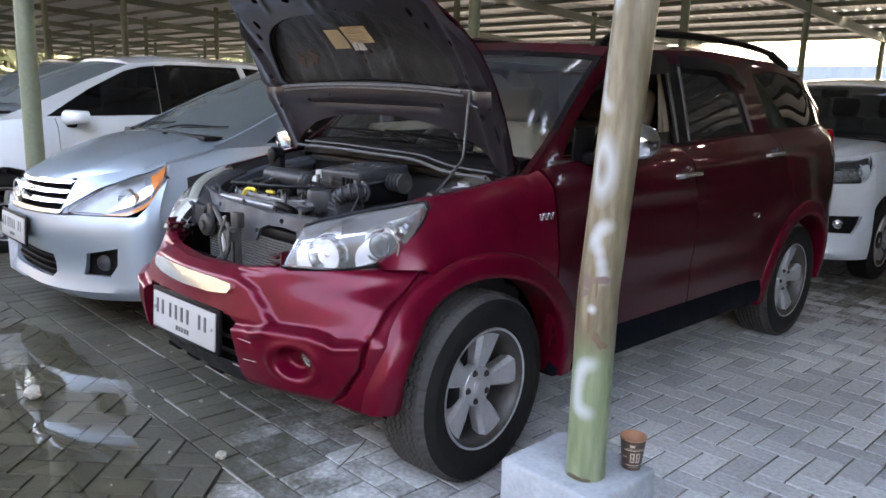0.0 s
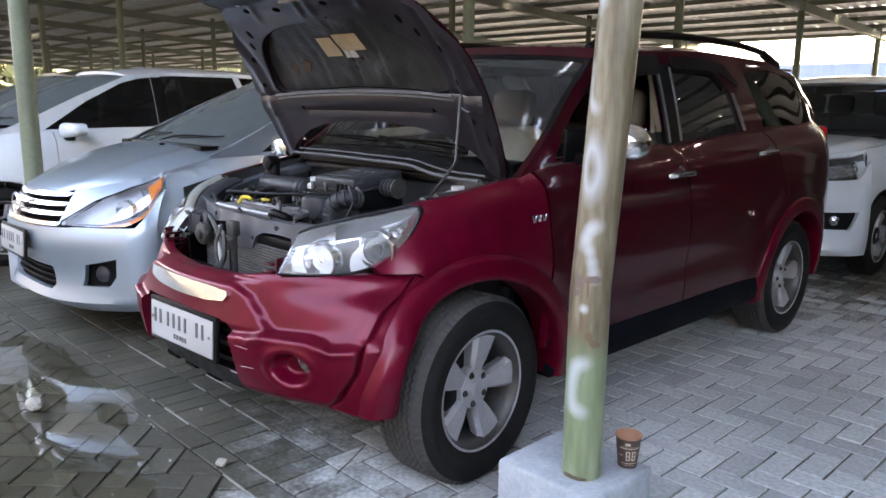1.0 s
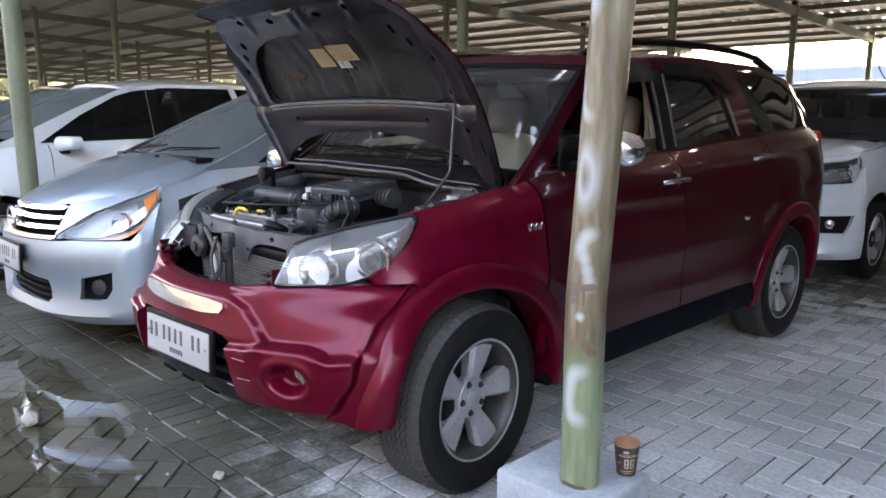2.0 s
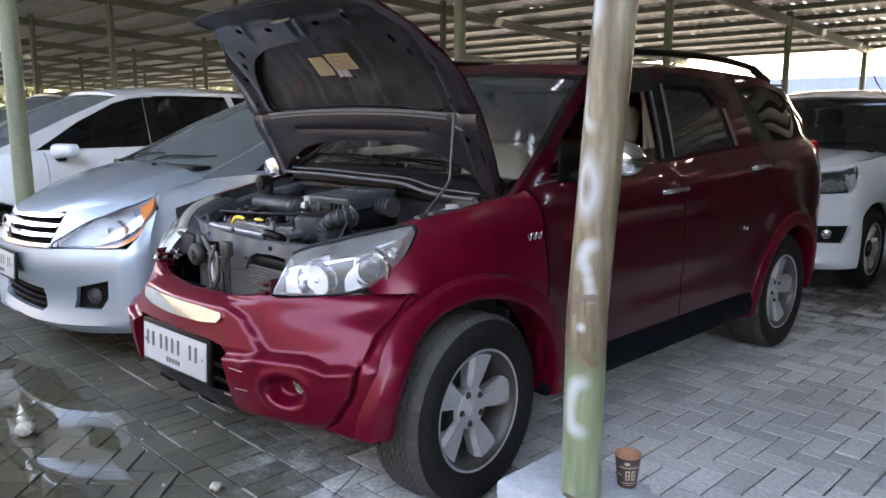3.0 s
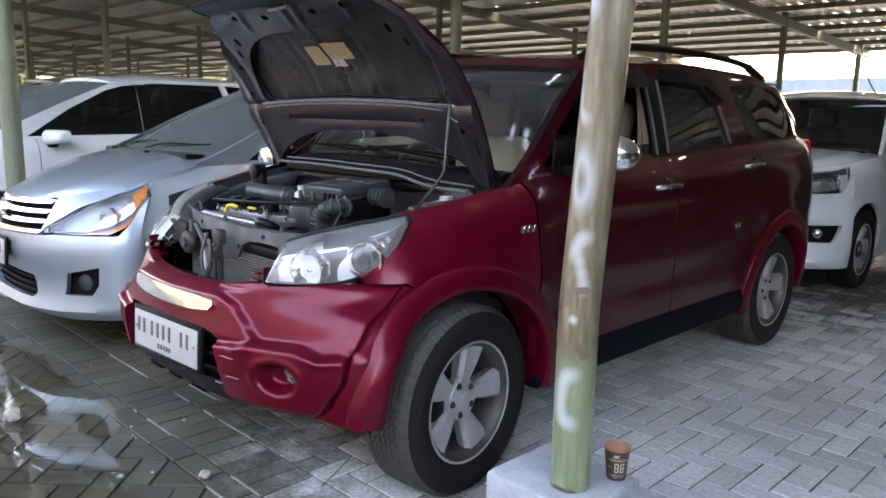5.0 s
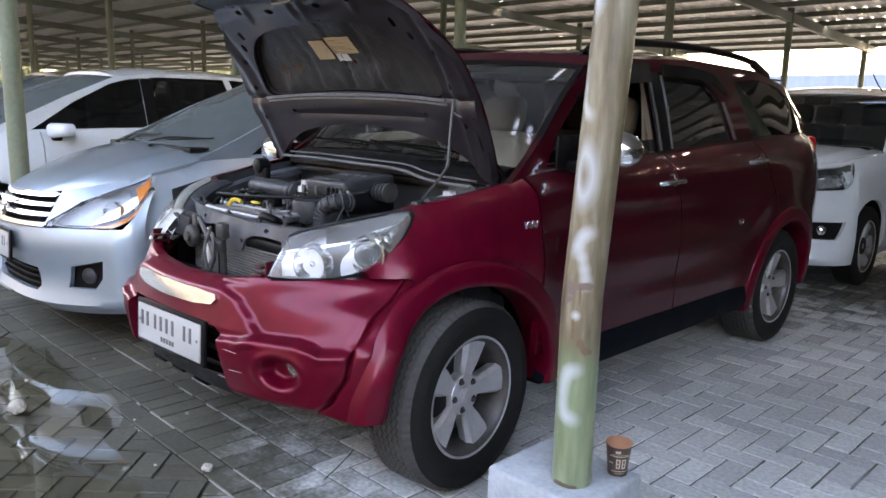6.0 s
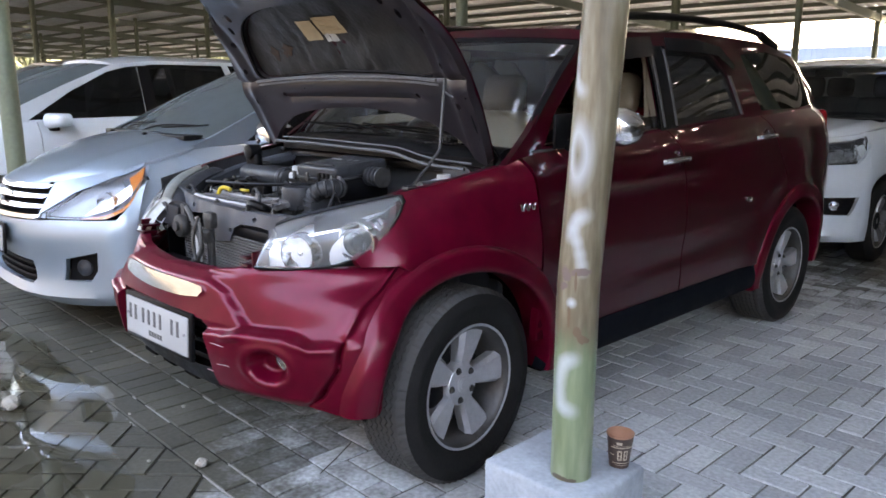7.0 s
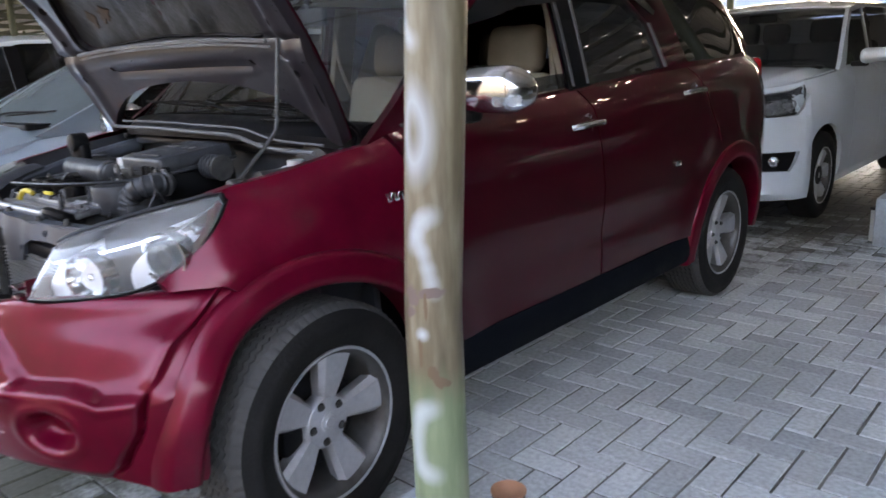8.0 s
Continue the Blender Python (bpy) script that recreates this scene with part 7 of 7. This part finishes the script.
def damp_and_dark(n, l, sep, wobble):
    """1 inside the damp area in front of the two cars, fading at its edge; also far back and east, where the ground is
    coloured darker.
    """
    def term(op, a, b):
        t = n.new("ShaderNodeMath")
        t.operation = op
        for k, v in enumerate((a, b)):
            if isinstance(v, (int, float)):
                t.inputs[k].default_value = v
            else:
                l.new(v, t.inputs[k])
        return t.outputs[0]
    r = term("ADD", term("ADD", sep.outputs["Y"], term("MULTIPLY", sep.outputs["X"], 0.57)), 1.57)
    r = term("ADD", r, term("MULTIPLY", term("SUBTRACT", wobble, 0.5), 0.9))
    front = ramp(n, l, term("MULTIPLY", r, 0.5), [(0.58, grey(1)), (0.68, grey(0.80)), (0.80, grey(0.35)), (0.92, grey(0))])
    # ground gets darker towards the back
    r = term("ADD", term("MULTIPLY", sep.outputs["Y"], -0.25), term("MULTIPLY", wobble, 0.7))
    # unseen ground to the east darkened so the red doors mirror less light
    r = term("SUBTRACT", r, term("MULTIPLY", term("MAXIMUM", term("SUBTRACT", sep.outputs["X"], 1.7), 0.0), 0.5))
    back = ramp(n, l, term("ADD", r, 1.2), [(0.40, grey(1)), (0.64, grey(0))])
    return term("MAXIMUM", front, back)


PAVER = paver_material("concrete_paver")
def joint_material():
    m, n, l, p = material("sandy_joint")
    geo = n.new("ShaderNodeNewGeometry")
    big, mid, fine = noise_node(n, l, 0.9, 5), noise_node(n, l, 2.5, 4), noise_node(n, l, 160, 4)
    base = ramp(n, l, mid, [(0.36, (0.045, 0.044, 0.041)), (0.68, (0.20, 0.196, 0.185))])
    base = mix(n, l, 1.0, base, ramp(n, l, fine, [(0.3, grey(0.7)), (0.7, grey(1.2))]), "MULTIPLY")
    sep = n.new("ShaderNodeSeparateXYZ")
    l.new(geo.outputs["Position"], sep.inputs[0])
    wet = damp_and_dark(n, l, sep, big)
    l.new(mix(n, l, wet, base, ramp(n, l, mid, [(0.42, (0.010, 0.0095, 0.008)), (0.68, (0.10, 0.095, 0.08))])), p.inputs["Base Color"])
    p.inputs["Roughness"].default_value = 0.9
    p.inputs["Specular IOR Level"].default_value = 0.15
    bump(n, l, p, fine, 0.4, 0.003)
    return m


JOINT = joint_material()
ground = bmesh.new()
bmesh.ops.create_grid(ground, x_segments=40, y_segments=40, size=150)
bmesh.ops.translate(ground, vec=(0, 0, -0.0062), verts=ground.verts)
tagged(part("ground", ground, JOINT), "grey block-paved car park ground", "ground", kind="structure")
PW = 0.106
EDGE = -0.328          # the herringbone ends here against a course of headers
SPREAD = 0.0050


def block(corners, rng, gap=SPREAD):
    """One paving block over a convex outline: shrunk by its joint, with a chamfered top."""
    n = len(corners)
    mid = Vector((sum(c[0] for c in corners) / n, sum(c[1] for c in corners) / n))
    j = lambda: rng.uniform(-0.0012, 0.0012)

    def inset(d):
        lines, out = [], []
        for k in range(n):
            p, q = Vector(corners[k]), Vector(corners[(k + 1) % n])
            nrm = Vector((-(q - p).y, (q - p).x)).normalized()
            if nrm.dot(mid - p) < 0:
                nrm = -nrm
            lines.append((p + nrm * d, (q - p).normalized()))
        for k in range(n):
            (p, u), (q, v) = lines[k - 1], lines[k]
            den = u.x * v.y - u.y * v.x
            t = ((q - p).x * v.y - (q - p).y * v.x) / den if abs(den) > 1e-6 else 0.0
            out.append(p + u * t)
        return out

    vs = []
    for zz, d in ((-0.03, gap), (-0.004, gap), (0.0, gap + 0.0018)):
        vs += [(p.x + j(), p.y + j(), zz + (j() if zz == 0 else 0)) for p in inset(d)]
    fs = [tuple(range(2 * n, 3 * n))]
    for lv in (0, n):
        fs += [(lv + k, lv + (k + 1) % n, lv + n + (k + 1) % n, lv + n + k) for k in range(n)]
    return vs, fs


def oblong(x, y, w, h):
    return [(x - w / 2, y - h / 2), (x + w / 2, y - h / 2), (x + w / 2, y + h / 2), (x - w / 2, y + h / 2)]


def cut(poly, y, above):
    """The part of an outline above or below a line across."""
    out = []
    side = lambda p: (p[1] - y) * (1 if above else -1)
    for p, q in zip(poly, poly[1:] + poly[:1]):
        if side(p) >= 0:
            out.append(p)
        if side(p) * side(q) < 0:
            t = side(p) / (side(p) - side(q))
            out.append((p[0] + (q[0] - p[0]) * t, p[1] + (q[1] - p[1]) * t))
    return out


def herringbone(lo, hi):
    """Oblong blocks by twos, each row one block further on: centre in blocks and turn."""
    for j in range(lo, hi):
        for i in range((-120 - j) // 4, (90 - j) // 4):
            yield j + 4 * i + 1, j + 0.5, 0
            yield j + 3 + 4 * i + 0.5, j + 1, 1


def paving_plan():
    """Herringbone square to the cars, two border courses, herringbone askew before them."""
    for a, b, turn in herringbone(-6, 124):
        poly = oblong((a - 1.15) * PW, b * PW + EDGE + 3 * PW, 2 * PW if not turn else PW, PW if not turn else 2 * PW)
        if max(p[1] for p in poly) > EDGE + 0.02:
            yield poly if min(p[1] for p in poly) > EDGE - 0.01 else cut(poly, EDGE, True)
    for k in range(-115, 60):
        yield oblong(0.346 + PW * (k + 0.5), EDGE - 0.1135, PW, 0.227)
    for k in range(-58, 30):
        yield oblong(0.30 + 2 * PW * (k + 0.5), EDGE - 0.227 - PW / 2, 2 * PW, PW)
    low, c = EDGE - 0.227 - PW, math.sqrt(0.5)
    for a, b, turn in herringbone(-115, 80):
        poly = [((p[0] - p[1]) * c, (p[0] + p[1]) * c + low) for p in oblong(a * PW, b * PW, 2 * PW if not turn else PW, PW if not turn else 2 * PW)]
        if min(p[1] for p in poly) < low - 0.02 and max(p[1] for p in poly) > -8.5:
            poly = poly if max(p[1] for p in poly) <= low else cut(poly, low, False)
            if len(poly) > 2:
                yield poly


paving = tagged(new("paving"), "grey herringbone concrete block paving, damp by the puddle", "paving", kind="structure")
far_v, far_f, count = [], [], 0
shapes = {}
rng = random.Random(5)
for poly in paving_plan():
    x, y = sum(p[0] for p in poly) / len(poly), sum(p[1] for p in poly) / len(poly)
    if not (-12.0 < x < 6.35 and -9.2 < y < 11.8):
        continue
    m = pose(x, y, rng.uniform(-0.0014, 0.0014), rng.uniform(-0.45, 0.45), rng.uniform(-0.45, 0.45), 0)
    own = [(p[0] - x, p[1] - y) for p in poly]
    if count < 300 and 0.92 < x < 2.6 and 0.0 < y < 2.0:
        key = (round(max(p[0] for p in own), 3), rng.randrange(4))
        if key not in shapes:
            me = bpy.data.meshes.new("paver")
            vs, fs = block(own, rng)
            me.from_pydata(vs, [], fs)
            me.materials.append(PAVER)
            shapes[key] = me
        o = new("paver", shapes[key])
        o.parent = paving
        o.matrix_local = m
        count += 1
    else:
        vs, fs = block(own, rng)
        s = len(far_v)
        far_v += [tuple(m @ Vector(v)) for v in vs]
        far_f += [tuple(s + i for i in f) for f in fs]
me = bpy.data.meshes.new("paver_field")
me.from_pydata(far_v, [], far_f)
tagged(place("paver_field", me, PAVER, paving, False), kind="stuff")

# pale silt left along some of the joints
SILT = surface("pale_silt", (0.17, 0.165, 0.148), 0.8, 0, 0.3, 40, 0.1, 0.5, 120)
rng = random.Random(12)
sv, sf = [], []
for x0, x1, y in ((-0.79, -0.66, EDGE), (-0.52, -0.41, EDGE), (-0.38, -0.08, EDGE), (-1.60, -1.10, EDGE), (-0.94, -0.60, EDGE + PW), (-0.74, -0.70, EDGE - 0.227), (-0.60, -0.36, EDGE - 0.227), (0.13, 0.33, EDGE - 0.227), (0.14, 0.45, EDGE - 0.333), (-0.62, -0.40, EDGE - 0.345)):
    steps = max(3, int((x1 - x0) / 0.012))
    s = len(sv)
    for k in range(steps + 1):
        x = x0 + (x1 - x0) * k / steps
        half = 0.0036 * min(1, 3 * k / steps, 3 * (steps - k) / steps) * rng.uniform(0.6, 1.25)
        top = rng.uniform(-0.001, 0.0018)
        sv += [(x, y - half - 0.0012, -0.0065), (x, y - half * 0.4, top), (x, y + half * 0.4, top), (x, y + half + 0.0012, -0.0065)]
    sf += [(s + 4 * k + q, s + 4 * k + q + 1, s + 4 * k + q + 5, s + 4 * k + q + 4) for k in range(steps) for q in range(3)]
tagged(mesh_object("silt", sv, sf, SILT), "pale silt dried along the paving joints", "silt", kind="stuff")

# ---- puddle ----
def water_material():
    m, n, l, p = material("shallow_muddy_water")
    out = n["Material Output"]
    tr, gl, fr, ms = n.new("ShaderNodeBsdfTransparent"), n.new("ShaderNodeBsdfGlossy"), n.new("ShaderNodeLayerWeight"), n.new("ShaderNodeMixShader")
    tr.inputs[0].default_value = (0.92, 0.90, 0.83, 1)
    gl.inputs["Roughness"].default_value = 0.015
    pw, sc = n.new("ShaderNodeMath"), n.new("ShaderNodeMath")
    pw.operation, sc.operation = "POWER", "MULTIPLY_ADD"
    l.new(fr.outputs["Facing"], pw.inputs[0])
    pw.inputs[1].default_value = 4.0
    l.new(pw.outputs[0], sc.inputs[0])
    sc.inputs[1].default_value, sc.inputs[2].default_value = 0.9, 0.04
    b = n.new("ShaderNodeBump")
    b.inputs["Strength"].default_value, b.inputs["Distance"].default_value = 0.04, 0.01
    l.new(noise_node(n, l, 6, 3), b.inputs["Height"])
    l.new(b.outputs[0], gl.inputs["Normal"])
    l.new(sc.outputs[0], ms.inputs[0])
    l.new(tr.outputs[0], ms.inputs[1])
    l.new(gl.outputs[0], ms.inputs[2])
    l.new(ms.outputs[0], out.inputs[0])
    return m


WATER = water_material()


def pool(cx, cy, rx, ry, seed, z=0.0022):
    pts = []
    for k in range(90):
        a = 2 * math.pi * k / 90
        r = 1 + 0.32 * noise.noise(Vector((1.3 * math.cos(a), 1.3 * math.sin(a), seed))) + 0.12 * noise.noise(Vector((5 * math.cos(a), 5 * math.sin(a), seed)))
        pts.append((cx + rx * r * math.cos(a), cy + ry * r * math.sin(a)))
    verts, faces = panel(pts, lambda a, b, d: (a, b, z - d), 0.12, 0.0)
    ob = mesh_object("puddle", verts, faces, WATER)
    ob.visible_shadow = False
    return tagged(ob, "shallow muddy puddle mirroring the silver car", "puddle", kind="structure")


pool(-0.85, -1.26, 1.05, 0.58, 2.0)
pool(-1.62, -0.80, 0.50, 0.20, 7.0)

# ---- loose things on the ground ----
STONE = surface("pale_stone", (0.22, 0.21, 0.18), 0.85, 0, 0.25, 40, 0.05, 0.6, 90)


def stone(x, y, r, seed, label):
    bm = bmesh.new()
    bmesh.ops.create_icosphere(bm, subdivisions=2, radius=1)
    for v in bm.verts:
        v.co *= 1 + 0.35 * noise.noise(v.co * 1.6 + Vector((seed, 0, 0)))
    bmesh.ops.scale(bm, vec=(r, r * 0.8, r * 0.55), verts=bm.verts)
    low = min(v.co.z for v in bm.verts)
    bmesh.ops.translate(bm, vec=(x, y, -low * 0.9), verts=bm.verts)
    return tagged(part("stone", bm, STONE, smooth=False), label, "stone", "small stones")


stone(0.08, -0.635, 0.026, 1, "small pale broken stone on damp paving")
stone(-0.95, -0.99, 0.05, 4, "pale wet stone at the puddle edge")
rng = random.Random(8)
for k in range(14):
    stone(rng.uniform(-1.6, 0.7), rng.uniform(-1.1, -0.1), rng.uniform(0.004, 0.011), 10 + k, "tiny gravel crumb on the paving")
twig = part("twig", tube([(0.435, -0.36, 0.004), (0.385, -0.25, 0.008), (0.32, -0.13, 0.009)], 0.0022, 6, 4), surface("dry_twig", (0.03, 0.024, 0.018), 0.8))
tagged(twig, "thin dark dry twig on the paving", "twig")

# ---- boxes by the rear car ----
def carton(x, y, z, w, d, h, turn):
    c = thing("carton", "white box with dark printed bars", "box", "stacked boxes", pose(x, y, z, 0, 0, turn))
    part("box_body", box(w, d, h, (0, 0, h / 2), 0.006), WHITEPLASTIC, c)
    part("box_lid", box(w + 0.012, d + 0.012, 0.02, (0, 0, h), 0.004), GREYPLASTIC, c)
    part("print_bar", box(w * 0.5, 0.002, 0.02, (0.02, -d / 2 - 0.001, h * 0.42)), INK, c, "", False)
    part("print_bar", box(w * 0.3, 0.002, 0.012, (0.05, -d / 2 - 0.001, h * 0.3)), INK, c, "", False)


carton(1.33, 4.40, 0, 0.34, 0.26, 0.22, -6)
carton(1.37, 4.42, 0.232, 0.26, 0.20, 0.16, 4)

# ---- far edge of the place ----
FENCE = surface("blue_grey_fence_sheet", (0.09, 0.11, 0.16), 0.6, 0.2, 0.12, 2, 0.1)
fv, ff = [], []
for k in range(480):
    x = -70 + k * 0.25
    o = 0.04 if k % 2 else 0.0
    fv += [(x, 36 + o, 0), (x, 36 + o, 3.3)]
ff = [(2 * k, 2 * k + 2, 2 * k + 3, 2 * k + 1) for k in range(479)]
tagged(mesh_object("fence", fv, ff, FENCE, smooth=False), "blue-grey metal sheet fence at the far edge", "fence", kind="structure")


def leaf_material(name, a, b):
    m, n, l, p = material(name)
    geo = n.new("ShaderNodeNewGeometry")
    l.new(ramp(n, l, geo.outputs["Random Per Island"], [(0.0, a), (1.0, b)]), p.inputs["Base Color"])
    p.inputs["Roughness"].default_value = 0.6
    return m


LEAF = leaf_material("sunlit_foliage", (0.05, 0.065, 0.025), (0.15, 0.15, 0.07))
lv, lf = [], []
rng = random.Random(3)
for k in range(26000):
    y = rng.uniform(-28, 60)
    h = 4.4 + 0.8 * noise.noise(Vector((y * 0.25, 0, 0)))
    z = rng.uniform(0.1, 1) ** 0.7 * h
    x = -58 + rng.gauss(0, 1.4)
    s = rng.uniform(0.2, 0.55)
    d1, d2 = Vector((rng.gauss(0, 1), rng.gauss(0, 1), rng.gauss(0, 1))).normalized() * s, Vector((rng.gauss(0, 1), rng.gauss(0, 1), rng.gauss(0, 1))).normalized() * s * 0.6
    c, i = Vector((x, y, z)), len(lv)
    lv += [c - d1, c + d2, c + d1, c - d2]
    lf.append((i, i + 1, i + 2, i + 3))
me = bpy.data.meshes.new("far_trees")
me.from_pydata([tuple(v) for v in lv], [], lf)
tagged(place("far_trees", me, LEAF, None, False), "yellow-green bushes and trees beyond the shed", "trees", kind="stuff")
